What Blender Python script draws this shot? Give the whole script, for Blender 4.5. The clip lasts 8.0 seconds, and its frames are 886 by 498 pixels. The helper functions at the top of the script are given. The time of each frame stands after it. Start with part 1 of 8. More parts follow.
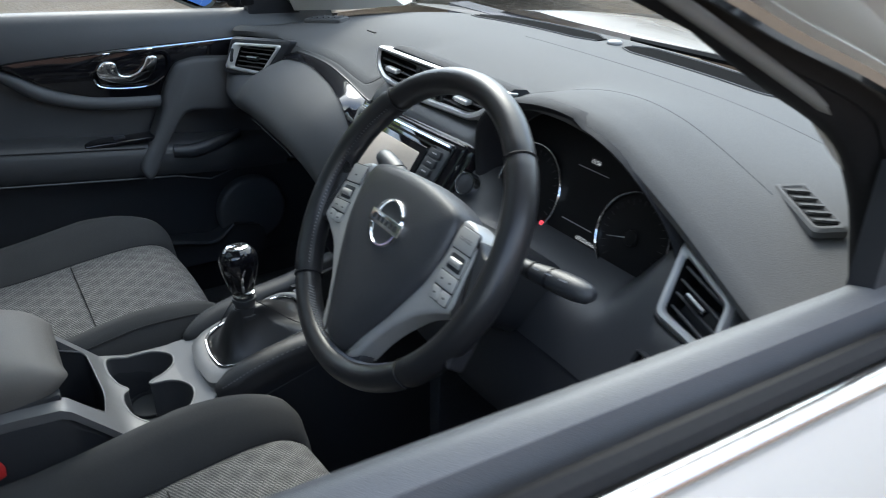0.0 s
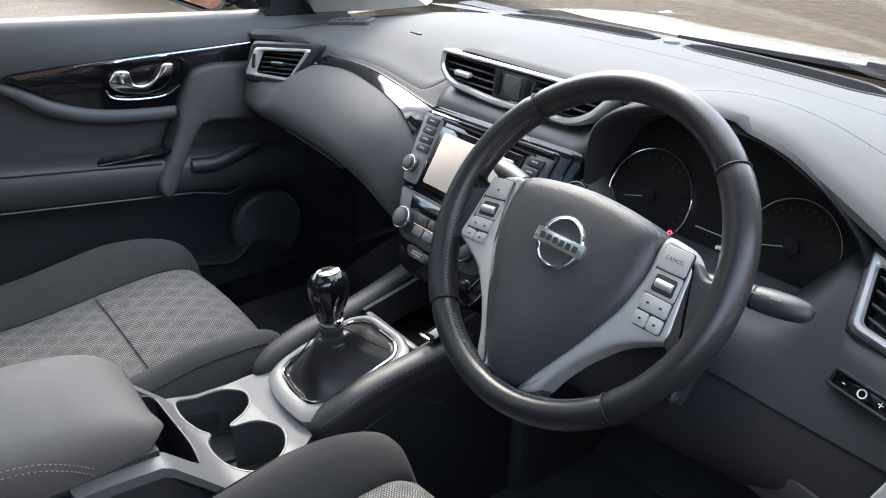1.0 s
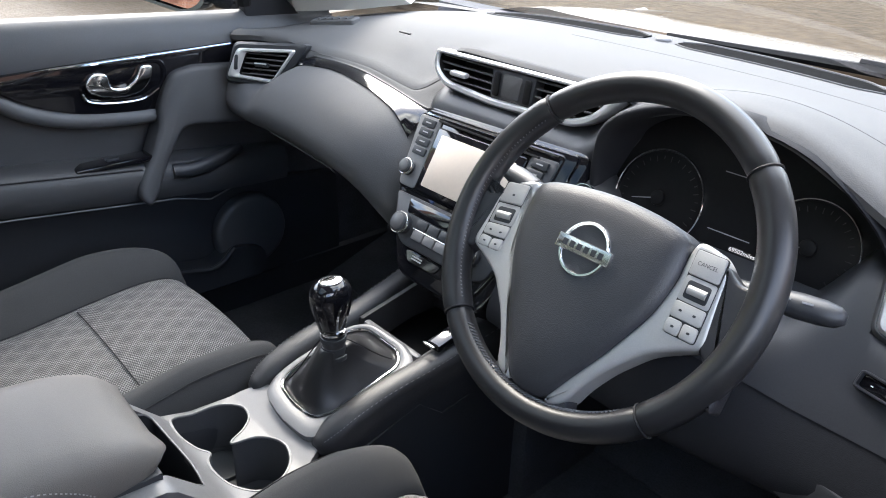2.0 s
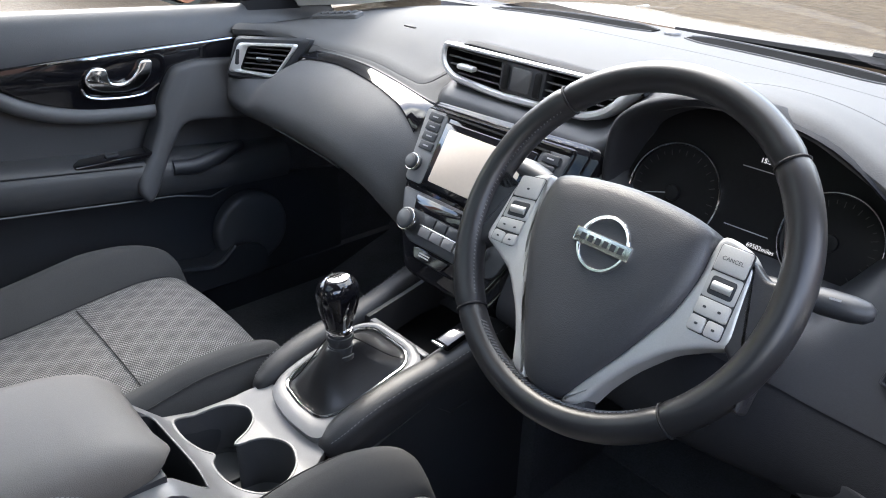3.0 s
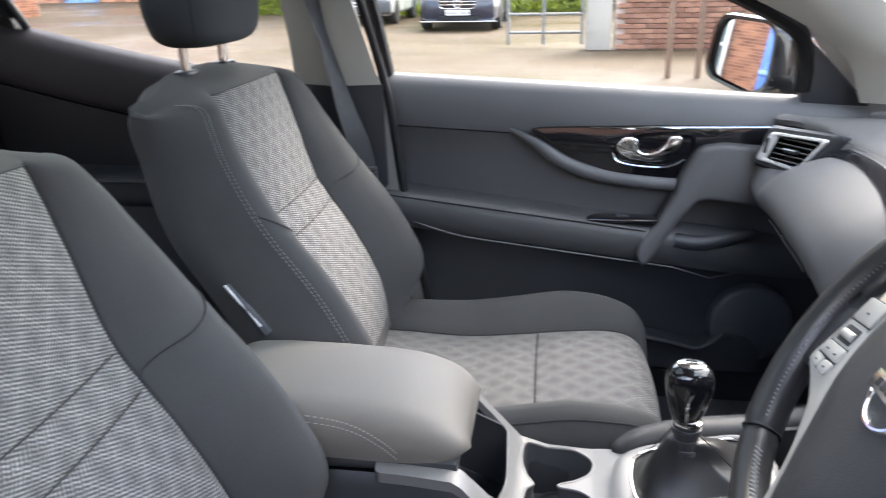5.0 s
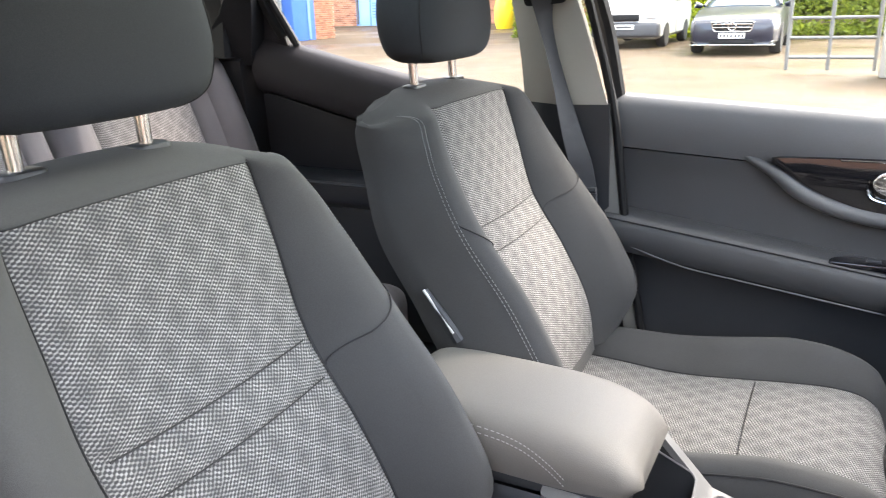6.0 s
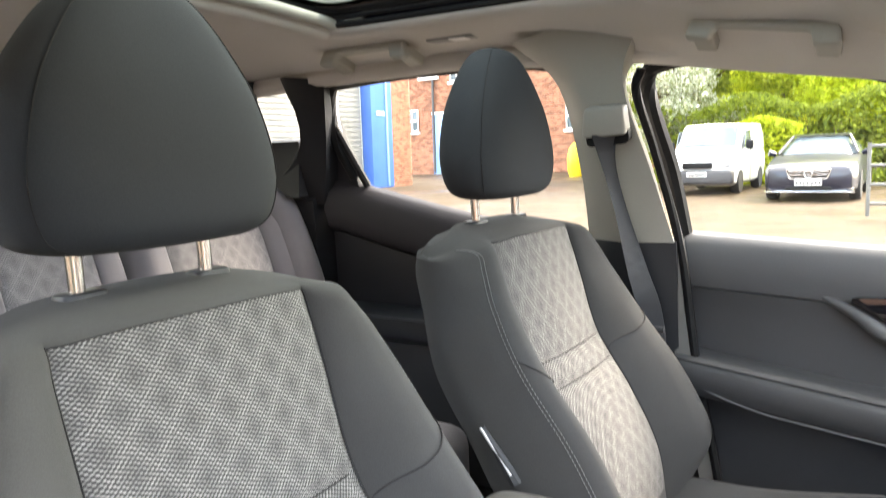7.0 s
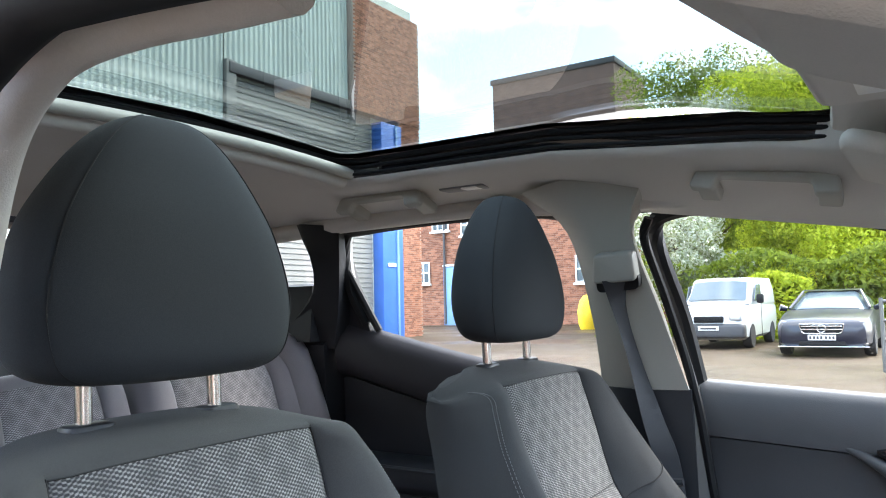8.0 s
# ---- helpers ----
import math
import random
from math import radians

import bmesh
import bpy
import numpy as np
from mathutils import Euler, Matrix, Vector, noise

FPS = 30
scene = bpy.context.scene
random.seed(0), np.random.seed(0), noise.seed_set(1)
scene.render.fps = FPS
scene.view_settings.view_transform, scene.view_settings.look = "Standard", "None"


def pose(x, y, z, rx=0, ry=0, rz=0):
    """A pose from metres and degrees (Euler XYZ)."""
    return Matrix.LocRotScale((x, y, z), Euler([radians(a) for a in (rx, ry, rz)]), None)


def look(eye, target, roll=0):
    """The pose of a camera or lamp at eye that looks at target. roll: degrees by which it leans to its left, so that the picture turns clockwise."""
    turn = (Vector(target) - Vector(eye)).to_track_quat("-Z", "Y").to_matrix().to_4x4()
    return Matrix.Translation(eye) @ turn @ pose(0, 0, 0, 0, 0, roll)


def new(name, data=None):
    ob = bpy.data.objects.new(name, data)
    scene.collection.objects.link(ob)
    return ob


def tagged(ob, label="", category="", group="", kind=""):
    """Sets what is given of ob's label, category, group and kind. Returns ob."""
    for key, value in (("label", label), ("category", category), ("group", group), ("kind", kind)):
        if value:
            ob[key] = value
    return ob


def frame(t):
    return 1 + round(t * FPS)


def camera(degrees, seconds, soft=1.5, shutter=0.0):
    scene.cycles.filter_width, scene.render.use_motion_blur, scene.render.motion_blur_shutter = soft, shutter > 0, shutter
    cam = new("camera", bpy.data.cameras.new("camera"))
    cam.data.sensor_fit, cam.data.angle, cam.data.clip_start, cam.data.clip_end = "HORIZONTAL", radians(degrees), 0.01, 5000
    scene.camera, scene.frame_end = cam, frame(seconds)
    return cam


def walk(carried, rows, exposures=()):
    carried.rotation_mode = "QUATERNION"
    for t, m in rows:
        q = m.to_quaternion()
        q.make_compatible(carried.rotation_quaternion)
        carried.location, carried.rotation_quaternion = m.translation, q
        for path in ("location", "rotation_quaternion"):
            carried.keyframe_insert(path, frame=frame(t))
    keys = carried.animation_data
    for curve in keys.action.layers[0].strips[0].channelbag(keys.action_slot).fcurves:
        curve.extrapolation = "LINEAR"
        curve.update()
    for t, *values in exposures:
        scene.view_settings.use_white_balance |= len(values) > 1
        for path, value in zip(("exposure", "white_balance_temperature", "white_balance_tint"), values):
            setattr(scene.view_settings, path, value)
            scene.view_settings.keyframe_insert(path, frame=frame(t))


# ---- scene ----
cam = camera(59.8, 8.0, soft=1.0, shutter=0.3)
PATH = [
    (0, (1.047, -0.361, 1.34), (-0.45, 0.606, 0.431), 0.8),
    (0.5, (0.901, -0.466, 1.332), (-0.537, 0.59, 0.429), 1.2),
    (1, (0.831, -0.525, 1.321), (-0.551, 0.604, 0.416), 1.3),
    (1.5, (0.798, -0.547, 1.318), (-0.537, 0.633, 0.41), 1.4),
    (3, (0.748, -0.547, 1.302), (-0.567, 0.656, 0.394), 1.6),
    (3.5, (0.748, -0.466, 1.277), (-0.616, 0.683, 0.372), 1.7),
    (4, (0.795, -0.346, 1.261), (-0.84, 0.438, 0.417), 0.6),
    (4.2, (0.81, -0.313, 1.265), (-0.928, 0.249, 0.449), -0.2),
    (4.5, (0.84, -0.284, 1.261), (-1.0, -0.05, 0.513), -0.4),
    (5, (0.876, -0.241, 1.266), (-0.987, -0.507, 0.588), -1.1),
    (5.2, (0.882, -0.223, 1.267), (-0.956, -0.657, 0.608), -1.3),
    (6.3, (0.839, -0.167, 1.247), (-0.819, -1.129, 0.677), -1.9),
    (6.5, (0.837, -0.164, 1.241), (-0.811, -1.169, 0.72), -2.0),
    (7, (0.83, -0.163, 1.239), (-0.844, -1.229, 0.995), -1.9),
    (7.5, (0.834, -0.161, 1.233), (-0.849, -1.242, 1.274), -1.6),
    (8, (0.836, -0.162, 1.224), (-0.838, -1.247, 1.372), -1.3),
]
walk(cam, [(t, look(eye, target, roll)) for t, eye, target, roll in PATH],
     [(0, 2.75, 6300, 6), (0.5, 3.15, 6550, 9), (1.0, 3.5, 6650, 12), (3.5, 3.72, 6700, 13), (5.0, 4.1, 6950, 14), (6.3, 4.55, 7450, 14), (6.6, 4.55, 7450, 14), (7.0, 4.55, 7900, 12), (7.5, 4.32, 6900, 12), (8, 3.9, 6450, 10)])
SKY = 0.13

# ---- world, sun, exposure ----
world = bpy.data.worlds.new("sky")
scene.world = world
world.use_nodes = True
wn, wl = world.node_tree.nodes, world.node_tree.links
wn.clear()
w_out = wn.new("ShaderNodeOutputWorld")
w_bg = wn.new("ShaderNodeBackground")
w_sky = wn.new("ShaderNodeTexSky")
w_sky.sky_type = "NISHITA"
w_sky.sun_disc = False
w_sky.sun_elevation = radians(45)
w_sky.sun_rotation = radians(300)
w_sky.dust_density = 1.5
w_co = wn.new("ShaderNodeTexCoord")
w_map = wn.new("ShaderNodeMapping")
w_map.inputs["Scale"].default_value = (1.0, 1.0, 2.4)
w_noise = wn.new("ShaderNodeTexNoise")
w_noise.inputs["Scale"].default_value = 2.6
w_noise.inputs["Detail"].default_value = 8
w_noise.inputs["Roughness"].default_value = 0.55
w_ramp = wn.new("ShaderNodeValToRGB")
w_ramp.color_ramp.elements[0].position = 0.45
w_ramp.color_ramp.elements[1].position = 0.60
w_mix = wn.new("ShaderNodeMix")
w_mix.data_type = "RGBA"
w_mix.inputs[7].default_value = (6.6, 6.7, 6.9, 1)
wl.new(w_co.outputs["Generated"], w_map.inputs[0])
wl.new(w_map.outputs[0], w_noise.inputs["Vector"])
wl.new(w_noise.outputs["Fac"], w_ramp.inputs[0])
w_n2 = wn.new("ShaderNodeTexNoise")
w_n2.inputs["Scale"].default_value = 6.5
w_n2.inputs["Detail"].default_value = 7
w_cl = wn.new("ShaderNodeMix")
w_cl.data_type = "RGBA"
w_cl.inputs[6].default_value = (3.2, 3.35, 3.6, 1)
w_cl.inputs[7].default_value = (8.4, 8.4, 8.4, 1)
w_r2 = wn.new("ShaderNodeMapRange")
w_r2.inputs[1].default_value, w_r2.inputs[2].default_value = 0.34, 0.64
wl.new(w_map.outputs[0], w_n2.inputs["Vector"])
wl.new(w_n2.outputs["Fac"], w_r2.inputs[0])
wl.new(w_r2.outputs[0], w_cl.inputs[0])
wl.new(w_cl.outputs[2], w_mix.inputs[7])
wl.new(w_ramp.outputs[0], w_mix.inputs[0])
wl.new(w_sky.outputs[0], w_mix.inputs[6])
wl.new(w_mix.outputs[2], w_bg.inputs[0])
wl.new(w_bg.outputs[0], w_out.inputs[0])
w_bg.inputs[1].default_value = SKY

sun_data = bpy.data.lights.new("sun", "SUN")
sun_data.energy = 0.6
sun_data.angle = radians(28)
sun_data.color = (1.0, 0.95, 0.87)
sun = new("sun", sun_data)
sun.matrix_world = look((0, 0, 30), (0 - 14 * math.sin(radians(300)), 0 - 14 * math.cos(radians(300)), 30 - 14.0))


# ---- materials ----
def mat(name, color, rough=0.5, metal=0.0, var=0.12, grain=0.0, grain_scale=400.0, cells=False, dirt=0.0,
        dirt_scale=3.0, coat=0.0, sheen=0.0, dirt_color=None, spec=0.5, stretch=None):
    """A surface with colour variation at two scales and a fine relief, at real size."""
    m = bpy.data.materials.new(name)
    m.use_nodes = True
    nt = m.node_tree
    b = nt.nodes["Principled BSDF"]
    b.inputs["Roughness"].default_value = rough
    b.inputs["Metallic"].default_value = metal
    b.inputs["Coat Weight"].default_value = coat
    b.inputs["Coat Roughness"].default_value = 0.04
    b.inputs["Sheen Weight"].default_value = sheen
    b.inputs["Specular IOR Level"].default_value = spec
    co = nt.nodes.new("ShaderNodeTexCoord")
    src = co.outputs["Object"]
    if stretch:
        mp = nt.nodes.new("ShaderNodeMapping")
        mp.inputs["Scale"].default_value = stretch
        nt.links.new(src, mp.inputs[0])
        src = mp.outputs[0]
    n1 = nt.nodes.new("ShaderNodeTexNoise")
    n1.inputs["Scale"].default_value = dirt_scale
    n1.inputs["Detail"].default_value = 6
    nt.links.new(src, n1.inputs["Vector"])
    n2 = nt.nodes.new("ShaderNodeTexNoise")
    n2.inputs["Scale"].default_value = grain_scale * 0.5
    n2.inputs["Detail"].default_value = 2
    nt.links.new(src, n2.inputs["Vector"])
    add = nt.nodes.new("ShaderNodeMath")
    add.operation = "MULTIPLY_ADD"
    add.inputs[1].default_value = 0.5
    nt.links.new(n1.outputs["Fac"], add.inputs[0])
    half = nt.nodes.new("ShaderNodeMath")
    half.operation = "MULTIPLY"
    half.inputs[1].default_value = 0.5
    nt.links.new(n2.outputs["Fac"], half.inputs[0])
    nt.links.new(half.outputs[0], add.inputs[2])
    ramp = nt.nodes.new("ShaderNodeValToRGB")
    ramp.color_ramp.elements[0].position = 0.3
    ramp.color_ramp.elements[1].position = 0.7
    lo = [c * (1 - var) for c in color]
    hi = [min(1, c * (1 + var)) for c in color]
    if dirt_color:
        lo = [c * (1 - dirt) + d * dirt for c, d in zip(lo, dirt_color)]
    ramp.color_ramp.elements[0].color = (*lo, 1)
    ramp.color_ramp.elements[1].color = (*hi, 1)
    nt.links.new(add.outputs[0], ramp.inputs[0])
    nt.links.new(ramp.outputs[0], b.inputs["Base Color"])
    if grain:
        if cells:
            g = nt.nodes.new("ShaderNodeTexVoronoi")
            g.inputs["Scale"].default_value = grain_scale
            h = g.outputs["Distance"]
        else:
            g = nt.nodes.new("ShaderNodeTexNoise")
            g.inputs["Scale"].default_value = grain_scale
            g.inputs["Detail"].default_value = 3
            h = g.outputs["Fac"]
        nt.links.new(src, g.inputs["Vector"])
        bump = nt.nodes.new("ShaderNodeBump")
        bump.inputs["Strength"].default_value = grain
        bump.inputs["Distance"].default_value = 0.6 / grain_scale
        nt.links.new(h, bump.inputs["Height"])
        nt.links.new(bump.outputs[0], b.inputs["Normal"])
    r = nt.nodes.new("ShaderNodeMapRange")
    r.inputs[3].default_value = max(0.02, rough * 0.88)
    r.inputs[4].default_value = min(1, rough * 1.12)
    nt.links.new(n1.outputs["Fac"], r.inputs[0])
    nt.links.new(r.outputs[0], b.inputs["Roughness"])
    return m


def math_node(nt, op, a, b=None, c=None):
    n = nt.nodes.new("ShaderNodeMath")
    n.operation = op
    for i, v in enumerate((a, b, c)):
        if v is None:
            continue
        if isinstance(v, (int, float)):
            n.inputs[i].default_value = v
        else:
            nt.links.new(v, n.inputs[i])
    return n.outputs[0]


def weave(name, dark, light, thread=0.0068, pick=0.0042, lozenge=0.042, rings=4.0):
    """Upholstery cloth: broken light threads run in nested lozenges, brightest along the lozenge borders."""
    m = bpy.data.materials.new(name)
    m.use_nodes = True
    nt = m.node_tree
    b = nt.nodes["Principled BSDF"]
    b.inputs["Roughness"].default_value = 0.85
    b.inputs["Sheen Weight"].default_value = 0.04
    b.inputs["Specular IOR Level"].default_value = 0.2
    uv = nt.nodes.new("ShaderNodeUVMap")
    sep = nt.nodes.new("ShaderNodeSeparateXYZ")
    nt.links.new(uv.outputs[0], sep.inputs[0])
    u, v = sep.outputs[0], sep.outputs[1]
    tau = 2 * math.pi
    pp = math_node(nt, "PINGPONG", math_node(nt, "MULTIPLY_ADD", math_node(nt, "MULTIPLY_ADD", v, 0.8, u), 1.0 / lozenge, 50), 0.5)
    qq = math_node(nt, "PINGPONG", math_node(nt, "MULTIPLY_ADD", math_node(nt, "MULTIPLY_ADD", v, -0.8, u), 1.0 / lozenge, 50), 0.5)
    near = math_node(nt, "MULTIPLY", math_node(nt, "MINIMUM", pp, qq), 2.0)
    ring_n = math_node(nt, "COSINE", math_node(nt, "MULTIPLY", near, tau * rings))
    dash_n = math_node(nt, "MULTIPLY", math_node(nt, "SINE", math_node(nt, "MULTIPLY", u, tau / thread)), math_node(nt, "SINE", math_node(nt, "MULTIPLY_ADD", v, tau / pick, math_node(nt, "MULTIPLY", u, 300))))
    level = math_node(nt, "MULTIPLY_ADD", ring_n, 0.26, math_node(nt, "MULTIPLY", dash_n, 1.0))
    fac = nt.nodes.new("ShaderNodeMapRange")
    fac.inputs[1].default_value = -0.35
    fac.inputs[2].default_value = 0.75
    nt.links.new(level, fac.inputs[0])
    fade = math_node(nt, "MULTIPLY_ADD", math_node(nt, "POWER", near, 0.7), -0.60, 1.06)
    noise_n = nt.nodes.new("ShaderNodeTexNoise")
    noise_n.inputs["Scale"].default_value = 700
    nt.links.new(uv.outputs[0], noise_n.inputs["Vector"])
    mix = nt.nodes.new("ShaderNodeMix")
    mix.data_type = "RGBA"
    mix.inputs[6].default_value = (*dark, 1)
    mix.inputs[7].default_value = (*light, 1)
    amount = math_node(nt, "MULTIPLY", fac.outputs[0], fade)
    nt.links.new(math_node(nt, "MULTIPLY", amount, math_node(nt, "MULTIPLY_ADD", noise_n.outputs["Fac"], 0.9, 0.5)), mix.inputs[0])
    nt.links.new(mix.outputs[2], b.inputs["Base Color"])
    bump = nt.nodes.new("ShaderNodeBump")
    bump.inputs["Strength"].default_value = 0.5
    bump.inputs["Distance"].default_value = 0.001
    nt.links.new(fac.outputs[0], bump.inputs["Height"])
    nt.links.new(bump.outputs[0], b.inputs["Normal"])
    return m


def glass(name, tint, gloss=1.0, ior=1.45):
    m = bpy.data.materials.new(name)
    m.use_nodes = True
    nt = m.node_tree
    nt.nodes.clear()
    out = nt.nodes.new("ShaderNodeOutputMaterial")
    tr = nt.nodes.new("ShaderNodeBsdfTransparent")
    tr.inputs[0].default_value = (*tint, 1)
    gl = nt.nodes.new("ShaderNodeBsdfGlossy")
    gl.inputs["Roughness"].default_value = 0.01
    gl.inputs[0].default_value = (gloss, gloss, gloss, 1)
    lw = nt.nodes.new("ShaderNodeLayerWeight")
    lw.inputs[0].default_value = 0.5
    fr = math_node(nt, "MULTIPLY_ADD", math_node(nt, "POWER", lw.outputs["Facing"], 5.0), 0.9, 0.05)
    mx = nt.nodes.new("ShaderNodeMixShader")
    nt.links.new(fr, mx.inputs[0])
    nt.links.new(tr.outputs[0], mx.inputs[1])
    nt.links.new(gl.outputs[0], mx.inputs[2])
    nt.links.new(mx.outputs[0], out.inputs[0])
    return m


def emitter(name, color, strength):
    m = bpy.data.materials.new(name)
    m.use_nodes = True
    b = m.node_tree.nodes["Principled BSDF"]
    b.inputs["Base Color"].default_value = (0.01, 0.01, 0.01, 1)
    b.inputs["Emission Color"].default_value = (*color, 1)
    b.inputs["Emission Strength"].default_value = strength
    return m


M_SOFT = mat("soft_dash_plastic", (0.089, 0.089, 0.092), 0.72, spec=0.10, grain=0.35, grain_scale=900, cells=True, var=0.1, dirt_scale=9)
M_LEATHER = mat("black_leather", (0.026, 0.026, 0.030), 0.32, grain=0.3, grain_scale=1100, cells=True, var=0.2, dirt_scale=25)
M_PADLEATHER = mat("grained_airbag_skin", (0.040, 0.041, 0.046), 0.40, grain=0.30, grain_scale=950, cells=True, var=0.15, dirt_scale=30)
M_HARD = mat("hard_black_plastic", (0.025, 0.027, 0.032), 0.45, grain=0.25, grain_scale=1200, var=0.15, dirt_scale=14)
M_DOORP = mat("charcoal_door_plastic", (0.090, 0.092, 0.098), 0.5, grain=0.3, grain_scale=1000, cells=True, var=0.12, dirt_scale=10)
M_DOORD = mat("dark_door_plastic", (0.047, 0.048, 0.052), 0.5, grain=0.3, grain_scale=1000, cells=True, var=0.12, dirt_scale=10)
M_GLOSS = mat("piano_black", (0.006, 0.006, 0.008), 0.06, var=0.1, coat=0.2)
M_BLACK = mat("black_rubber", (0.009, 0.009, 0.010), 0.6, var=0.2, spec=0.2)
M_SILVER = mat("satin_silver_trim", (0.64, 0.64, 0.645), 0.40, metal=0.55, grain=0.1, grain_scale=1500, var=0.06, dirt_scale=20)
M_PLATE = mat("grey_painted_plate", (0.155, 0.155, 0.16), 0.46, metal=0.25, grain=0.12, grain_scale=1500, var=0.08, dirt_scale=18)
M_SPOKE = mat("satin_grey_spoke", (0.49, 0.485, 0.475), 0.42, metal=0.45, grain=0.1, grain_scale=1500, var=0.08, dirt_scale=25)
M_BUTTON = mat("grey_button_plastic", (0.41, 0.405, 0.395), 0.5, metal=0.2, grain=0.1, grain_scale=1500, var=0.08, dirt_scale=30)
M_DIAL = mat("dial_black", (0.006, 0.006, 0.007), 0.5, var=0.2, spec=0.2)
M_TICK = mat("dim_marking", (0.028, 0.028, 0.03), 0.6, var=0.05)
M_CHROME = mat("chrome", (0.86, 0.87, 0.88), 0.08, metal=1.0, var=0.03)
M_STEEL = mat("polished_steel", (0.74, 0.73, 0.70), 0.20, metal=1.0, var=0.05)
M_CLOTH = mat("charcoal_cloth", (0.0465, 0.0470, 0.0490), 0.88, grain=0.5, grain_scale=1600, var=0.18, dirt_scale=8, sheen=0.04, spec=0.2)
M_CUP = mat("grey_moulded_well", (0.050, 0.052, 0.058), 0.55, grain=0.2, grain_scale=1100, var=0.1, dirt_scale=16)
# Darker copies of door and black plastic: the rear's shade put into colour.
M_REARP = mat("rear_door_plastic_in_shade", (0.027, 0.025, 0.030), 0.65, spec=0.25, grain=0.3, grain_scale=1000, cells=True, var=0.12, dirt_scale=10)
M_REARD = mat("rear_trim_plastic_in_shade", (0.016, 0.016, 0.019), 0.6, spec=0.25, grain=0.25, grain_scale=1200, var=0.15, dirt_scale=14)
M_HRCLOTH = mat("dark_head_restraint_cloth", (0.031, 0.034, 0.039), 0.88, grain=0.5, grain_scale=1600, var=0.18, dirt_scale=8, sheen=0.04, spec=0.2)
# M_RCLOTH and M_RWEAVE: paler copies of the front seat cloth, for the bench.
M_RCLOTH = mat("paler_grey_cloth", (0.15, 0.135, 0.145), 0.9, grain=0.5, grain_scale=1600, var=0.15, dirt_scale=8, sheen=0.3)
M_WEAVE = weave("lozenge_weave_cloth", (0.046, 0.046, 0.049), (0.275, 0.27, 0.27))
M_RWEAVE = weave("paler_weave_cloth", (0.09, 0.085, 0.09), (0.36, 0.34, 0.35))
M_ARM = mat("grey_vinyl", (0.152, 0.141, 0.131), 0.58, spec=0.3, grain=0.25, grain_scale=1100, cells=True, var=0.07, dirt_scale=9)
M_HEAD = mat("headliner_felt", (0.54, 0.51, 0.48), 0.95, grain=0.5, grain_scale=900, var=0.05, dirt_scale=6)
# Grey of the driver's seal strip, and of the sheen painted along the jamb.
M_JAMB = mat("grey_strip_surface", (0.16, 0.158, 0.15), 0.42, grain=0.15, grain_scale=900, var=0.06, dirt_scale=7)
M_PILLAR = mat("beige_pillar_plastic", (0.34, 0.328, 0.295), 0.55, grain=0.2, grain_scale=900, var=0.04, dirt_scale=7)
# Black carpet, its colour lifted to hold the haze over the footwell.
M_CARPET = mat("black_carpet", (0.058, 0.060, 0.068), 0.98, grain=1.0, grain_scale=500, var=0.35, dirt_scale=20)
M_PAINT = mat("pearl_white_paint", (0.49, 0.465, 0.425), 0.3, coat=1.0, var=0.02, dirt_scale=5)
M_WING = mat("satin_black_vinyl", (0.028, 0.028, 0.031), 0.5, grain=0.3, grain_scale=1000, cells=True, var=0.12, dirt_scale=14)
M_STITCH = mat("pale_thread", (0.15, 0.15, 0.155), 0.8, var=0.1)
M_LIDTHREAD = mat("light_thread", (0.26, 0.25, 0.24), 0.8, var=0.1)
M_SLOT = mat("matt_black_slot", (0.004, 0.004, 0.0045), 0.95, var=0.2, spec=0.02)
M_KNEE = mat("matt_charcoal_plastic", (0.021, 0.022, 0.026), 0.7, spec=0.15, grain=0.3, grain_scale=1000, cells=True, var=0.12, dirt_scale=9)
M_RIM = mat("worn_rim_leather", (0.016, 0.016, 0.018), 0.36, grain=0.06, grain_scale=1300, cells=True, var=0.08, dirt_scale=18)
M_SEAM = mat("dark_thread", (0.010, 0.010, 0.012), 0.8, var=0.1)
M_BELT = mat("seat_belt_webbing", (0.022, 0.023, 0.028), 0.6, grain=0.6, grain_scale=1200, var=0.15, dirt_scale=40)
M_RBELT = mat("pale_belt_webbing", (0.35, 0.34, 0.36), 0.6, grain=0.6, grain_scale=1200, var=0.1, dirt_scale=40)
M_RED = mat("red_plastic", (0.55, 0.03, 0.03), 0.4, var=0.1)
M_MARK = mat("white_marking", (0.75, 0.75, 0.75), 0.6, var=0.05)
M_DIMMARK = mat("grey_marking", (0.30, 0.30, 0.31), 0.6, var=0.05)
# The blank display's brightness is put into a pale, even base colour.
M_SCREEN = mat("display_painted_bright", (0.56, 0.475, 0.40), 0.6, var=0.04, coat=0.15)
M_KNOB = mat("dark_knob_cap", (0.06, 0.06, 0.063), 0.4, var=0.1)
M_WINDOW = glass("window_glass", (0.86, 0.895, 0.88))
M_WIND = glass("windscreen_glass", (0.90, 0.94, 0.92), gloss=0.7)
M_ROOFG = glass("tinted_roof_glass", (0.185, 0.222, 0.218))
M_MIRROR = mat("mirror_silver", (0.50, 0.52, 0.53), 0.02, metal=1.0, var=0.0)
M_LED = emitter("lit_figures", (0.9, 0.95, 1.0), 0.10)
M_LEDRED = emitter("red_lamp", (1.0, 0.08, 0.12), 0.30)


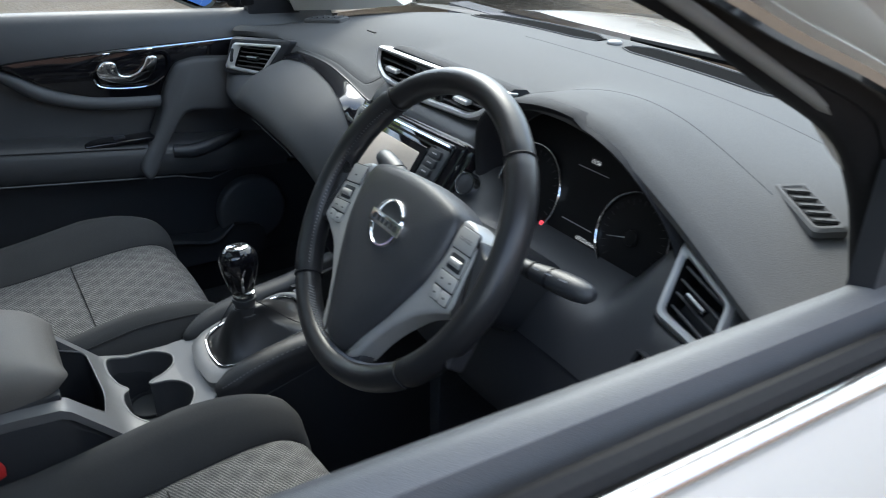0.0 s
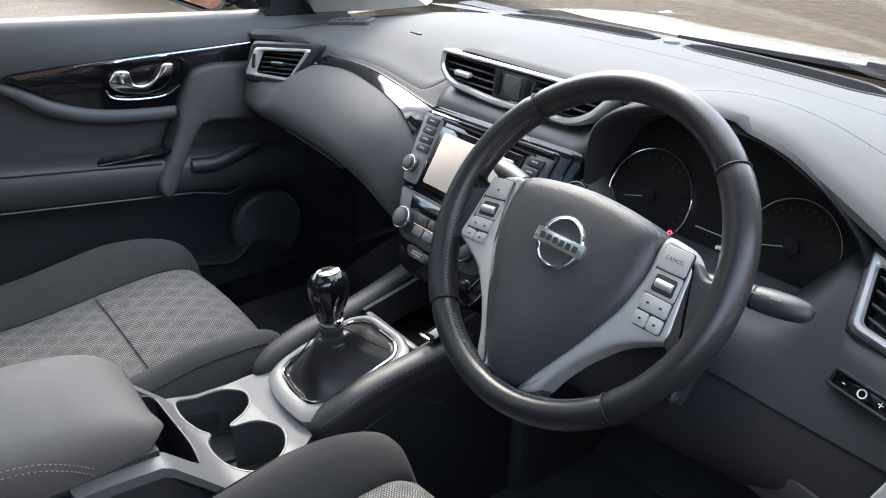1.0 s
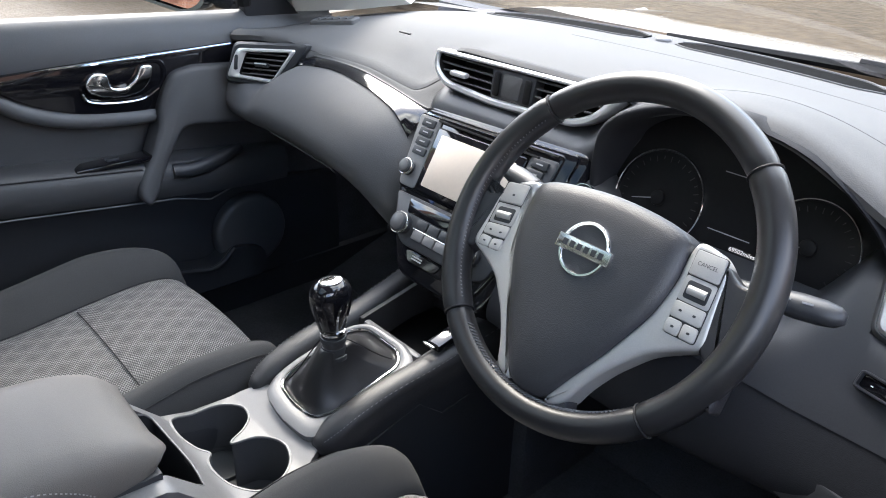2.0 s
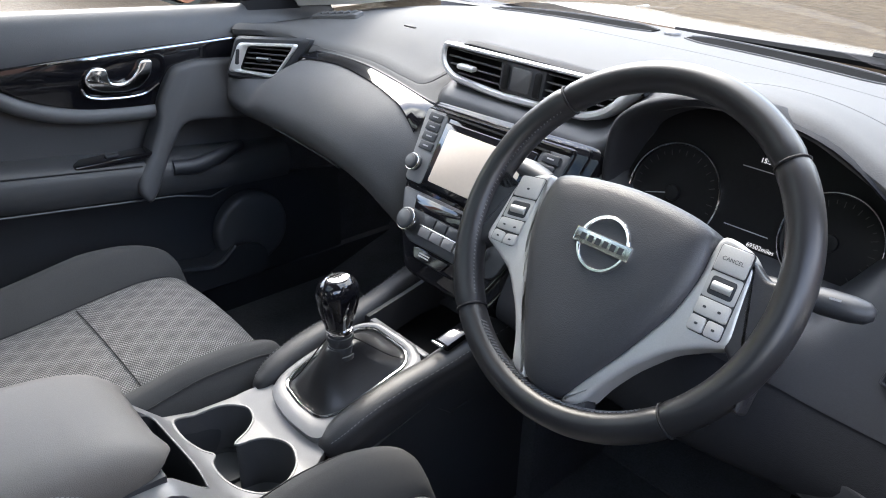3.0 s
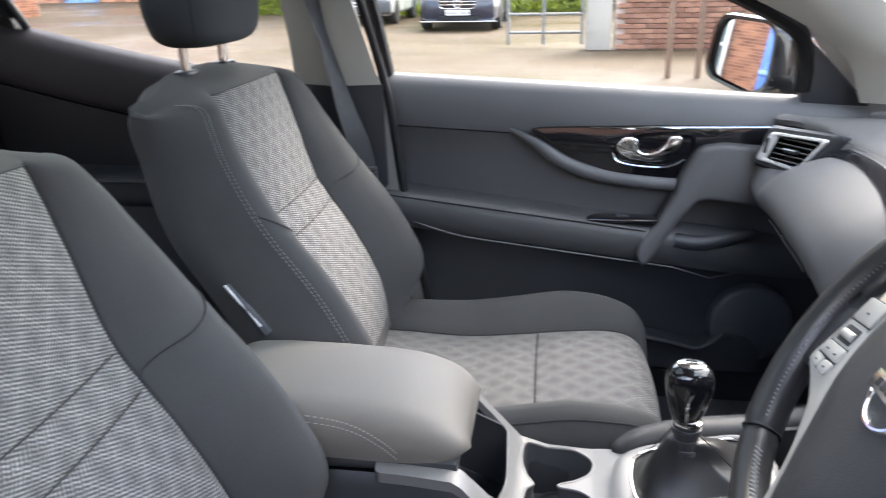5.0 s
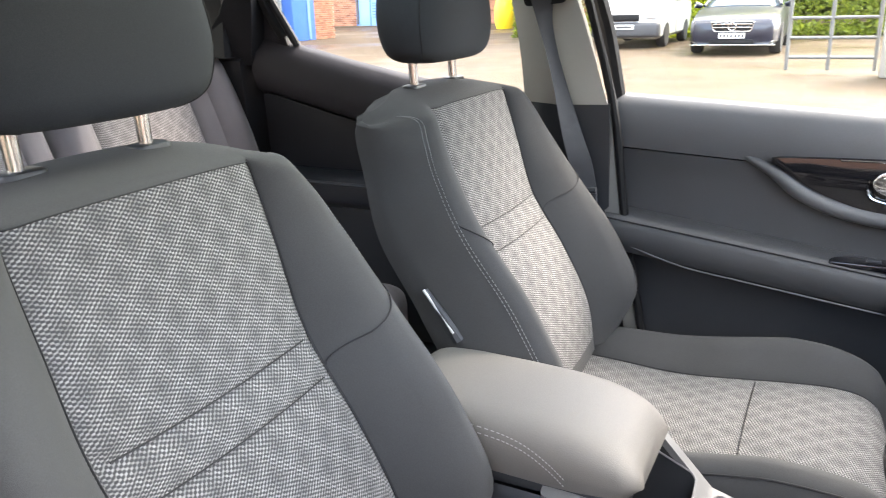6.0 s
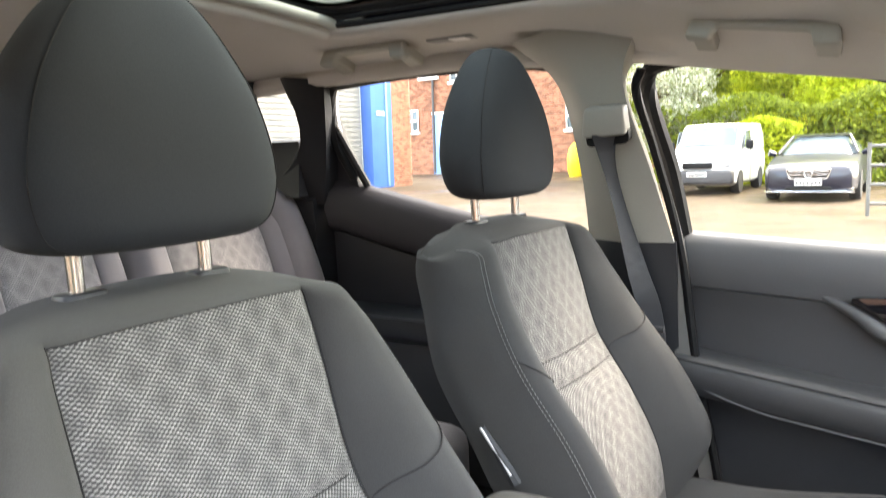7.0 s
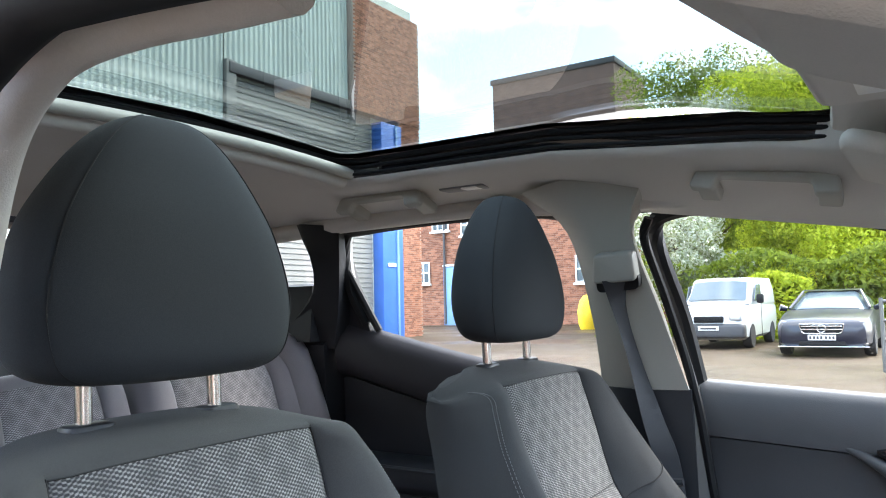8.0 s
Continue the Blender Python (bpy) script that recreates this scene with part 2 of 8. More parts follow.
# ---- mesh helpers ----
def curve_pts(pts, n):
    """A smooth run of n points through the given ones."""
    p = [np.array(q, float) for q in pts]
    p = [2 * p[0] - p[1]] + p + [2 * p[-1] - p[-2]]
    out = []
    segs = len(p) - 3
    for i in range(n):
        s = min(segs - 1e-9, i * segs / (n - 1))
        k, f = int(s), s - int(s)
        a, b, c, d = p[k:k + 4]
        out.append(0.5 * (2 * b + (c - a) * f + (2 * a - 5 * b + 4 * c - d) * f * f + (3 * b - a - 3 * c + d) * f ** 3))
    return out


def grid(bm, rows, close_u=False, close_v=False):
    """Faces over rows of points (lists of equal length)."""
    vs = [[bm.verts.new(p) for p in r] for r in rows]
    nr, nc = len(vs), len(vs[0])
    for i in range(nr if close_v else nr - 1):
        for j in range(nc if close_u else nc - 1):
            q = (vs[i][j], vs[i][(j + 1) % nc], vs[(i + 1) % nr][(j + 1) % nc], vs[(i + 1) % nr][j])
            if len(set(q)) == 4:
                bm.faces.new(q)
    return vs


def loft(rows, caps=True, bm=None):
    """A closed-section loft through loops of equal length."""
    bm = bm or bmesh.new()
    vs = grid(bm, rows, close_u=True)
    if caps:
        bm.faces.new(list(reversed(vs[0])))
        bm.faces.new(vs[-1])
    return bm


def box(cx, cy, cz, sx, sy, sz, r=0.0, seg=2, rot=None, bm=None):
    own = bm is None
    b2 = bmesh.new()
    bmesh.ops.create_cube(b2, size=1.0)
    bmesh.ops.scale(b2, vec=(sx, sy, sz), verts=b2.verts)
    if r > 0:
        bmesh.ops.bevel(b2, geom=list(b2.edges), offset=min(r, 0.49 * min(sx, sy, sz)), segments=seg, affect="EDGES", profile=0.5)
    m = Matrix.Translation((cx, cy, cz)) @ (rot or Matrix.Identity(4))
    bmesh.ops.transform(b2, matrix=m, verts=b2.verts)
    if own:
        return b2
    join(bm, b2)
    return bm


def join(bm, other):
    me = bpy.data.meshes.new("tmp")
    other.to_mesh(me)
    other.free()
    bm.from_mesh(me)
    bpy.data.meshes.remove(me)
    return bm


def tube(path, radius, n=10, closed=False, bm=None, flat=1.0):
    """A round bar along a run of points; radius may be a list."""
    bm = bm or bmesh.new()
    p = [Vector(q) for q in path]
    rows = []
    up = Vector((0, 0, 1))
    for i, q in enumerate(p):
        a = p[(i - 1) % len(p)] if closed or i else p[0]
        b = p[(i + 1) % len(p)] if closed or i < len(p) - 1 else p[-1]
        d = (b - a).normalized()
        s = d.cross(up)
        s = s.normalized() if s.length > 1e-4 else Vector((1, 0, 0))
        t = s.cross(d).normalized()
        r = radius[i] if isinstance(radius, (list, tuple)) else radius
        rows.append([q + s * (r * math.cos(2 * math.pi * k / n)) + t * (r * flat * math.sin(2 * math.pi * k / n)) for k in range(n)])
    vs = grid(bm, rows, close_u=True, close_v=closed)
    if not closed:
        bm.faces.new(list(reversed(vs[0])))
        bm.faces.new(vs[-1])
    return bm


def slab(outline, m, depth, bevel=0.0, seg=2, bm=None):
    """A plate of the given outline (x, y), from its front face z=0 back by depth, laid by the matrix m."""
    b2 = bmesh.new()
    f = b2.faces.new([b2.verts.new((x, y, 0)) for x, y in outline])
    f.normal_update()
    if f.normal.z < 0:
        f.normal_flip()
    r = bmesh.ops.extrude_face_region(b2, geom=[f])
    moved = [v for v in r["geom"] if isinstance(v, bmesh.types.BMVert)]
    bmesh.ops.translate(b2, vec=(0, 0, depth), verts=moved)
    bmesh.ops.translate(b2, vec=(0, 0, -depth), verts=b2.verts)
    if bevel:
        es = [e for e in b2.edges if all(v.co.z > -1e-6 for v in e.verts)]
        bmesh.ops.bevel(b2, geom=es, offset=bevel, segments=seg, affect="EDGES", profile=0.5)
    bmesh.ops.recalc_face_normals(b2, faces=b2.faces)
    bmesh.ops.transform(b2, matrix=m, verts=b2.verts)
    if bm is None:
        return b2
    return join(bm, b2)


def ring(outer, inner, m, depth, bevel=0.0, bm=None):
    """A frame between two outlines of equal length, front at z=0."""
    b2 = bmesh.new()
    n = len(outer)
    rows = []
    prof = [(0.0, -depth), (0.0, -bevel), (min(0.5, 0.3), 0.0), (0.7, 0.0), (1.0, -bevel), (1.0, -depth)]
    for f, z in prof:
        rows.append([(o[0] + (i[0] - o[0]) * f, o[1] + (i[1] - o[1]) * f, z) for o, i in zip(outer, inner)])
    grid(b2, rows, close_u=True, close_v=True)
    bmesh.ops.recalc_face_normals(b2, faces=b2.faces)
    bmesh.ops.transform(b2, matrix=m, verts=b2.verts)
    if bm is None:
        return b2
    return join(bm, b2)


def rounded(pts, r, n=5):
    """A polygon with rounded corners. Each corner keeps n points."""
    out = []
    k = len(pts)
    for i in range(k):
        p, a, b = Vector(pts[i]), Vector(pts[i - 1]), Vector(pts[(i + 1) % k])
        ri = r[i] if isinstance(r, (list, tuple)) else r
        da, db = (a - p), (b - p)
        ri = min(ri, 0.45 * da.length, 0.45 * db.length)
        s, e = p + da.normalized() * ri, p + db.normalized() * ri
        for j in range(n):
            t = j / (n - 1)
            q = s * (1 - t) ** 2 + p * 2 * t * (1 - t) + e * t * t
            out.append((q.x, q.y))
    return out


def circle(cx, cy, r, n=32, ry=None):
    return [(cx + r * math.cos(2 * math.pi * k / n), cy + (ry or r) * math.sin(2 * math.pi * k / n)) for k in range(n)]


def disc(cx, cy, r, m, depth, bevel=0.001, n=28, bm=None):
    return slab(circle(cx, cy, r, n), m, depth, bevel, bm=bm)


def frame_at(o, x, y):
    """A matrix whose plane has the origin o and the axes x and y; z comes out of it."""
    x, y = Vector(x).normalized(), Vector(y).normalized()
    z = x.cross(y).normalized()
    y = z.cross(x)
    return Matrix(((x.x, y.x, z.x, o[0]), (x.y, y.y, z.y, o[1]), (x.z, y.z, z.z, o[2]), (0, 0, 0, 1)))


def thing(name, at, label, category, group="", kind=""):
    e = new(name)
    e.empty_display_size = 0.05
    e.location = at
    return tagged(e, label, category, group, kind)


def base_of(ob):
    while ob.parent:
        ob = ob.parent
    return ob.location


def part(name, bm, material, parent=None, label="", angle=38, smooth=True, kind=""):
    """One mesh object, under a thing or under a part. The mesh is given in the world."""
    bmesh.ops.recalc_face_normals(bm, faces=bm.faces) if name not in OPEN else None
    me = bpy.data.meshes.new(name)
    bm.to_mesh(me)
    bm.free()
    if smooth:
        for p in me.polygons:
            p.use_smooth = True
        me.set_sharp_from_angle(angle=radians(angle))
    me.materials.append(material)
    ob = new(name, me)
    if parent is not None:
        ob.parent = parent
        if parent.parent is None:
            ob.matrix_parent_inverse = Matrix.Translation(-parent.location)
    if label or kind:
        tagged(ob, label, kind=kind)
    return ob


OPEN = set()


def solo(name, bm, material, label, category, group="", kind="", angle=38):
    ob = part(name, bm, material, None, angle=angle)
    return tagged(ob, label, category, group, kind)


def text_part(name, body, size, m, material, parent, label=""):
    cu = bpy.data.curves.new("txt", "FONT")
    cu.body = body
    cu.size = size
    cu.align_x, cu.align_y = "CENTER", "CENTER"
    tmp = bpy.data.objects.new("txt", cu)
    scene.collection.objects.link(tmp)
    dg = bpy.context.evaluated_depsgraph_get()
    me = bpy.data.meshes.new_from_object(tmp.evaluated_get(dg))
    bpy.data.objects.remove(tmp)
    bpy.data.curves.remove(cu)
    me.transform(m)
    me.materials.clear()
    me.materials.append(material)
    ob = new(name, me)
    ob.parent = parent
    if parent.parent is None:
        ob.matrix_parent_inverse = Matrix.Translation(-parent.location)
    return tagged(ob, label) if label else ob


def ease(x, xs, vs, w):
    """Interpolation with its corners rounded over a width w."""
    return sum(interp(x + w * k / 4, xs, vs) for k in (-4, -3, -2, -1, 0, 1, 2, 3, 4)) / 9


# ---- the car's shell ----
car_floor = solo("car_floor", box(0, -0.75, 0.30, 1.56, 3.1, 0.06, 0.01), M_CARPET, "black carpeted floor of the car", "floor", kind="structure")
# footwell and bulkhead
bm = bmesh.new()
rows = []
for x in np.linspace(-0.80, 0.80, 9):
    rows.append([(x, 0.42, 0.335), (x, 0.62, 0.40), (x, 0.80, 0.62), (x, 0.84, 0.98), (x, 0.90, 0.98), (x, 0.90, 0.28), (x, 0.42, 0.28)])
solo("bulkhead", loft(rows), M_CARPET, "dark carpeted bulkhead behind the pedals", "bulkhead", kind="structure")

# sills and lower sides
for s in (-1, 1):
    loop = [(s * 0.74, 0.30), (s * 0.86, 0.26), (s * 0.88, 0.34), (s * 0.80, 0.42), (s * 0.74, 0.40)]
    solo("door_sill", loft([[(x, y, z) for x, z in loop] for y in (-2.0, 0.70)]), M_HARD, "black plastic door sill along the floor", "sill", kind="structure")


def roof_z(x, y):
    """The underside of the headliner."""
    f = max(0.0, y + 0.72) ** 2 / 0.85
    return 1.504 - (0.13 + 0.25 * (x / 0.65) ** 2) * f - 0.05 * max(0.0, -1.1 - y) ** 2 - 0.12 * abs(x) ** 2.2


def rail_z(y):
    """The lower edge of the roof rail."""
    return interp(y, [-1.9, -1.43, -1.0, -0.82, -0.64, -0.48, -0.34, -0.24, -0.10], [1.39, 1.414, 1.422, 1.408, 1.405, 1.398, 1.378, 1.354, 1.295])


def interp(x, xs, vs):
    return float(np.interp(x, xs, vs))


# headliner: a ring round the glass roof
MID_Y = -0.752


def roof_ring(n=96):
    inner, outer = [], []
    for k in range(n):
        a = 2 * math.pi * k / n
        c, d = math.cos(a), math.sin(a)
        e = 0.11
        ux = math.copysign(abs(c) ** e, c)
        uy = math.copysign(abs(d) ** e, d)
        inner.append((0.425 * ux, MID_Y + 0.484 * uy))
        outer.append((0.655 * ux, -0.955 + 0.985 * uy))
    return inner, outer


r_in, r_out = roof_ring()
bm = bmesh.new()
rows = []
rows.append([(x, y, roof_z(x, y) + 0.055) for x, y in r_in])
rows.append([(x, y, roof_z(x, y) + 0.012) for x, y in r_in])
for f in (0.03, 0.10, 0.25, 0.45, 0.65, 0.85, 1.0):
    rows.append([(a[0] + (b[0] - a[0]) * f, a[1] + (b[1] - a[1]) * f, max(1.335, roof_z(a[0] + (b[0] - a[0]) * f, a[1] + (b[1] - a[1]) * f)) + (0.004 if f < 0.05 else 0) - 0.012 * max(0, f - 0.8) / 0.2) for a, b in zip(r_in, r_out)])
rows.append([(x * 1.05, y, max(1.335, roof_z(x, y)) + 0.05) for x, y in r_out])
rows.append([(x, y, roof_z(x, y) + 0.055) for x, y in r_in])
grid(bm, rows, close_u=True)
headliner = solo("ceiling", bm, M_HEAD, "pale beige felt headliner round the glass roof", "headliner", kind="structure", angle=60)

# outer roof skin round the glass
bm = bmesh.new()
rows = [[(x * 1.02, MID_Y + (y - MID_Y) * 1.02, roof_z(x, y) + 0.058) for x, y in r_in],
        [(0.5 * (a[0] + b[0]), 0.5 * (a[1] + b[1]), roof_z(a[0], a[1]) + 0.062) for a, b in zip(r_in, r_out)],
        [(b[0] * 1.07, b[1] + (0.03 if b[1] > 0 else 0), roof_z(b[0], b[1]) + 0.052) for b in r_out],
        [(b[0] * 1.07, b[1] + (0.03 if b[1] > 0 else 0), roof_z(b[0], b[1]) + 0.02) for b in r_out]]
grid(bm, rows, close_u=True)
solo("roof_skin", bm, M_PAINT, "white painted roof skin of the car", "roof", kind="structure", angle=60)

# glass roof with seal, rails and blind
def sealed(y):
    """The seal leaves the opening's edge towards the front, where the lining covers it."""
    return y + 0.05 * max(0.0, min(1.0, (y + 0.38) / 0.10))


glass_roof = thing("glass_roof", (0, -0.75, 1.5), "fixed panoramic glass roof, lightly tinted, with black seal", "glass roof", kind="structure")
bm = bmesh.new()
rows = []
for y in np.linspace(-1.25, -0.22, 12):
    rows.append([(x, y, roof_z(x, y) + 0.062) for x in np.linspace(-0.44, 0.44, 12)])
grid(bm, rows)
OPEN.add("roof_pane")
part("roof_pane", bm, M_ROOFG, glass_roof, "tinted roof glass")
for inset, z0, w in ((0.004, 0.020, 0.0035), (0.005, 0.034, 0.004), (0.007, 0.047, 0.006)):
    path = [(x * (1 - inset / 0.43), sealed(MID_Y + (y - MID_Y) * (1 - inset / 0.49)), roof_z(x, y) + z0) for x, y in r_in]
    part("roof_seal", tube(path, w, 8, closed=True), M_BLACK, glass_roof, "black rubber roof seal")
rows = [[(x * k, sealed(MID_Y + (y - MID_Y) * k2), roof_z(x, y) + z) for x, y in r_in] for k, k2, z in ((1.0, 1.0, 0.013), (0.994, 0.994, 0.016), (0.990, 0.990, 0.056), (0.935, 0.94, 0.058))]
bm = bmesh.new()
grid(bm, rows, close_u=True)
part("roof_frit", bm, M_GLOSS, glass_roof, "black border of the roof glass")
part("roller_blind", tube([(x, -1.205, roof_z(x, -1.2) + 0.022) for x in np.linspace(-0.42, 0.42, 12)], 0.012, 12), M_PILLAR, glass_roof, "pale grey roller blind bar")
part("blind_cassette", tube([(x, -1.232, roof_z(x, -1.2) + 0.012) for x in np.linspace(-0.42, 0.42, 12)], 0.018, 12), M_HEAD, glass_roof, "beige roller blind cover")


# ---- pillars (both sides) ----
def pillar(name, sections, material, label, s):
    rows = [[(s * x, y, z) for x, y, z in sec] for sec in sections]
    return solo(name, loft(rows), material, label, "pillar", kind="structure", angle=50)


for s in (-1, 1):
    # windscreen pillar trim
    base = [(0.700, 0.345, 1.015), (0.725, 0.40, 1.015), (0.655, 0.64, 1.02), (0.612, 0.590, 1.02), (0.632, 0.46, 1.018)]
    mid = [(0.668, 0.130, 1.205), (0.69, 0.17, 1.215), (0.645, 0.345, 1.235), (0.600, 0.310, 1.212), (0.612, 0.21, 1.203)]
    top = [(0.640, -0.20, 1.338), (0.67, -0.20, 1.36), (0.60, 0.01, 1.41), (0.555, -0.02, 1.395), (0.575, -0.14, 1.360)]
    if s > 0:
        base = [(x + 0.030, y + 0.02, z) for x, y, z in base]
        mid = [(x + 0.026, y, z + 0.010) for x, y, z in mid]
        top = [(x + 0.030, y, z + 0.030) for x, y, z in top]
    swell = (0.055, 0.050, -0.012, -0.012, 0.015) if s < 0 else (0, 0, 0, 0, 0)
    bow = [((a[0] + b[0]) / 2, (a[1] + b[1]) / 2 + k, (a[2] + b[2]) / 2) for a, b, k in zip(base, mid, swell)]
    rows = [[tuple(p) for p in curve_pts([a, w, b, c], 15)] for a, w, b, c in zip(base, bow, mid, top)]
    pillar("windscreen_pillar", list(map(list, zip(*rows))), M_PILLAR, "beige plastic windscreen pillar trim", s)
    # outer skin of the pillar
    base = [(0.76, 0.37, 1.01), (0.80, 0.44, 0.98), (0.735, 0.70, 1.00), (0.68, 0.66, 1.02)]
    mid = [(0.735, 0.16, 1.215), (0.755, 0.19, 1.215), (0.69, 0.37, 1.25), (0.655, 0.35, 1.25)]
    top = [(0.705, -0.20, 1.37), (0.715, -0.19, 1.39), (0.64, 0.05, 1.44), (0.61, 0.04, 1.43)]
    rows = [[tuple(p) for p in curve_pts([a, b, c], 9)] for a, b, c in zip(base, mid, top)]
    if s > 0:
        rows = [[(x + 0.050, y, z + 0.022) for x, y, z in r] for r in rows]
        seal = curve_pts([(0.735, 0.318, 1.00), (0.728, 0.288, 1.09), (0.715, 0.240, 1.157), (0.702, 0.13, 1.221), (0.697, 0.03, 1.281), (0.692, -0.06, 1.333), (0.690, -0.20, 1.393)], 30)
        strip = curve_pts([(0.722, 0.236, 1.152), (0.722, 0.109, 1.217), (0.722, 0.01, 1.266), (0.718, -0.10, 1.322)], 20)
        solo("seal_strip", tube(strip, 0.0055, 8), M_JAMB, "grey strip between the driver's door seals", "seal", kind="structure", angle=70)
        solo("pillar_seal", tube(seal, 0.022, 12), M_BLACK, "broad black seal along the driver's windscreen pillar", "seal", kind="structure", angle=70)
    pillar("outer_pillar", list(map(list, zip(*rows))), M_PAINT, "white painted windscreen pillar", s)
    # door pillar: beige above, black below
    lo = [(0.712, -0.600, 1.052), (0.675, -0.585, 1.052), (0.655, -0.685, 1.052), (0.69, -0.765, 1.052), (0.75, -0.765, 1.052)]
    m1 = [(0.690, -0.632, 1.20), (0.640, -0.622, 1.20), (0.632, -0.705, 1.20), (0.68, -0.780, 1.20), (0.73, -0.780, 1.20)]
    m2 = [(0.650, -0.672, 1.36), (0.595, -0.660, 1.36), (0.59, -0.745, 1.37), (0.65, -0.815, 1.37), (0.69, -0.815, 1.37)]
    hi = [(0.665, -0.640, 1.425), (0.575, -0.630, 1.450), (0.54, -0.78, 1.464), (0.57, -0.88, 1.452), (0.66, -0.88, 1.43)]
    rows = [[tuple(p) for p in curve_pts(list(q), 16)] for q in zip(lo, m1, m2, hi)]
    pillar("door_pillar", list(map(list, zip(*rows))), M_PILLAR, "beige plastic door pillar trim", s)
    b0 = [(0.77, -0.53, 0.38), (0.715, -0.54, 0.38), (0.70, -0.74, 0.38), (0.74, -0.84, 0.38), (0.80, -0.82, 0.38)]
    b1 = [(0.762, -0.565, 0.75), (0.695, -0.575, 0.75), (0.68, -0.74, 0.75), (0.72, -0.81, 0.75), (0.79, -0.80, 0.75)]
    b2 = [(0.738, -0.580, 1.053), (0.677, -0.582, 1.053), (0.657, -0.70, 1.053), (0.702, -0.785, 1.053), (0.765, -0.78, 1.053)]
    rows = [[tuple(p) for p in curve_pts(list(q), 10)] for q in zip(b0, b1, b2)]
    pillar("lower_door_pillar", list(map(list, zip(*rows))), M_HARD, "black plastic lower door pillar trim", s)
    # jamb's sheen painted as a grey strip, and black seal in front of the pillar
    rows = [[(s * x0, ya, z), (s * (x0 + 0.002), yb, z), (s * (x0 + 0.03), yb, z), (s * (x0 + 0.03), ya, z)] for z, x0, ya, yb in ((1.049, 0.684, -0.618, -0.583), (0.976, 0.686, -0.610, -0.575), (0.80, 0.690, -0.583, -0.553), (0.60, 0.700, -0.545, -0.517), (0.44, 0.705, -0.515, -0.492))]
    solo("jamb_sheen", loft(rows), M_JAMB, "grey strip painted for the sheen along the door opening", "trim", kind="structure", angle=60)
    seal = curve_pts([(s * 0.706, -0.484, 0.44), (s * 0.704, -0.508, 0.60), (s * 0.698, -0.545, 0.80), (s * 0.694, -0.570, 1.00), (s * 0.688, -0.590, 1.10), (s * 0.662, -0.622, 1.24), (s * 0.632, -0.646, 1.345), (s * 0.620, -0.632, 1.385)], 40)
    solo("door_seal", tube(seal, 0.009, 8), M_BLACK, "black rubber door seal along the pillar", "seal", kind="structure")
    # rear pillar
    lo = [(0.735, -1.48, 1.12), (0.70, -1.50, 1.12), (0.66, -1.72, 1.12), (0.70, -1.98, 1.12), (0.80, -1.96, 1.12)]
    m1 = [(0.715, -1.462, 1.26), (0.675, -1.462, 1.26), (0.645, -1.525, 1.26), (0.66, -1.54, 1.26), (0.76, -1.53, 1.26)]
    hi = [(0.665, -1.435, 1.43), (0.635, -1.425, 1.43), (0.60, -1.52, 1.44), (0.61, -1.545, 1.44), (0.68, -1.53, 1.44)]
    rows = [[tuple(p) for p in curve_pts(list(q), 10)] for q in zip(lo, m1, hi)]
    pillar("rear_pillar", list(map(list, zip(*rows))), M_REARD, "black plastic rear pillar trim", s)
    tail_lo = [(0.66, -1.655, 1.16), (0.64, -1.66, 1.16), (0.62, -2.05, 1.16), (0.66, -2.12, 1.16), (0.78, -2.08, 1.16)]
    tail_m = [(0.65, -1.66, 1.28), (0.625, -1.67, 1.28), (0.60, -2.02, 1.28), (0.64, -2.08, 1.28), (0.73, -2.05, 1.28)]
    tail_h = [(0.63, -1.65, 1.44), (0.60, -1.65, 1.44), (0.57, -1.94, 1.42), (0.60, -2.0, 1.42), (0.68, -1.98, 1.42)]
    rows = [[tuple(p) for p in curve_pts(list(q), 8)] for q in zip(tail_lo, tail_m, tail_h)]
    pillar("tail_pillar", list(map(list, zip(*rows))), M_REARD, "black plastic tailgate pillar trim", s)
    # roof rail over the doors
    low = 0.028 if s > 0 else 0.0
    ins = 0.035 if s > 0 else 0.0
    path = [(s * (0.645 - ins), y, rail_z(y) + 0.022 - low) for y in np.linspace(-1.95, -0.10, 28)]
    solo("roof_rail", tube(path, 0.024, 12), M_HEAD, "beige felt covered roof rail over the doors", "roof rail", kind="structure", angle=60)
    path = [(s * 0.672, y, rail_z(y) + 0.006 - low) for y in np.linspace(-1.52, -0.16, 24)]
    solo("door_seal", tube(path, 0.010, 8), M_BLACK, "black rubber door seal under the roof rail", "seal", kind="structure")

# felt covered arch over the driver's window, with its seal
arch_path = curve_pts([(0.61, -0.641, 1.238), (0.61, -0.621, 1.299), (0.61, -0.6, 1.334), (0.61, -0.569, 1.356), (0.61, -0.535, 1.366), (0.61, -0.484, 1.367), (0.61, -0.43, 1.363), (0.61, -0.379, 1.36)], 30)
solo("door_arch", tube(arch_path, 0.015, 12), M_HEAD, "beige felt covered arch over the driver's door", "pillar", kind="structure", angle=70)
seal_path = curve_pts([(0.655, -0.588, 1.29), (0.655, -0.558, 1.334), (0.655, -0.535, 1.348), (0.655, -0.51, 1.357), (0.655, -0.485, 1.362), (0.655, -0.449, 1.36), (0.655, -0.406, 1.356), (0.655, -0.362, 1.351)], 30)
solo("arch_seal", tube(seal_path, 0.016, 10), M_BLACK, "black rubber seal over the driver's window", "seal", kind="structure", angle=70)

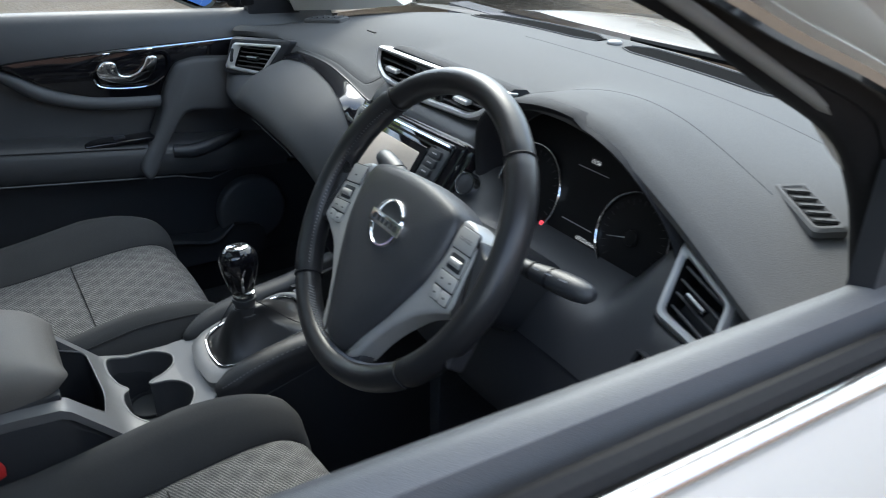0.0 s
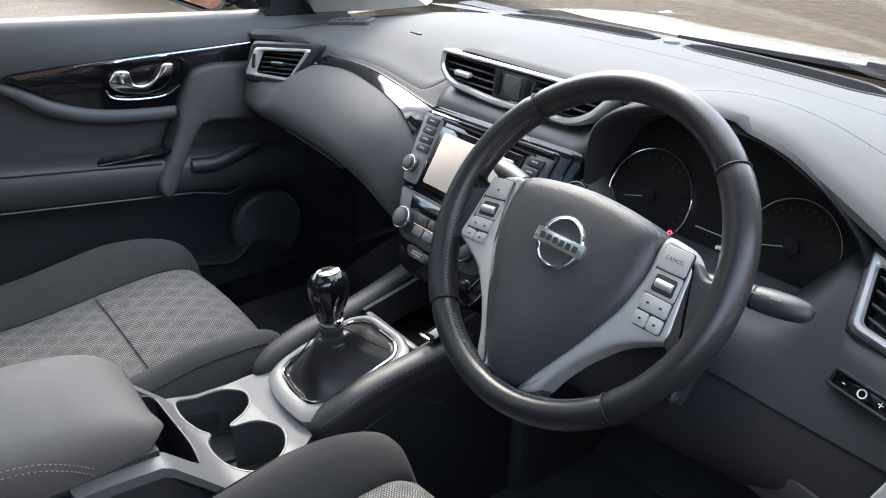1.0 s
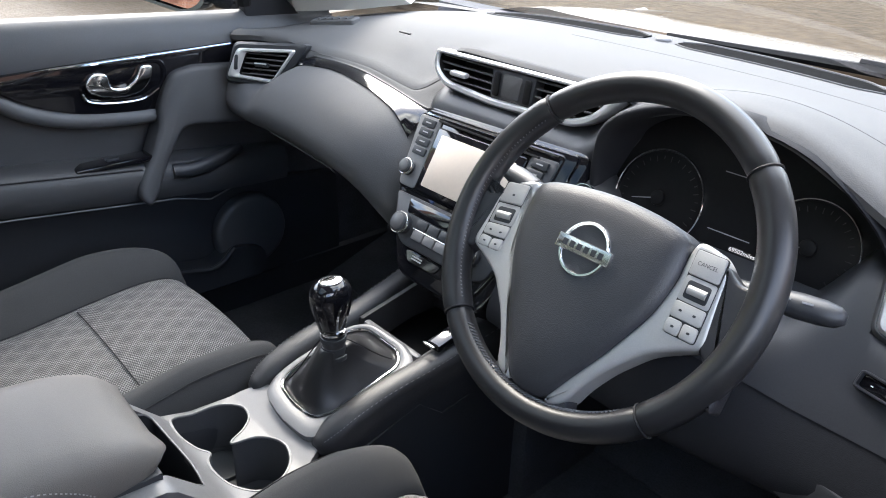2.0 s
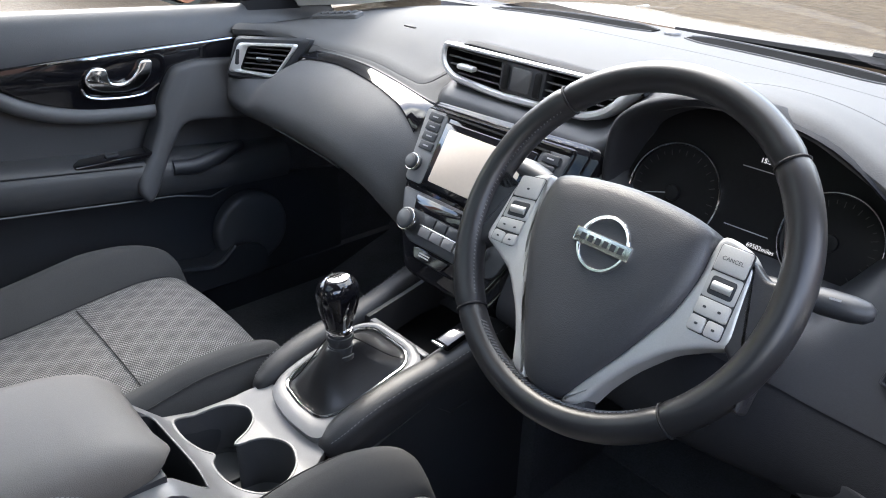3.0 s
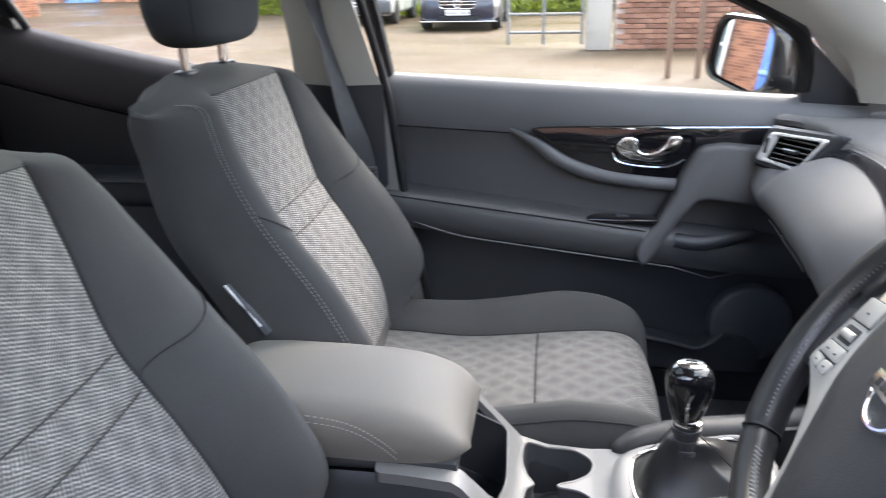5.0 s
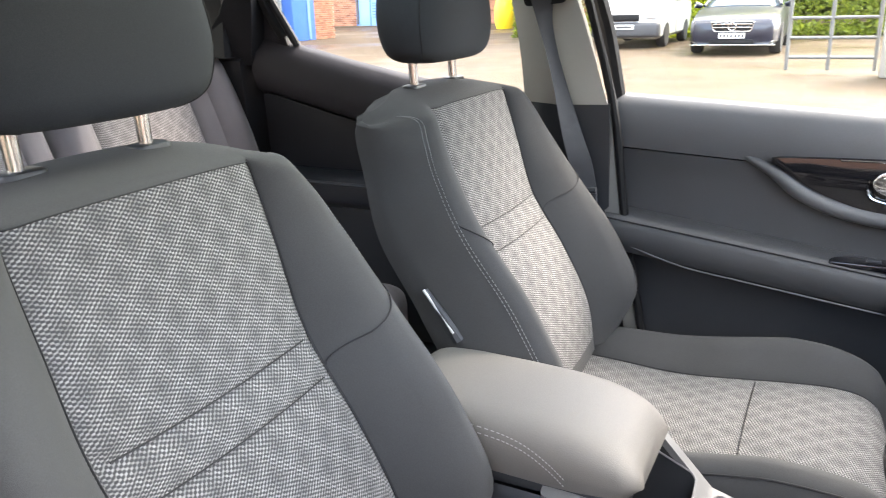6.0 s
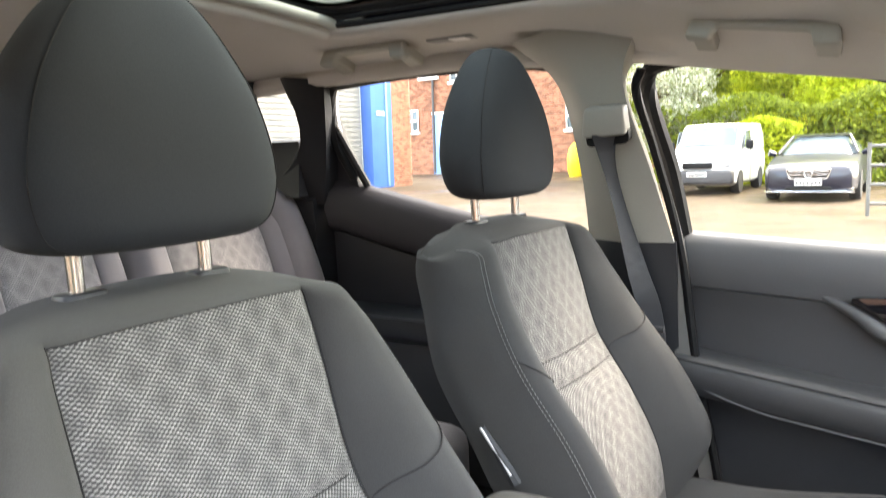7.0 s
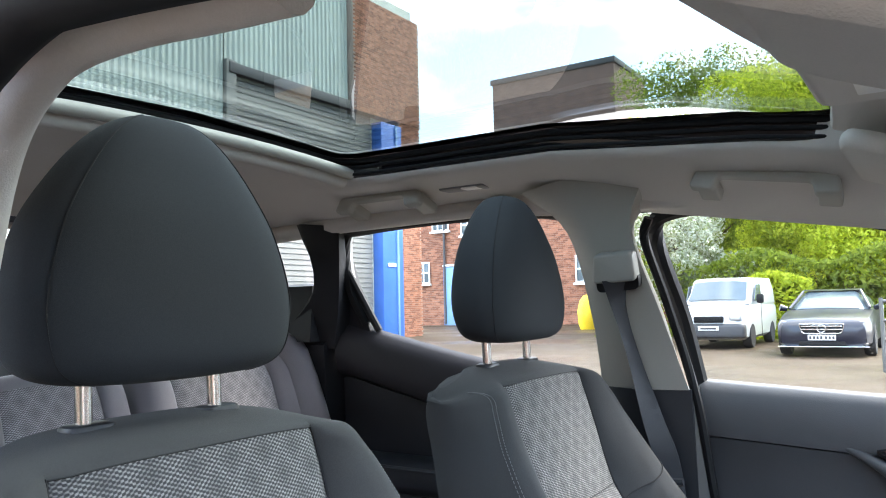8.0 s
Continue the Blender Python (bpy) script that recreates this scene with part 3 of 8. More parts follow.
# windscreen and tailgate
bm = bmesh.new()
rows = []
for f in np.linspace(0, 1, 12):
    y, z = 0.86 - 0.80 * f, 1.015 + 0.435 * f - 0.03 * f * f
    rows.append([(x * (0.74 - 0.15 * f), y - 0.19 * abs(x) ** 2 * (1 - 0.5 * f), z - 0.02 * x * x) for x in np.linspace(-1, 1, 15)])
grid(bm, rows)
OPEN.add("windscreen")
solo("windscreen", bm, M_WIND, "clear laminated windscreen glass", "windscreen", kind="structure")
tailgate = thing("tailgate", (0, -2.15, 0.4), "black trimmed tailgate with rear window", "tailgate", kind="structure")
part("lower_panel", box(0, -2.16, 0.80, 1.5, 0.10, 0.72, 0.03), M_HARD, tailgate)
part("header", box(0, -2.02, 1.46, 1.2, 0.12, 0.05, 0.02), M_HARD, tailgate, "black header over the rear window")
for s in (-1, 1):
    part("side_post", tube([(s * 0.66, -2.16, 1.14), (s * 0.60, -2.03, 1.44)], 0.045, 10), M_HARD, tailgate)
bm = bmesh.new()
grid(bm, [[(x, -2.17, 1.15), (x, -2.03, 1.45)] for x in np.linspace(-0.62, 0.62, 6)])
OPEN.add("rear_pane")
part("rear_pane", bm, M_WINDOW, tailgate, "rear window glass")

# bonnet, wings
bonnet = thing("bonnet", (0, 1.3, 0.6), "white painted bonnet with raised edges", "bonnet")
bm = bmesh.new()
rows = []
for f in np.linspace(0, 1, 14):
    y = 0.865 + 1.0 * f
    rows.append([(x, y + 0.03 * (1 - (x / 0.8) ** 2), 1.000 - 0.06 * f - 0.16 * f ** 2 - 0.05 * (x / 0.75) ** 4 + 0.012 * math.exp(-((abs(x) - 0.5) / 0.1) ** 2)) for x in np.linspace(-0.76, 0.76, 22)])
rows.append([(x, 1.95, 0.60) for x in np.linspace(-0.76, 0.76, 22)])
grid(bm, rows)
part("bonnet_skin", bm, M_PAINT, bonnet)
for s in (-1, 1):
    bm = bmesh.new()
    rows = []
    for y in np.linspace(0.42, 1.9, 10):
        rows.append([(s * 0.765, y, 0.955 - 0.10 * ((y - 0.4) / 1.5) ** 2), (s * 0.83, y, 0.93 - 0.10 * ((y - 0.4) / 1.5) ** 2), (s * 0.885, y, 0.85), (s * 0.90, y, 0.62), (s * 0.88, y, 0.40)])
    grid(bm, rows)
    part("wing", bm, M_PAINT, bonnet)
bm = bmesh.new()
rows = []
for x in np.linspace(-0.72, 0.72, 20):
    rows.append([(x, 0.765 - 0.11 * (x / 0.72) ** 2, 1.006), (x, 0.83 - 0.06 * (x / 0.72) ** 2, 0.992), (x, 0.90, 0.965)])
grid(bm, rows)
part("scuttle", bm, M_BLACK, bonnet, "black plastic scuttle under the windscreen")
for x0, x1 in ((0.02, 0.62),):
    w = thing("wiper", (x0, 0.85, 1.0), "black windscreen wiper resting on the glass", "wiper", "windscreen wipers")
    part("blade", tube([(x0 - 0.12, 0.835, 1.010), ((x0 + x1) / 2, 0.845, 1.016), (x1, 0.80, 1.020)], [0.005, 0.011, 0.013], 6), M_BLACK, w)
    part("arm", tube([(x0 + 0.25, 0.846, 1.026), (x1 + 0.04, 0.84, 1.022)], [0.006, 0.011], 6), M_BLACK, w)


# ---- doors ----
def belt(y):
    """Height of the top of a front door's trim."""
    return 1.022 - 0.056 * (y - 0.05)


def front_door(s, label):
    d = thing("front_door", (s * 0.78, -0.1, 0.4), label, "car door", "front doors")
    ys = np.linspace(-0.585, 0.46, 36)

    def skin(prof, name, mt, lab="", ys=ys):
        bm = bmesh.new()
        rows = [[(s * x, y, z) for x, z in prof(y)] for y in ys]
        rows2 = [list(r) for r in rows]
        loft(rows2, bm=bm)
        return part(name, bm, mt, d, lab, angle=50)

    # upper pad: rolls over from the glass to the seam
    def upper(y):
        b = belt(y)
        return [(0.785, b - 0.02), (0.782, b + 0.004), (0.768, b + 0.009), (0.750, b + 0.004), (0.738, b - 0.014), (0.730, b - 0.045), (0.730, b - 0.075), (0.738, b - 0.098), (0.785, b - 0.10)]
    skin(upper, "upper_pad", M_DOORP)

    def mid(y):
        b = belt(y)
        a = arm_z(y)
        return [(0.785, b - 0.10), (0.739, b - 0.101), (0.744, b - 0.125), (0.746, (b + a) / 2 - 0.03), (0.744, a + 0.012), (0.785, a + 0.012)]

    def arm_z(y):
        return 0.755 - 0.125 * (y + 0.06)
    skin(mid, "middle_panel", M_DOORD)

    # armrest with rolled edge and stitched seam
    def arm(y):
        a = arm_z(y)
        w = 0.062 * min(1, max(0.0, (0.36 - y)) / 0.25) ** 0.5
        return [(0.765, a + 0.012), (0.735, a + 0.014), (0.728 - 0.5 * w, a + 0.010), (0.736 - w, a + 0.004), (0.728 - w, a - 0.012), (0.730 - w, a - 0.045), (0.742 - w, a - 0.066), (0.765, a - 0.07)]
    ya = np.linspace(-0.585, 0.30, 30)
    skin(arm, "armrest", M_DOORD, "padded door armrest", ya)
    path = [(s * (0.7335 - 0.062 * min(1, max(0.0, (0.36 - y)) / 0.25) ** 0.5), y, arm_z(y) + 0.0025) for y in np.linspace(-0.58, -0.04, 24)]
    part("armrest_seam", tube(path, 0.0016, 5), M_SEAM, d)
    path = [(s * (0.734 - 0.062), y, arm_z(y) - 0.068 + 0.030 * max(0.0, (-0.40 - y) / 0.17) ** 1.5) for y in np.linspace(-0.57, 0.02, 20)] + [(s * 0.69, 0.10, 0.648), (s * 0.715, 0.19, 0.66)]
    part("armrest_lip", tube(path, 0.0018, 6), M_DOORP, d, "thin grey lip under the armrest")

    def low(y):
        a = arm_z(y)
        return [(0.765, a - 0.07), (0.742, a - 0.072), (0.748, 0.60), (0.742, 0.47), (0.745, 0.40), (0.775, 0.40)]
    skin(low, "lower_panel", M_HARD)

    # door pocket
    pk = [(-0.40, 0.44), (-0.40, 0.53), (-0.20, 0.535), (0.02, 0.50), (0.10, 0.485), (0.14, 0.52), (0.22, 0.50), (0.22, 0.43)]
    part("door_pocket", slab([(-s * p[0], p[1]) for p in rounded(pk, 0.03)], frame_at((s * 0.690, 0, 0), (0, -s, 0), (0, 0, 1)), 0.05, 0.0), M_HARD, d, "moulded door pocket")
    rim = curve_pts([(s * 0.686, -0.40, 0.53), (s * 0.684, -0.2, 0.537), (s * 0.684, 0.02, 0.50), (s * 0.684, 0.09, 0.487), (s * 0.684, 0.14, 0.522)], 24)
    part("pocket_rim", tube(rim, 0.006, 8), M_HARD, d)
    sp = frame_at((s * 0.735, 0.20, 0.535), (0, 1, 0), (0, 0, 1)) if s < 0 else frame_at((s * 0.735, 0.20, 0.535), (0, -1, 0), (0, 0, 1))
    # The cover's highlight is put into a lighter grey than the panel round it.
    part("speaker_cover", slab(circle(0, 0, 0.088, 36), sp @ Matrix.Translation((0, 0, 0.03)), 0.03, 0.012, 3), M_CUP, d, "round speaker cover, its highlight put into a lighter grey")

    # glossy black inlay round the handle
    n = frame_at((s * 0.722, 0, 0), (0, -s, 0), (0, 0, 1))
    k = -s
    inlay = [(-0.278, 0.954), (-0.20, 0.960), (-0.10, 0.962), (0.0, 0.964), (0.12, 0.963), (0.235, 0.958), (0.235, 0.90), (0.10, 0.862), (0.02, 0.850), (-0.09, 0.862), (-0.150, 0.878), (-0.205, 0.901), (-0.248, 0.930)]
    inlay = curve_close(inlay, 44)
    part("inlay", slab([(k * y, z) for y, z in inlay], n, 0.03, 0.002), M_GLOSS, d, "piano black handle inlay")
    part("inlay_strip", tube([(s * 0.720, y, 0.9565 + 0.02 * (y + 0.29) * 0.6) for y in np.linspace(-0.16, 0.20, 12)], 0.0022, 6), M_CHROME, d, "thin chrome strip")
    # moulded shoulder under the inlay
    path = curve_pts([(s * 0.742, -0.33, 0.955), (s * 0.734, -0.27, 0.925), (s * 0.731, -0.21, 0.885), (s * 0.730, -0.12, 0.856), (s * 0.730, 0.02, 0.842), (s * 0.732, 0.12, 0.85)], 26)
    part("shoulder", tube(path, [0.006 + 0.010 * min(1, i / 8) for i in range(26)], 10), M_DOORP, d)

    # handle: dished bezel and chrome lever
    hm = n @ Matrix.Translation((0, 0, 0.004))
    oval = [(k * y, z) for y, z in rounded([(-0.116, 0.926), (-0.040, 0.952), (0.056, 0.952), (0.052, 0.905), (0.012, 0.876), (-0.112, 0.884)], 0.032, 6)]
    oc = (sum(p[0] for p in oval) / len(oval), sum(p[1] for p in oval) / len(oval))
    inner = [(oc[0] + (p[0] - oc[0]) * 0.86, oc[1] + (p[1] - oc[1]) * 0.82) for p in oval]
    hb = part("handle_bezel", ring(oval, inner, hm, 0.012, 0.004), M_GLOSS, d)
    inner_b = [(oc[0] + (p[0] - oc[0]) * 0.9, oc[1] + (p[1] - oc[1]) * 0.9) for p in oval]
    part("handle_cup", slab(inner_b, hm @ Matrix.Translation((0, 0, -0.006)), 0.006), M_HARD, d)
    lever = rounded([(-0.106, 0.924), (-0.100, 0.908), (-0.080, 0.897), (-0.036, 0.890), (-0.004, 0.895), (0.018, 0.914), (0.027, 0.944), (0.002, 0.946), (-0.006, 0.928), (-0.020, 0.914), (-0.040, 0.908), (-0.060, 0.912), (-0.062, 0.940), (-0.090, 0.943)], 0.010, 5)
    part("door_handle", slab([(k * y, z) for y, z in lever], hm @ Matrix.Translation((0, 0, 0.008)), 0.012, 0.0035, 3), M_CHROME, d, "chrome door handle", angle=60)
    rim = curve_pts([(s * 0.717, -0.111, 0.908), (s * 0.717, -0.100, 0.890), (s * 0.717, -0.057, 0.881), (s * 0.717, 0.0, 0.880), (s * 0.717, 0.034, 0.896)], 16)
    part("handle_rim", tube(rim, 0.002, 6), M_CHROME, d)

    # pull bar and its cup
    bar = rounded([(0.061, 0.924), (0.107, 0.932), (0.30, 0.915), (0.30, 0.79), (0.17, 0.806), (0.092, 0.816), (0.063, 0.814), (0.028, 0.776), (-0.003, 0.735), (-0.023, 0.704), (-0.045, 0.683), (-0.061, 0.708), (-0.051, 0.735), (-0.017, 0.773), (0.018, 0.828), (0.022, 0.860), (0.040, 0.896)], 0.012, 3)
    bm = slab([(k * y, z) for y, z in bar], frame_at((s * 0.702, 0, 0), (0, -s, 0), (0, 0, 1)), 0.05, 0.011, 3)
    for v in bm.verts:
        v.co.x -= s * 0.060 * max(0.0, min(1.1, (0.85 - v.co.z) / 0.15))
    part("pull_bar", bm, M_DOORD, d, "slanted grey pull bar", angle=60)
    part("pull_cup", tube(curve_pts([(s * 0.676, 0.02, 0.735), (s * 0.672, 0.08, 0.732), (s * 0.69, 0.18, 0.75)], 12), [0.016] * 9 + [0.014, 0.012, 0.01], 10), M_HARD, d)
    # window switch
    sw = part("switch_panel", box(s * 0.700, -0.085, arm_z(-0.085) + 0.013, 0.045, 0.15, 0.012, 0.004), M_GLOSS, d, "black window switch panel")
    for j in range(1 if s < 0 else 4):
        yy = -0.085 + (0.0 if s < 0 else -0.05 + 0.035 * (j % 2) + 0.03)
        xx = s * (0.700 + (0 if s < 0 else (0.012 if j < 2 else -0.012)))
        part("switch", box(xx, yy, arm_z(yy) + 0.021, 0.014, 0.024, 0.006, 0.002), M_HARD, sw)

    # outer skin, window ledge and chrome strip
    def outer(y):
        b = belt(y)
        return [(0.775, 0.40), (0.885, 0.36), (0.905, 0.60), (0.895, 0.82), (0.865, b - 0.075), (0.835, b - 0.03), (0.80, b - 0.028), (0.785, b - 0.05)]
    yo = np.linspace(-0.62, 0.50, 20)
    bm = bmesh.new()
    loft([[(s * x, y, z) for x, z in outer(y)] for y in yo], bm=bm)
    part("outer_skin", bm, M_PAINT, d, "white painted door skin", angle=50)
    part("belt_strip", tube([(s * 0.828, y, belt(y) - 0.019) for y in yo], 0.0090, 10, flat=0.8), M_STEEL, d, "bright belt strip")
    part("outer_seal", tube([(s * 0.806, y, belt(y) - 0.016) for y in yo], 0.011, 8), M_BLACK, d, "black outer window seal")
    part("inner_seal", tube([(s * 0.770, y, belt(y) - 0.004) for y in np.linspace(-0.6, 0.30, 16)], 0.010, 8), M_BLACK, d, "black inner window seal")
    # window frame
    fr = curve_pts([(s * 0.765, -0.585, 1.04), (s * 0.735, -0.61, 1.20), (s * 0.695, -0.645, 1.36), (s * 0.683, -0.60, 1.402), (s * 0.680, -0.46, 1.400), (s * 0.680, -0.32, 1.377), (s * 0.690, -0.15, 1.32), (s * 0.705, 0.04, 1.243), (s * 0.725, 0.20, 1.165), (s * 0.745, 0.245, 1.11), (s * 0.757, 0.255, 1.03)], 66)
    out = 0.019
    if s > 0:
        # the driver's frame stands a little higher along the windscreen pillar
        out = 0.034
        fr = [(p[0], p[1] + 0.028 * max(0.0, min(1.0, (p[1] - 0.10) / 0.12)), p[2] + 0.020 * max(0.0, min(1.0, (p[1] + 0.30) / 0.15))) for p in fr]
    part("window_frame", tube(fr, 0.017, 8), M_BLACK, d, "black window frame")
    part("frame_trim", tube([(p[0] + s * out, p[1], p[2] + 0.006) for p in fr[4:56]], 0.009, 8), M_CHROME, d, "bright window frame trim")
    # sail panel
    sail = [(0.250, belt(0.25) - 0.005), (0.385, belt(0.38) - 0.005), (0.345, 1.04), (0.262, 1.125), (0.250, 1.13)]
    sm = frame_at((s * 0.745, 0, 0), (0, -s, 0), (0, 0, 1))
    part("sail_panel", slab([(-s * p[0], p[1]) for p in rounded(sail, 0.008)], sm, 0.025, 0.003), M_HARD, d, "black triangular sail panel")
    return d


def curve_close(pts, n):
    p = [np.array(q, float) for q in pts]
    k = len(p)
    out = []
    for i in range(n):
        t = i * k / n
        j, f = int(t) % k, t - int(t)
        a, b, c, e = p[j - 1], p[j], p[(j + 1) % k], p[(j + 2) % k]
        q = 0.5 * (2 * b + (c - a) * f + (2 * a - 5 * b + 4 * c - e) * f * f + (3 * b - a - 3 * c + e) * f ** 3)
        out.append((float(q[0]), float(q[1])))
    return out


front_door(-1, "closed front passenger door, charcoal trim with gloss black inlay")
front_door(1, "closed driver's door with its window wound down")

# passenger window glass
bm = bmesh.new()
grid(bm, [[(-0.770, y, belt(y) - 0.02), (-0.735, y, 1.20), (-0.68, max(-0.62, min(y, -0.22)) if y > -0.22 else y, 1.385 if y < -0.22 else 1.36 - 0.0 * y)] for y in np.linspace(-0.60, 0.25, 14)])
OPEN.add("side_window")
solo("side_window", bm, M_WINDOW, "clear side window of the passenger door", "window", kind="structure")


def rear_door(s):
    d = thing("rear_door", (s * 0.78, -1.1, 0.4), "closed rear door with charcoal trim and rising waistline", "car door", "rear doors")

    def rb(y):
        t = max(0.0, min(1.0, (-0.85 - y) / 0.62))
        return 1.056 + 0.125 * (t ** 1.25)
    ys = np.linspace(-1.50, -0.76, 24)
    bm = bmesh.new()
    loft([[(s * x, y, z) for x, z in [(0.77, rb(y) - 0.03), (0.765, rb(y)), (0.745, rb(y) + 0.008), (0.722, rb(y) - 0.002), (0.705, rb(y) - 0.03), (0.70, rb(y) - 0.075), (0.715, rb(y) - 0.12), (0.74, rb(y) - 0.135), (0.77, rb(y) - 0.135)]] for y in ys], bm=bm)
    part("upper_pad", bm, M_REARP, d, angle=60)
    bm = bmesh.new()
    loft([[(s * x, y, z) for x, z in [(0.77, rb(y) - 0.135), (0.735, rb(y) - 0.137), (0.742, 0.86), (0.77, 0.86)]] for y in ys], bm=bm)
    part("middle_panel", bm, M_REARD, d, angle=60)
    bm = bmesh.new()
    loft([[(s * x, y, z) for x, z in [(0.77, 0.86), (0.70, 0.86), (0.672, 0.845), (0.675, 0.80), (0.70, 0.775), (0.745, 0.76), (0.75, 0.42), (0.78, 0.42)]] for y in ys], bm=bm)
    part("armrest_panel", bm, M_HARD, d, angle=50)
    part("armrest_lip", tube([(s * 0.671, y, 0.84) for y in ys], 0.006, 6), M_HARD, d)
    bm = bmesh.new()
    loft([[(s * x, y, z) for x, z in [(0.78, 0.42), (0.885, 0.38), (0.905, 0.60), (0.90, 0.82), (0.865, rb(y) - 0.075), (0.83, rb(y) - 0.03), (0.785, rb(y) - 0.04)]] for y in np.linspace(-1.52, -0.64, 16)], bm=bm)
    part("outer_skin", bm, M_PAINT, d, "white painted door skin", angle=50)
    fr = curve_pts([(s * 0.775, -0.745, 1.04), (s * 0.750, -0.765, 1.20), (s * 0.718, -0.80, 1.36), (s * 0.702, -0.86, 1.42), (s * 0.690, -1.10, 1.432), (s * 0.685, -1.38, 1.422), (s * 0.69, -1.45, 1.405), (s * 0.705, -1.455, 1.29), (s * 0.73, -1.415, 1.185)], 44)
    part("window_frame", tube(fr, 0.015, 8), M_BLACK, d, "black window frame")
    part("window_divider", tube([(s * 0.735, -1.38, 1.165), (s * 0.695, -1.465, 1.345)], 0.010, 8), M_BLACK, d, "black window divider")
    tri = slab(rounded([(-1.40, 1.16), (-1.50, 1.18), (-1.475, 1.36)], 0.006), frame_at((s * 0.725, 0, 0), (0, 1, 0), (0, 0, 1)), 0.02, 0.002)
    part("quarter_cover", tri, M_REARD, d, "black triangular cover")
    bm = bmesh.new()
    grid(bm, [[(s * 0.765, y, rb(y) - 0.02), (s * 0.735, y, 1.24), (s * 0.682, y, 1.41)] for y in np.linspace(-1.44, -0.78, 8)])
    OPEN.add("pane")
    part("pane", bm, M_WINDOW, d, "clear window glass")
    part("frame_trim", tube([(p[0] + s * 0.018, p[1], p[2] + 0.004) for p in fr[10:]], 0.009, 8), M_SILVER, d, "bright window frame trim")
    return d


rear_door(-1)
rear_door(1)
# rear quarter panels
for s in (-1, 1):
    bm = bmesh.new()
    loft([[(s * x, y, z) for x, z in [(0.90, 0.40), (0.905, 0.80), (0.86, 1.12), (0.72, 1.16), (0.68, 1.13), (0.69, 0.95), (0.72, 0.90), (0.73, 0.40)]] for y in np.linspace(-2.15, -1.52, 6)], bm=bm)
    q = thing("rear_quarter", (s * 0.8, -1.8, 0.4), "white painted rear quarter with black inner trim", "rear quarter", kind="structure")
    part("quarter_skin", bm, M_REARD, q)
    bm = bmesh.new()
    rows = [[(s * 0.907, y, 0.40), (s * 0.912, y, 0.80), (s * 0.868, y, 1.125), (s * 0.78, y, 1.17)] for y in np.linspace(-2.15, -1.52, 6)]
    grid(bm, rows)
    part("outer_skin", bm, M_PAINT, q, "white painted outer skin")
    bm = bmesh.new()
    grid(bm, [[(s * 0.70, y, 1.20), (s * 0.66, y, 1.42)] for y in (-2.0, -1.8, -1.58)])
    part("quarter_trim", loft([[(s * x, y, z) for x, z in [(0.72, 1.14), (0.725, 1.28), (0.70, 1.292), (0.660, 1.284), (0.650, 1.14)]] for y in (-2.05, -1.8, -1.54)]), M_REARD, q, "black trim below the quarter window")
    OPEN.add("quarter_pane")
    part("quarter_pane", bm, M_WINDOW, q, "small fixed quarter window")


# ---- door mirrors ----
def door_mirror(s):
    m = thing("door_mirror", (s * 0.95, 0.2, 0.98), "door mirror with dark green housing and tilted glass", "door mirror", "door mirrors")
    face = rounded([(-0.095, -0.050), (0.060, -0.078), (0.105, -0.055), (0.105, 0.068), (-0.075, 0.078)], 0.04, 7)
    nrm = Vector((-s * 0.455, -0.885, 0.10)).normalized()
    up = Vector((0, 0, 1)) - nrm * nrm.z
    f = frame_at((s * 0.955, 0.175, 1.080), tuple(up.cross(nrm)), tuple(up))
    grow = [(p[0] * 1.14, p[1] * 1.16) for p in face]
    rows = []
    for k, z in ((1.0, 0.012), (1.10, 0.014), (1.16, 0.004), (1.17, -0.03), (1.08, -0.075), (0.85, -0.105), (0.4, -0.12)):
        rows.append([f @ Vector((p[0] * k, p[1] * k, z)) for p in face])
    bm = bmesh.new()
    grid(bm, rows, close_u=True)
    bm.faces.new([v for v in bm.verts][-len(face):])
    part("housing", bm, M_GLOSS, m, "glossy dark housing", angle=60)
    part("mirror_glass", slab(face, f @ Matrix.Translation((0, 0, 0.002)), 0.004), M_MIRROR, m, "mirror glass")
    part("foot", tube([(s * 0.79, 0.270, 1.01), (s * 0.86, 0.275, 1.015), (s * 0.93, 0.270, 1.03)], [0.030, 0.028, 0.028], 10), M_GLOSS, m)
    return m


door_mirror(-1)


# ---- dashboard ----
dash = thing("dashboard", (0, 0.45, 0.7), "charcoal soft plastic dashboard with silver vents and gloss black centre", "dashboard")


EDGE_X = [-0.72, -0.66, -0.60, -0.53, -0.45, -0.36, -0.27, -0.215, -0.175, 0.18, 0.205, 0.24, 0.30, 0.37, 0.44, 0.50, 0.56, 0.62, 0.68, 0.72]
EDGE_Y = [0.20, 0.225, 0.265, 0.286, 0.291, 0.292, 0.284, 0.282, 0.318, 0.318, 0.295, 0.262, 0.245, 0.240, 0.240, 0.240, 0.240, 0.235, 0.225, 0.215]
EDGE_Z = [0.985, 0.992, 0.986, 0.972, 0.975, 0.975, 0.968, 0.964, 1.002, 1.002, 1.015, 1.045, 1.070, 1.076, 1.069, 1.042, 1.012, 0.982, 0.956, 0.945]
# upper edge of the gloss trim
TRIM_X = [-0.548, -0.45, -0.37, -0.27, -0.19, -0.155]
TRIM_Y = [0.280, 0.284, 0.284, 0.274, 0.264, 0.258]
TRIM_Z = [0.961, 0.966, 0.965, 0.957, 0.949, 0.948]


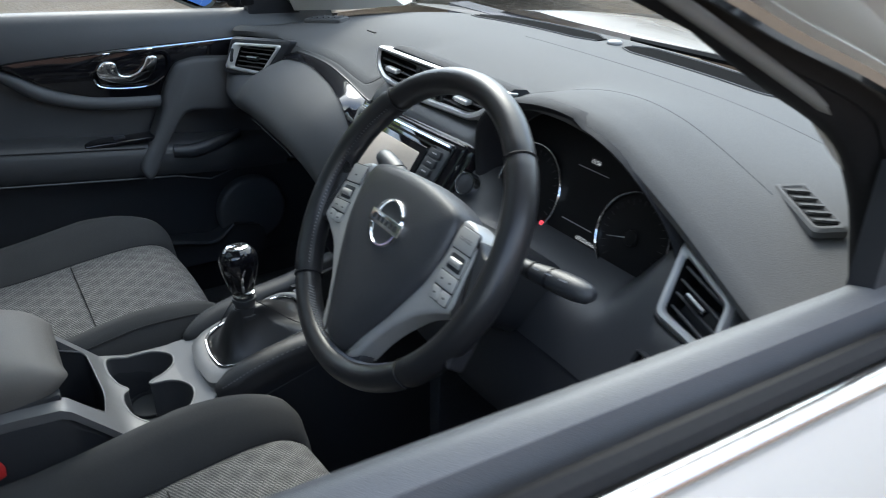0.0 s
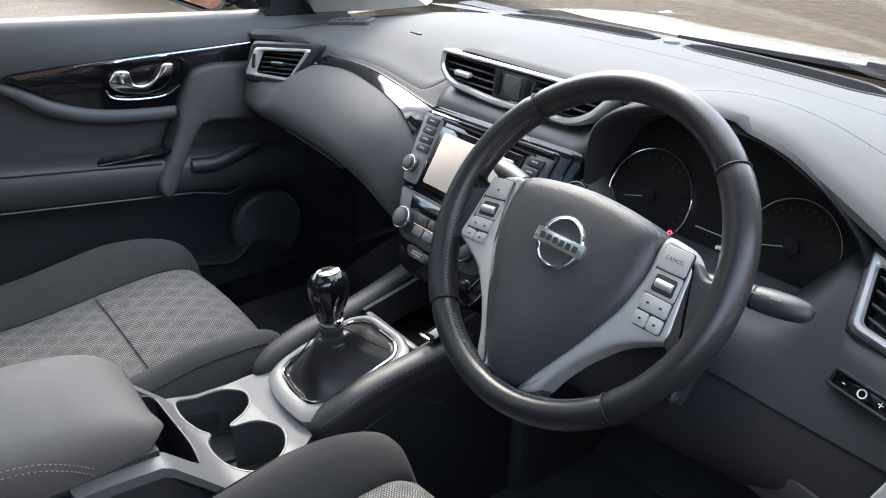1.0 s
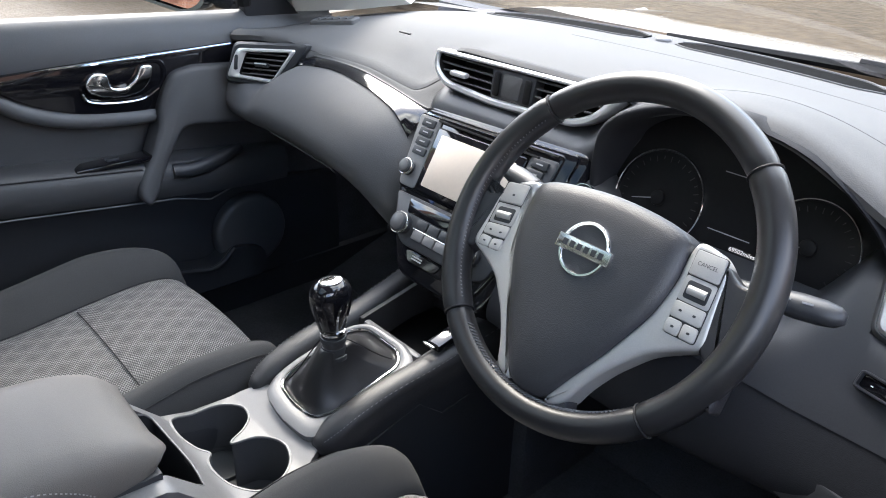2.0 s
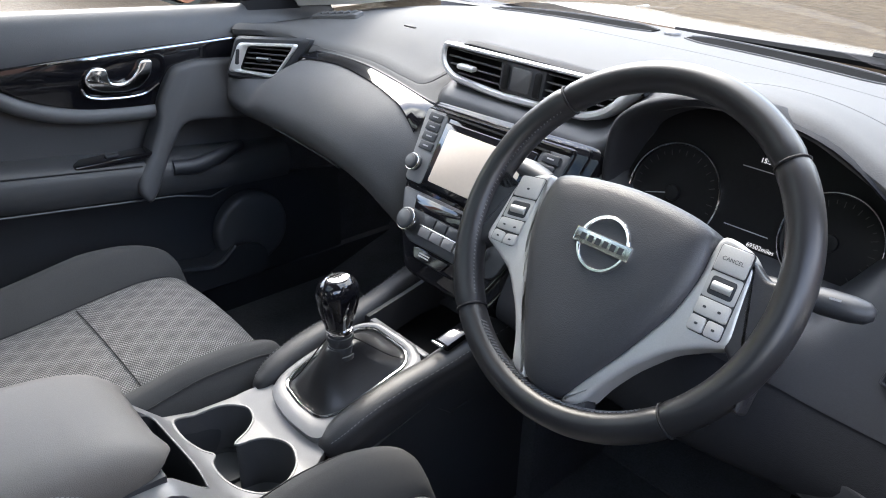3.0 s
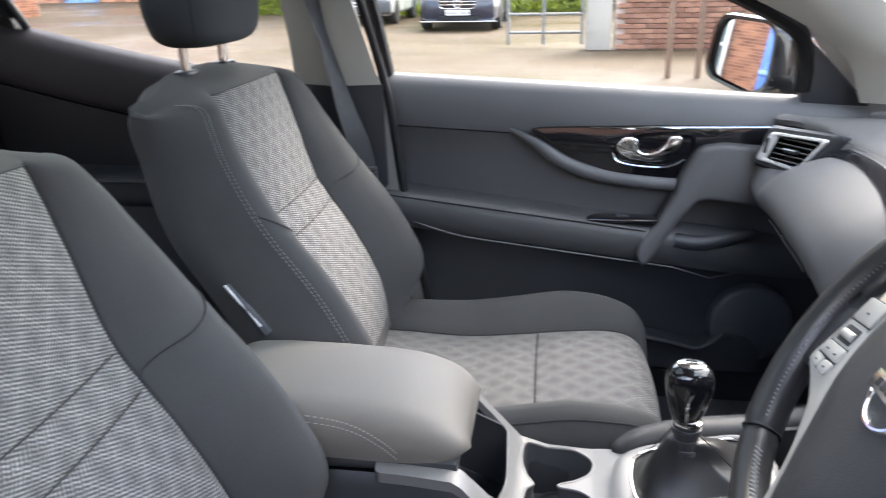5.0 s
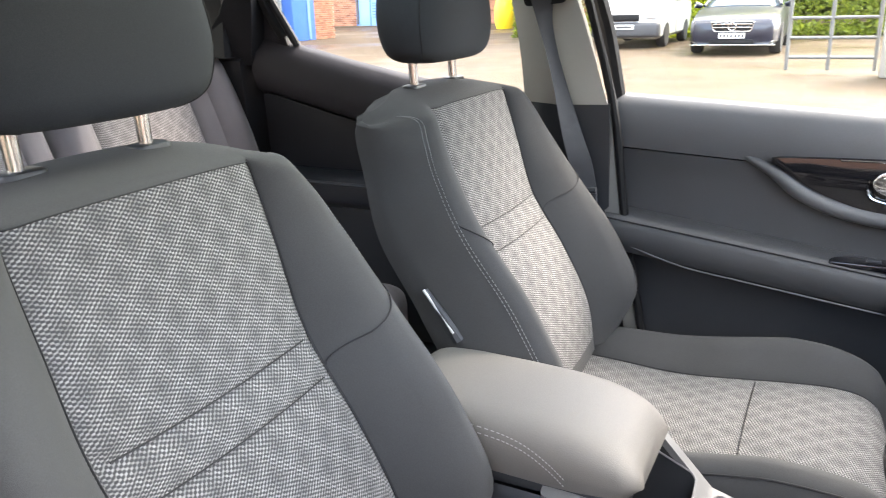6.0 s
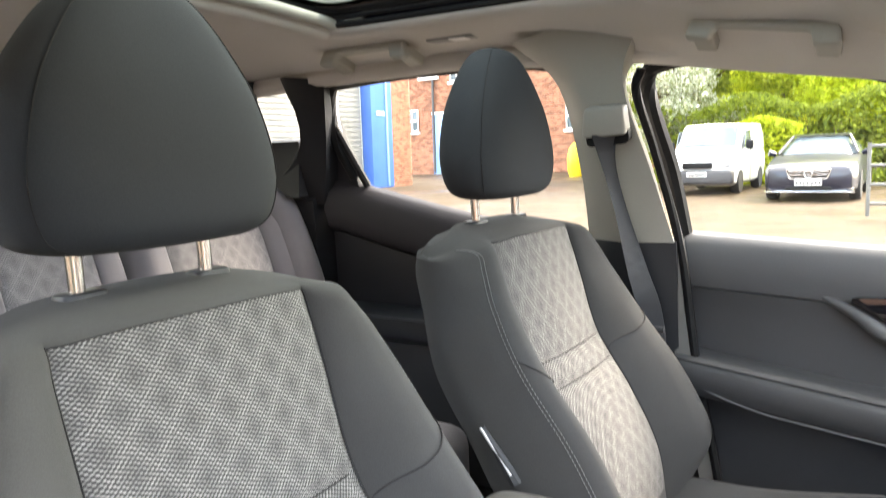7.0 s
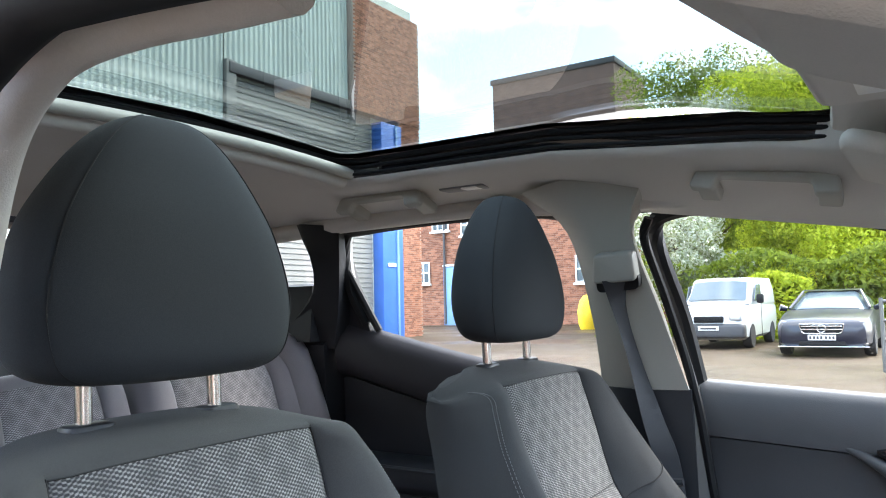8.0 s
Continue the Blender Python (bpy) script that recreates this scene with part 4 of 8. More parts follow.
def dash_z(x, y):
    """Height of the dashboard's top."""
    f = max(0.0, min(1.0, (y - 0.22) / 0.5))
    z = 1.006 + 0.026 * math.sin(math.pi * min(1, f * 0.65 + 0.15)) - 0.045 * abs(x / 0.72) ** 3
    z += 0.048 * math.exp(-((x - 0.36) / 0.15) ** 2) * math.exp(-max(0, (y - 0.28) / 0.17) ** 2)
    return z


def pad_z(x, y):
    """Height of the padded top, which bends down to its front edge."""
    ey, ez = ease(x, EDGE_X, EDGE_Y, 0.02), ease(x, EDGE_X, EDGE_Z, 0.02)
    far = 0.778 - 0.12 * (x / 0.72) ** 2
    f = (far - y) / (far - ey - 0.02)
    blend = max(0.0, (f - 0.55) / 0.45) ** 2
    return dash_z(x, y) * (1 - blend) + (ez + 0.004) * blend


bm = bmesh.new()
rows = []
for x in np.linspace(-0.725, 0.725, 110):
    ey, ez = ease(x, EDGE_X, EDGE_Y, 0.02), ease(x, EDGE_X, EDGE_Z, 0.02)
    far = 0.778 - 0.12 * (x / 0.72) ** 2
    prof = []
    for f in np.linspace(0, 1, 16):
        y = far + (ey + 0.02 - far) * f
        blend = max(0.0, (f - 0.55) / 0.45) ** 2
        z = dash_z(x, y) * (1 - blend) + (ez + 0.004) * blend
        prof.append((x, y, z))
    prof += [(x, ey + 0.007, ez + 0.001), (x, ey, ez - 0.006), (x, ey + 0.002, ez - 0.016), (x, ey + (0.07 if x > 0.2 else 0.05), ez - (0.022 if x > 0.2 else 0.03))]
    rows.append(prof)
grid(bm, rows)
OPEN.add("top_pad")
part("top_pad", bm, M_SOFT, dash, "soft grained top pad", angle=50)
# slot and rim along the windscreen
for x0, x1 in ((-0.46, -0.075), (-0.005, 0.37)):
    rows, front, back = [], [], []
    for f in np.linspace(0, 1, 24):
        x = x0 + (x1 - x0) * f
        yc, h = 0.727 - 0.08 * (x / 0.72) ** 2, 0.033 * min(1.0, 0.35 + 6 * min(f, 1 - f)) + 0.0005
        za, zb = pad_z(x, yc - h), pad_z(x, yc + h)
        rows.append([(x, yc - h, za + 0.0015), (x, yc, (za + zb) / 2 + 0.0022), (x, yc + h, zb + 0.0015), (x, yc + h, zb - 0.006), (x, yc - h, za - 0.006)])
        front.append((x, yc - h, za + 0.001))
        back.append((x, yc + h, zb + 0.001))
    slot = part("demister_slot", loft(rows), M_SLOT, dash, "black demister slot", angle=40)
    part("slot_lip", tube(back, 0.0030, 6), M_SOFT, slot)
    part("slot_lip", tube(front, 0.0016, 6), M_SOFT, slot)
part("sensor", slab(circle(0, 0, 0.015, 20), frame_at((-0.04, 0.728, dash_z(-0.04, 0.728) + 0.007), (1, 0, 0), (0, 1, 0)), 0.010, 0.005, 3), M_PLATE, dash, "small light sensor dome")
for x0, x1, fy in ((-0.15, 0.64, lambda x: 0.60 - 0.07 * (x / 0.72) ** 2), (0.20, 0.58, lambda x: 0.40 - 0.05 * ((x - 0.37) / 0.3) ** 2)):
    part("pad_line", tube([(x, fy(x), pad_z(x, fy(x))) for x in np.linspace(x0, x1, 40)], 0.0006, 4), M_HARD, dash)
part("clip_slot", box(-0.36, 0.37, dash_z(-0.36, 0.37) + 0.0005, 0.03, 0.006, 0.003, 0.001), M_BLACK, dash)
# side demisters
for s in (-1, 1):
    o = Vector((s * 0.618, 0.388, pad_z(0.618, 0.388) + 0.0075))
    m = frame_at(o, (1, -0.55 * s, -0.12 * s), (0.5 * s, 1, 0.03))
    dv = part("side_demister", ring(rounded([(-0.052, -0.020), (0.052, -0.020), (0.052, 0.020), (-0.052, 0.020)], 0.008), rounded([(-0.040, -0.012), (0.040, -0.012), (0.040, 0.012), (-0.040, 0.012)], 0.004), m, 0.010, 0.003), M_SOFT, dash, "grey side demister vent")
    part("demister_hole", slab([(-0.04, -0.012), (0.04, -0.012), (0.04, 0.012), (-0.04, 0.012)], m @ Matrix.Translation((0, 0, -0.001)), 0.004), M_BLACK, dv)
    for j in range(5):
        part("slat", slab([(-0.033 + 0.016 * j, -0.012), (-0.029 + 0.016 * j, -0.012), (-0.024 + 0.016 * j, 0.012), (-0.028 + 0.016 * j, 0.012)], m @ Matrix.Translation((0, 0, 0.0025)), 0.003), M_SOFT, dv)

# passenger fascia
FX = [-0.715, -0.64, -0.595, -0.575, -0.555, -0.53, -0.45, -0.39, -0.30, -0.25, -0.20, -0.17, -0.10]
F_BELLY = [0.165, 0.152, 0.148, 0.147, 0.145, 0.143, 0.140, 0.138, 0.138, 0.140, 0.146, 0.152, 0.20]
F_BOT = [0.812, 0.818, 0.821, 0.822, 0.823, 0.824, 0.824, 0.822, 0.815, 0.803, 0.780, 0.752, 0.68]
F_TOPZ = [0.912, 0.908, 0.904, 0.916, 0.936, 0.949, 0.956, 0.956, 0.949, 0.944, 0.937, 0.914, 0.86]
F_TOPY = [0.185, 0.195, 0.210, 0.220, 0.234, 0.252, 0.261, 0.258, 0.248, 0.237, 0.226, 0.220, 0.21]
bm = bmesh.new()
rows = []
for x in np.linspace(-0.715, -0.115, 72):
    w = 0.012 if x < -0.5 else 0.03
    ty, tz = ease(x, FX, F_TOPY, w), ease(x, FX, F_TOPZ, w)
    by, bz = ease(x, FX, F_BELLY, 0.03), ease(x, FX, F_BOT, 0.03)
    h = tz - bz
    ctrl = [(ty + 0.03, tz + 0.006), (ty + 0.004, tz + 0.001), (ty - 0.30 * (ty - by), tz - 0.07 * h), (ty - 0.66 * (ty - by), tz - 0.22 * h), (ty - 0.92 * (ty - by), tz - 0.45 * h), (by, bz + 0.36 * h), (by + 0.012, bz + 0.14 * h), (by + 0.040, bz - 0.004), (by + 0.10, bz - 0.022), (0.45, bz - 0.05), (0.80, bz - 0.07)]
    rows.append([(x, p[0], p[1]) for p in curve_pts(ctrl, 36)])
grid(bm, rows)
OPEN.add("passenger_fascia")
part("passenger_fascia", bm, M_SOFT, dash, "rounded glovebox fascia", angle=70)
# glovebox shut line and catch
path = [(x, interp(x, FX, F_BELLY) + 0.010, interp(x, FX, F_BOT) + 0.014) for x in np.linspace(-0.50, -0.28, 16)]
part("glovebox_line", tube(path, 0.0014, 4), M_SEAM, dash)
# closed sides of the footwell
part("footwell_panel", box(-0.765, 0.45, 0.62, 0.02, 0.75, 0.66, 0.004), M_CARPET, dash, "black footwell side panel")
part("footwell_panel", box(0.765, 0.52, 0.62, 0.02, 0.60, 0.66, 0.004), M_CARPET, dash, "black footwell side panel")
part("console_bridge", box(0.02, 0.50, 0.62, 0.24, 0.56, 0.60, 0.01), M_CARPET, dash, "black carpeted tunnel behind the stack")
# gloss trim from the vent to the centre
bm = bmesh.new()
rows = []
shelf_rows = []
for x in np.linspace(-0.548, -0.160, 44):
    f = (x + 0.548) / 0.388
    ey, ez = ease(x, EDGE_X, EDGE_Y, 0.02), ease(x, EDGE_X, EDGE_Z, 0.02)
    ty, tz = ease(x, FX, F_TOPY, 0.02), ease(x, FX, F_TOPZ, 0.02)
    ay, az = ease(x, TRIM_X, TRIM_Y, 0.03), ease(x, TRIM_X, TRIM_Z, 0.03)
    cap = min(1.0, (f / 0.05 + 0.05)) ** 0.5
    my, mz = (ay + ty) / 2, (az + tz) / 2
    ay, az, ty, tz = my + (ay - my) * cap, mz + (az - mz) * cap, my + (ty - my) * cap, mz + (tz - mz) * cap
    shelf_rows.append([(x, ey + 0.012, ez - 0.004), (x, ey + 0.002, ez - 0.006), (x, (ey + ay) / 2 + 0.001, (ez + az) / 2 - 0.001), (x, ay + 0.003, az + 0.001), (x, ay - 0.001, az - 0.0005)])
    rows.append([(x, ay + 0.010, az - 0.004), (x, ay + 0.003, az + 0.0005), (x, ay - 0.002, az - 0.002), (x, my * 0.6 + ay * 0.4 - 0.002, mz * 0.6 + az * 0.4 + 0.0022), (x, my * 0.6 + ty * 0.4 - 0.0035, mz * 0.6 + tz * 0.4 + 0.0025), (x, ty - 0.0045, tz + 0.002), (x, ty - 0.004, tz - 0.004), (x, ty + 0.02, tz - 0.006)])
grid(bm, rows)
OPEN.add("gloss_trim")
part("gloss_trim", bm, M_GLOSS, dash, "curved gloss black trim", angle=70)
bm = bmesh.new()
grid(bm, shelf_rows)
OPEN.add("trim_shelf")
part("trim_shelf", bm, M_SOFT, dash, angle=70)
part("trim_edge", tube([(r[2][0], r[2][1] - 0.001, r[2][2] + 0.001) for r in rows], 0.0016, 6), M_HARD, dash)


def vent(name, label, outer, inner, m, slats, depth=0.05, tilt=0.0, knob=True):
    """A framed air vent: silver rim, dark throat, slats and a thumb tab."""
    v = part(name, ring(outer, inner, m, 0.022, 0.005), M_SILVER, dash, label, angle=50)
    cx = sum(p[0] for p in inner) / len(inner)
    cy = sum(p[1] for p in inner) / len(inner)
    back = [(cx + (p[0] - cx) * 0.92, cy + (p[1] - cy) * 0.92) for p in inner]
    bm = bmesh.new()
    grid(bm, [[m @ Vector((p[0], p[1], -0.004)) for p in inner], [m @ Vector((p[0], p[1], -depth)) for p in back]], close_u=True)
    bm.faces.new([q for q in bm.verts][len(inner):])
    part("throat", bm, M_BLACK, v)
    lo, hi = min(p[1] for p in inner), max(p[1] for p in inner)
    for j in range(slats):
        y = lo + (hi - lo) * (j + 0.6) / (slats + 0.2)
        xs = []
        k = len(inner)
        for i in range(k):
            a, b = inner[i], inner[(i + 1) % k]
            if (a[1] - y) * (b[1] - y) < 0:
                xs.append(a[0] + (b[0] - a[0]) * (y - a[1]) / (b[1] - a[1]))
        if len(xs) < 2:
            continue
        x0, x1 = min(xs) + 0.002, max(xs) - 0.002
        rot = Matrix.Rotation(radians(-6), 4, "X")
        b2 = box(0, 0, 0, x1 - x0, 0.0030, 0.014, 0.0012, 1)
        bmesh.ops.transform(b2, matrix=m @ Matrix.Translation(((x0 + x1) / 2, y, -0.014)) @ rot, verts=b2.verts)
        part("slat", b2, M_SOFT, v)
    if knob:
        b2 = box(0, 0, 0, 0.030, 0.009, 0.012, 0.003)
        bmesh.ops.transform(b2, matrix=m @ Matrix.Translation((cx, cy, -0.005)), verts=b2.verts)
        tab = part("thumb_tab", b2, M_HARD if name != "driver_vent" else M_GLOSS, v)
        b2 = box(0, 0, 0, 0.026, 0.0028, 0.003, 0.001)
        bmesh.ops.transform(b2, matrix=m @ Matrix.Translation((cx, cy + 0.002, 0.001)), verts=b2.verts)
        part("tab_edge", b2, M_SILVER, tab)
    return v


def facing(corners, lift):
    """A frame on the plane of four corners (top left, top right, bottom right, bottom left), and their places in it."""
    a, b, e, d = [Vector(p) for p in corners]
    o = (a + b + e + d) / 4
    m = frame_at(o, (b + e - a - d), (a + b - e - d))
    m = m @ Matrix.Translation((0, 0, lift))
    inv = m.inverted()
    return m, [((inv @ p).x, (inv @ p).y) for p in (a, b, e, d)]


def inset(q, k):
    cx, cy = sum(p[0] for p in q) / len(q), sum(p[1] for p in q) / len(q)
    return [(cx + (p[0] - cx) * k[0], cy + (p[1] - cy) * k[1]) for p in q]


# passenger vent: a tapered quad on the corner
pm, pq = facing([(-0.662, 0.183, 0.966), (-0.552, 0.257, 0.972), (-0.585, 0.215, 0.904), (-0.676, 0.164, 0.908)], 0.010)
pod_q = [(p[0] + dx, p[1] + dy) for p, dx, dy in zip(pq, (-0.010, 0.022, 0.012, -0.008), (0.012, 0.012, -0.010, -0.012))]
part("vent_pod", ring(rounded(pod_q, 0.014, 5), rounded(inset(pq, (0.80, 0.84)), 0.008, 5), pm @ Matrix.Translation((0, 0, -0.005)), 0.075, 0.006), M_HARD, dash)
pv = vent("passenger_vent", "silver framed passenger air vent", rounded(pq, 0.010, 5), [(p[0] + 0.008, p[1]) for p in rounded(inset(pq, (0.72, 0.76)), 0.006, 5)], pm, 5)
part("vent_wheel", slab(rounded([(-0.052, -0.014), (-0.044, -0.014), (-0.042, 0.016), (-0.050, 0.016)], 0.004), pm @ Matrix.Translation((0, 0, 0.002)), 0.006, 0.002), M_HARD, pv)
# driver's vent
dm, dq = facing([(0.563, 0.262, 0.976), (0.652, 0.244, 0.944), (0.664, 0.205, 0.892), (0.580, 0.210, 0.908)], 0.006)
part("vent_pod", ring(rounded(inset(dq, (1.14, 1.14)), 0.012, 5), rounded(inset(dq, (0.86, 0.84)), 0.008, 5), dm @ Matrix.Translation((0, 0, -0.006)), 0.05, 0.006), M_SOFT, dash)
vent("driver_vent", "silver framed driver's air vent", rounded(dq, 0.009, 5), rounded(inset(dq, (0.74, 0.72)), 0.006, 5), dm, 4)
# centre vents under a hooded lip
cm = frame_at((0.0, 0.284, 1.010), (1, 0, 0), (0, 0.16, 0.98))
cv_o = rounded([(-0.176, 0.031), (-0.178, -0.004), (-0.150, -0.026), (-0.04, -0.034), (0.125, -0.026), (0.160, -0.010), (0.206, 0.036)], [0.008, 0.014, 0.02, 0.04, 0.03, 0.02, 0.008], 5)
cv_i = rounded([(-0.166, 0.024), (-0.167, 0.002), (-0.144, -0.014), (-0.04, -0.021), (0.122, -0.014), (0.150, -0.001), (0.178, 0.029)], [0.005, 0.010, 0.016, 0.03, 0.024, 0.016, 0.005], 5)
cv = vent("centre_vent", "wide silver framed centre air vent", cv_o, cv_i, cm @ Matrix.Translation((0, 0, 0.004)), 4, knob=False)
mid = part("vent_divider", slab(rounded([(-0.046, 0.026), (-0.044, -0.020), (0.040, -0.020), (0.044, 0.026)], 0.005), cm @ Matrix.Translation((0, 0, 0.001)), 0.02, 0.003), M_HARD, cv, "divider with hazard button")
part("hazard_button", slab(rounded([(-0.020, 0.020), (-0.019, -0.015), (0.016, -0.015), (0.018, 0.020)], 0.004), cm @ Matrix.Translation((0, 0, 0.004)), 0.006, 0.002), M_SOFT, mid)
for x in (-0.032, 0.031):
    part("vent_wheel", slab(rounded([(x - 0.006, 0.021), (x - 0.006, -0.016), (x + 0.006, -0.016), (x + 0.006, 0.021)], 0.005), cm @ Matrix.Translation((0, 0, 0.005)), 0.006, 0.003), M_BLACK, mid)
for x in (-0.115, 0.100):
    part("thumb_tab", box(x, 0.282, 1.010, 0.036, 0.014, 0.009, 0.004), M_SILVER, cv)
rows = []
for x in np.linspace(-0.150, 0.20, 24):
    k = min(1.0, (x + 0.152) / 0.02)
    rows.append([(x, 0.345, 1.026), (x, 0.325, 1.030 + 0.014 * k), (x, 0.302, 1.034 + 0.014 * k), (x, 0.294, 1.032 + 0.012 * k), (x, 0.296, 1.028 + 0.006 * k), (x, 0.340, 1.018)])
part("vent_hood", loft(rows), M_KNEE, dash, "raised lip over the centre vent", angle=60)
rows = []
for x in np.linspace(-0.215, 0.236, 48):
    e = 0.05 * max(0.0, -x - 0.15) / 0.065
    g = max(0.0, min(1.0, (x - 0.135) / 0.105))
    up = 0.062 * g * g * (3 - 2 * g)
    q = [(0.325, 1.005 + up * 0.6), (0.300 + e, 0.986 + up), (0.282 + e, 0.976 + up), (0.266 + e, 0.966 + up * 0.9), (0.256 + e, 0.954 + up * 0.8), (0.256 + e, 0.944 + up * 0.5), (0.275 + e, 0.936 + up * 0.2), (0.345, 0.935), (0.345, 1.00)]
    k = max(0.0, min(1.0, (x - 0.185) / 0.05))
    rows.append([(x, y + (0.325 - y) * k, z + (1.015 - z) * 0.6 * k) for y, z in q])
part("vent_shelf", loft(rows), M_HARD, dash, "soft surround under the centre vent", angle=75)

# centre stack
SD = Vector((0, 0.082, 0.124)).normalized()
sm = frame_at((0, 0.184, 0.867), (1, 0, 0), SD)
stack = part("centre_panel", slab(rounded([(-0.147, 0.106), (0.168, 0.116), (0.158, 0.03), (0.135, -0.05), (0.105, -0.128), (-0.048, -0.128), (-0.093, -0.08), (-0.128, -0.02)], 0.014, 5), sm, 0.10, 0.004), M_GLOSS, dash, "gloss black centre stack")
part("panel_edge", slab(rounded([(-0.155, 0.112), (0.182, 0.122), (0.172, 0.03), (0.150, -0.055), (0.118, -0.150), (-0.055, -0.150), (-0.103, -0.09), (-0.138, -0.02)], 0.02, 5), sm @ Matrix.Translation((0, 0, -0.006)), 0.12, 0.006), M_GLOSS, dash, "gloss black edge of the stack")


def on(z):
    return sm @ Matrix.Translation((0, 0, z))


head = part("head_unit", slab(rounded([(-0.148, 0.098), (0.148, 0.108), (0.138, -0.026), (-0.128, -0.026)], 0.010, 5), on(0.004), 0.01, 0.003), M_GLOSS, stack, "radio head unit")
part("unit_cheek", slab(rounded([(-0.146, 0.094), (-0.095, 0.094), (-0.088, -0.022), (-0.126, -0.022)], 0.008, 5), on(0.0065), 0.006, 0.002), M_PLATE, head, "grey unit cheek")
part("unit_cheek", slab(rounded([(0.095, 0.094), (0.146, 0.096), (0.134, -0.022), (0.088, -0.022)], 0.008, 5), on(0.0055), 0.006, 0.002), M_HARD, head)
part("screen_bezel", slab(rounded([(-0.094, 0.084), (0.094, 0.086), (0.087, -0.022), (-0.087, -0.022)], 0.006, 4), on(0.0075), 0.006, 0.002), M_GLOSS, head)
part("screen", slab(rounded([(-0.080, 0.073), (0.080, 0.073), (0.078, -0.012), (-0.076, -0.012)], 0.003, 3), on(0.0085), 0.003, 0.0005), M_SCREEN, head, "blank display, its brightness put into a pale colour")
part("disc_slot", slab([(-0.10, 0.0905), (0.11, 0.0905), (0.11, 0.0935), (-0.10, 0.0935)], on(0.0082), 0.003), M_BLACK, head)
part("slot_trim", slab([(-0.13, 0.099), (0.14, 0.104), (0.14, 0.101), (-0.13, 0.096)], on(0.0078), 0.003), M_CHROME, head)
for col, s in ((-1, 1), (1, 1)):
    for j in range(4):
        y = 0.083 - 0.0155 * j
        x = -0.1175 + 0.0035 * j * 0.6 if col < 0 else 0.1175 - 0.0035 * j * 0.6
        b = part("unit_button", slab(rounded([(x - 0.0145, y + 0.0065), (x + 0.0145, y + 0.0065), (x + 0.0145, y - 0.0065), (x - 0.0145, y - 0.0065)], 0.002, 3), on(0.0095), 0.004, 0.001), M_HARD, head)
        part("legend", slab([(x - 0.006, y + 0.001), (x + 0.006, y + 0.001), (x + 0.006, y - 0.001), (x - 0.006, y - 0.001)], on(0.0098), 0.0006), M_DIMMARK, b)


def knob(parent, x, y, r, h, name, label):
    k = part(name, disc(x, y, r, on(h), h, 0.0025), M_HARD, parent, label)
    part("knob_ring", ring(circle(x, y, r + 0.0012, 28), circle(x, y, r - 0.0006, 28), on(h - 0.003), 0.005, 0.0008), M_STEEL, k)
    part("knob_cap", disc(x, y, r * 0.78, on(h + 0.001), 0.003, 0.001), M_KNOB, k)
    return k


knob(head, -0.117, 0.006, 0.0125, 0.020, "volume_knob", "round radio knob")
knob(head, 0.112, 0.006, 0.0125, 0.020, "tuning_knob", "round radio knob")
clim = part("climate_panel", slab(rounded([(-0.122, -0.032), (0.132, -0.030), (0.115, -0.098), (0.09, -0.106), (-0.065, -0.106), (-0.092, -0.088)], 0.010, 5), on(0.005), 0.01, 0.003), M_HARD, stack, "climate control panel")
part("climate_display", slab(rounded([(-0.085, -0.036), (0.095, -0.036), (0.09, -0.058), (-0.078, -0.058)], 0.003, 3), on(0.0065), 0.003, 0.0005), M_GLOSS, clim)
knob(clim, -0.074, -0.077, 0.0165, 0.022, "temperature_knob", "round climate knob with silver ring")
knob(clim, 0.076, -0.074, 0.0165, 0.022, "temperature_knob", "round climate knob with silver ring")
for j in range(4):
    x = -0.036 + 0.026 * j
    for y in (-0.067, -0.085):
        part("climate_button", slab(rounded([(x - 0.0115, y + 0.007), (x + 0.0115, y + 0.007), (x + 0.0115, y - 0.007), (x - 0.0115, y - 0.007)], 0.002, 3), on(0.008), 0.004, 0.001), M_PLATE if y < -0.08 else M_HARD, clim)
part("climate_strip", slab([(-0.052, -0.0755), (0.056, -0.0755), (0.056, -0.0770), (-0.052, -0.0770)], on(0.0078), 0.002), M_CHROME, clim)
part("airbag_lamp", slab(rounded([(-0.048, -0.110), (0.03, -0.110), (0.022, -0.124), (-0.038, -0.124)], 0.003, 3), on(0.003), 0.003), M_GLOSS, stack)
for j in range(2):
    part("warning_line", slab([(-0.030, -0.1135 - 0.004 * j), (-0.008, -0.1135 - 0.004 * j), (-0.008, -0.1155 - 0.004 * j), (-0.030, -0.1155 - 0.004 * j)], on(0.0045), 0.0008), M_DIMMARK, stack)

# driver's fascia
DX = [0.13, 0.17, 0.20, 0.24, 0.50, 0.54, 0.58, 0.72]
D_TY = [0.235, 0.265, 0.275, 0.262, 0.262, 0.268, 0.262, 0.215]
D_TZ = [0.935, 0.940, 0.935, 0.895, 0.895, 0.950, 0.948, 0.905]
bm = bmesh.new()
rows = []
for x in np.linspace(0.13, 0.725, 80):
    ty, tz = interp(x, DX, D_TY), interp(x, DX, D_TZ)
    bz = 0.735 - 0.03 * math.exp(-((x - 0.37) / 0.2) ** 2)
    ctrl = [(ty + 0.06, tz + 0.01), (ty, tz), (0.185 + 0.3 * (ty - 0.26), 0.862), (0.135, 0.79), (0.118, bz + 0.02), (0.14, bz - 0.005), (0.25, bz - 0.04), (0.55, bz - 0.08)]
    rows.append([(x, p[0] + (0.06 if 0.578 < x < 0.654 and 0.900 < p[1] < 0.962 else 0.0), p[1]) for p in curve_pts(ctrl, 36)])
low_rows = [r[13:] for r in rows]
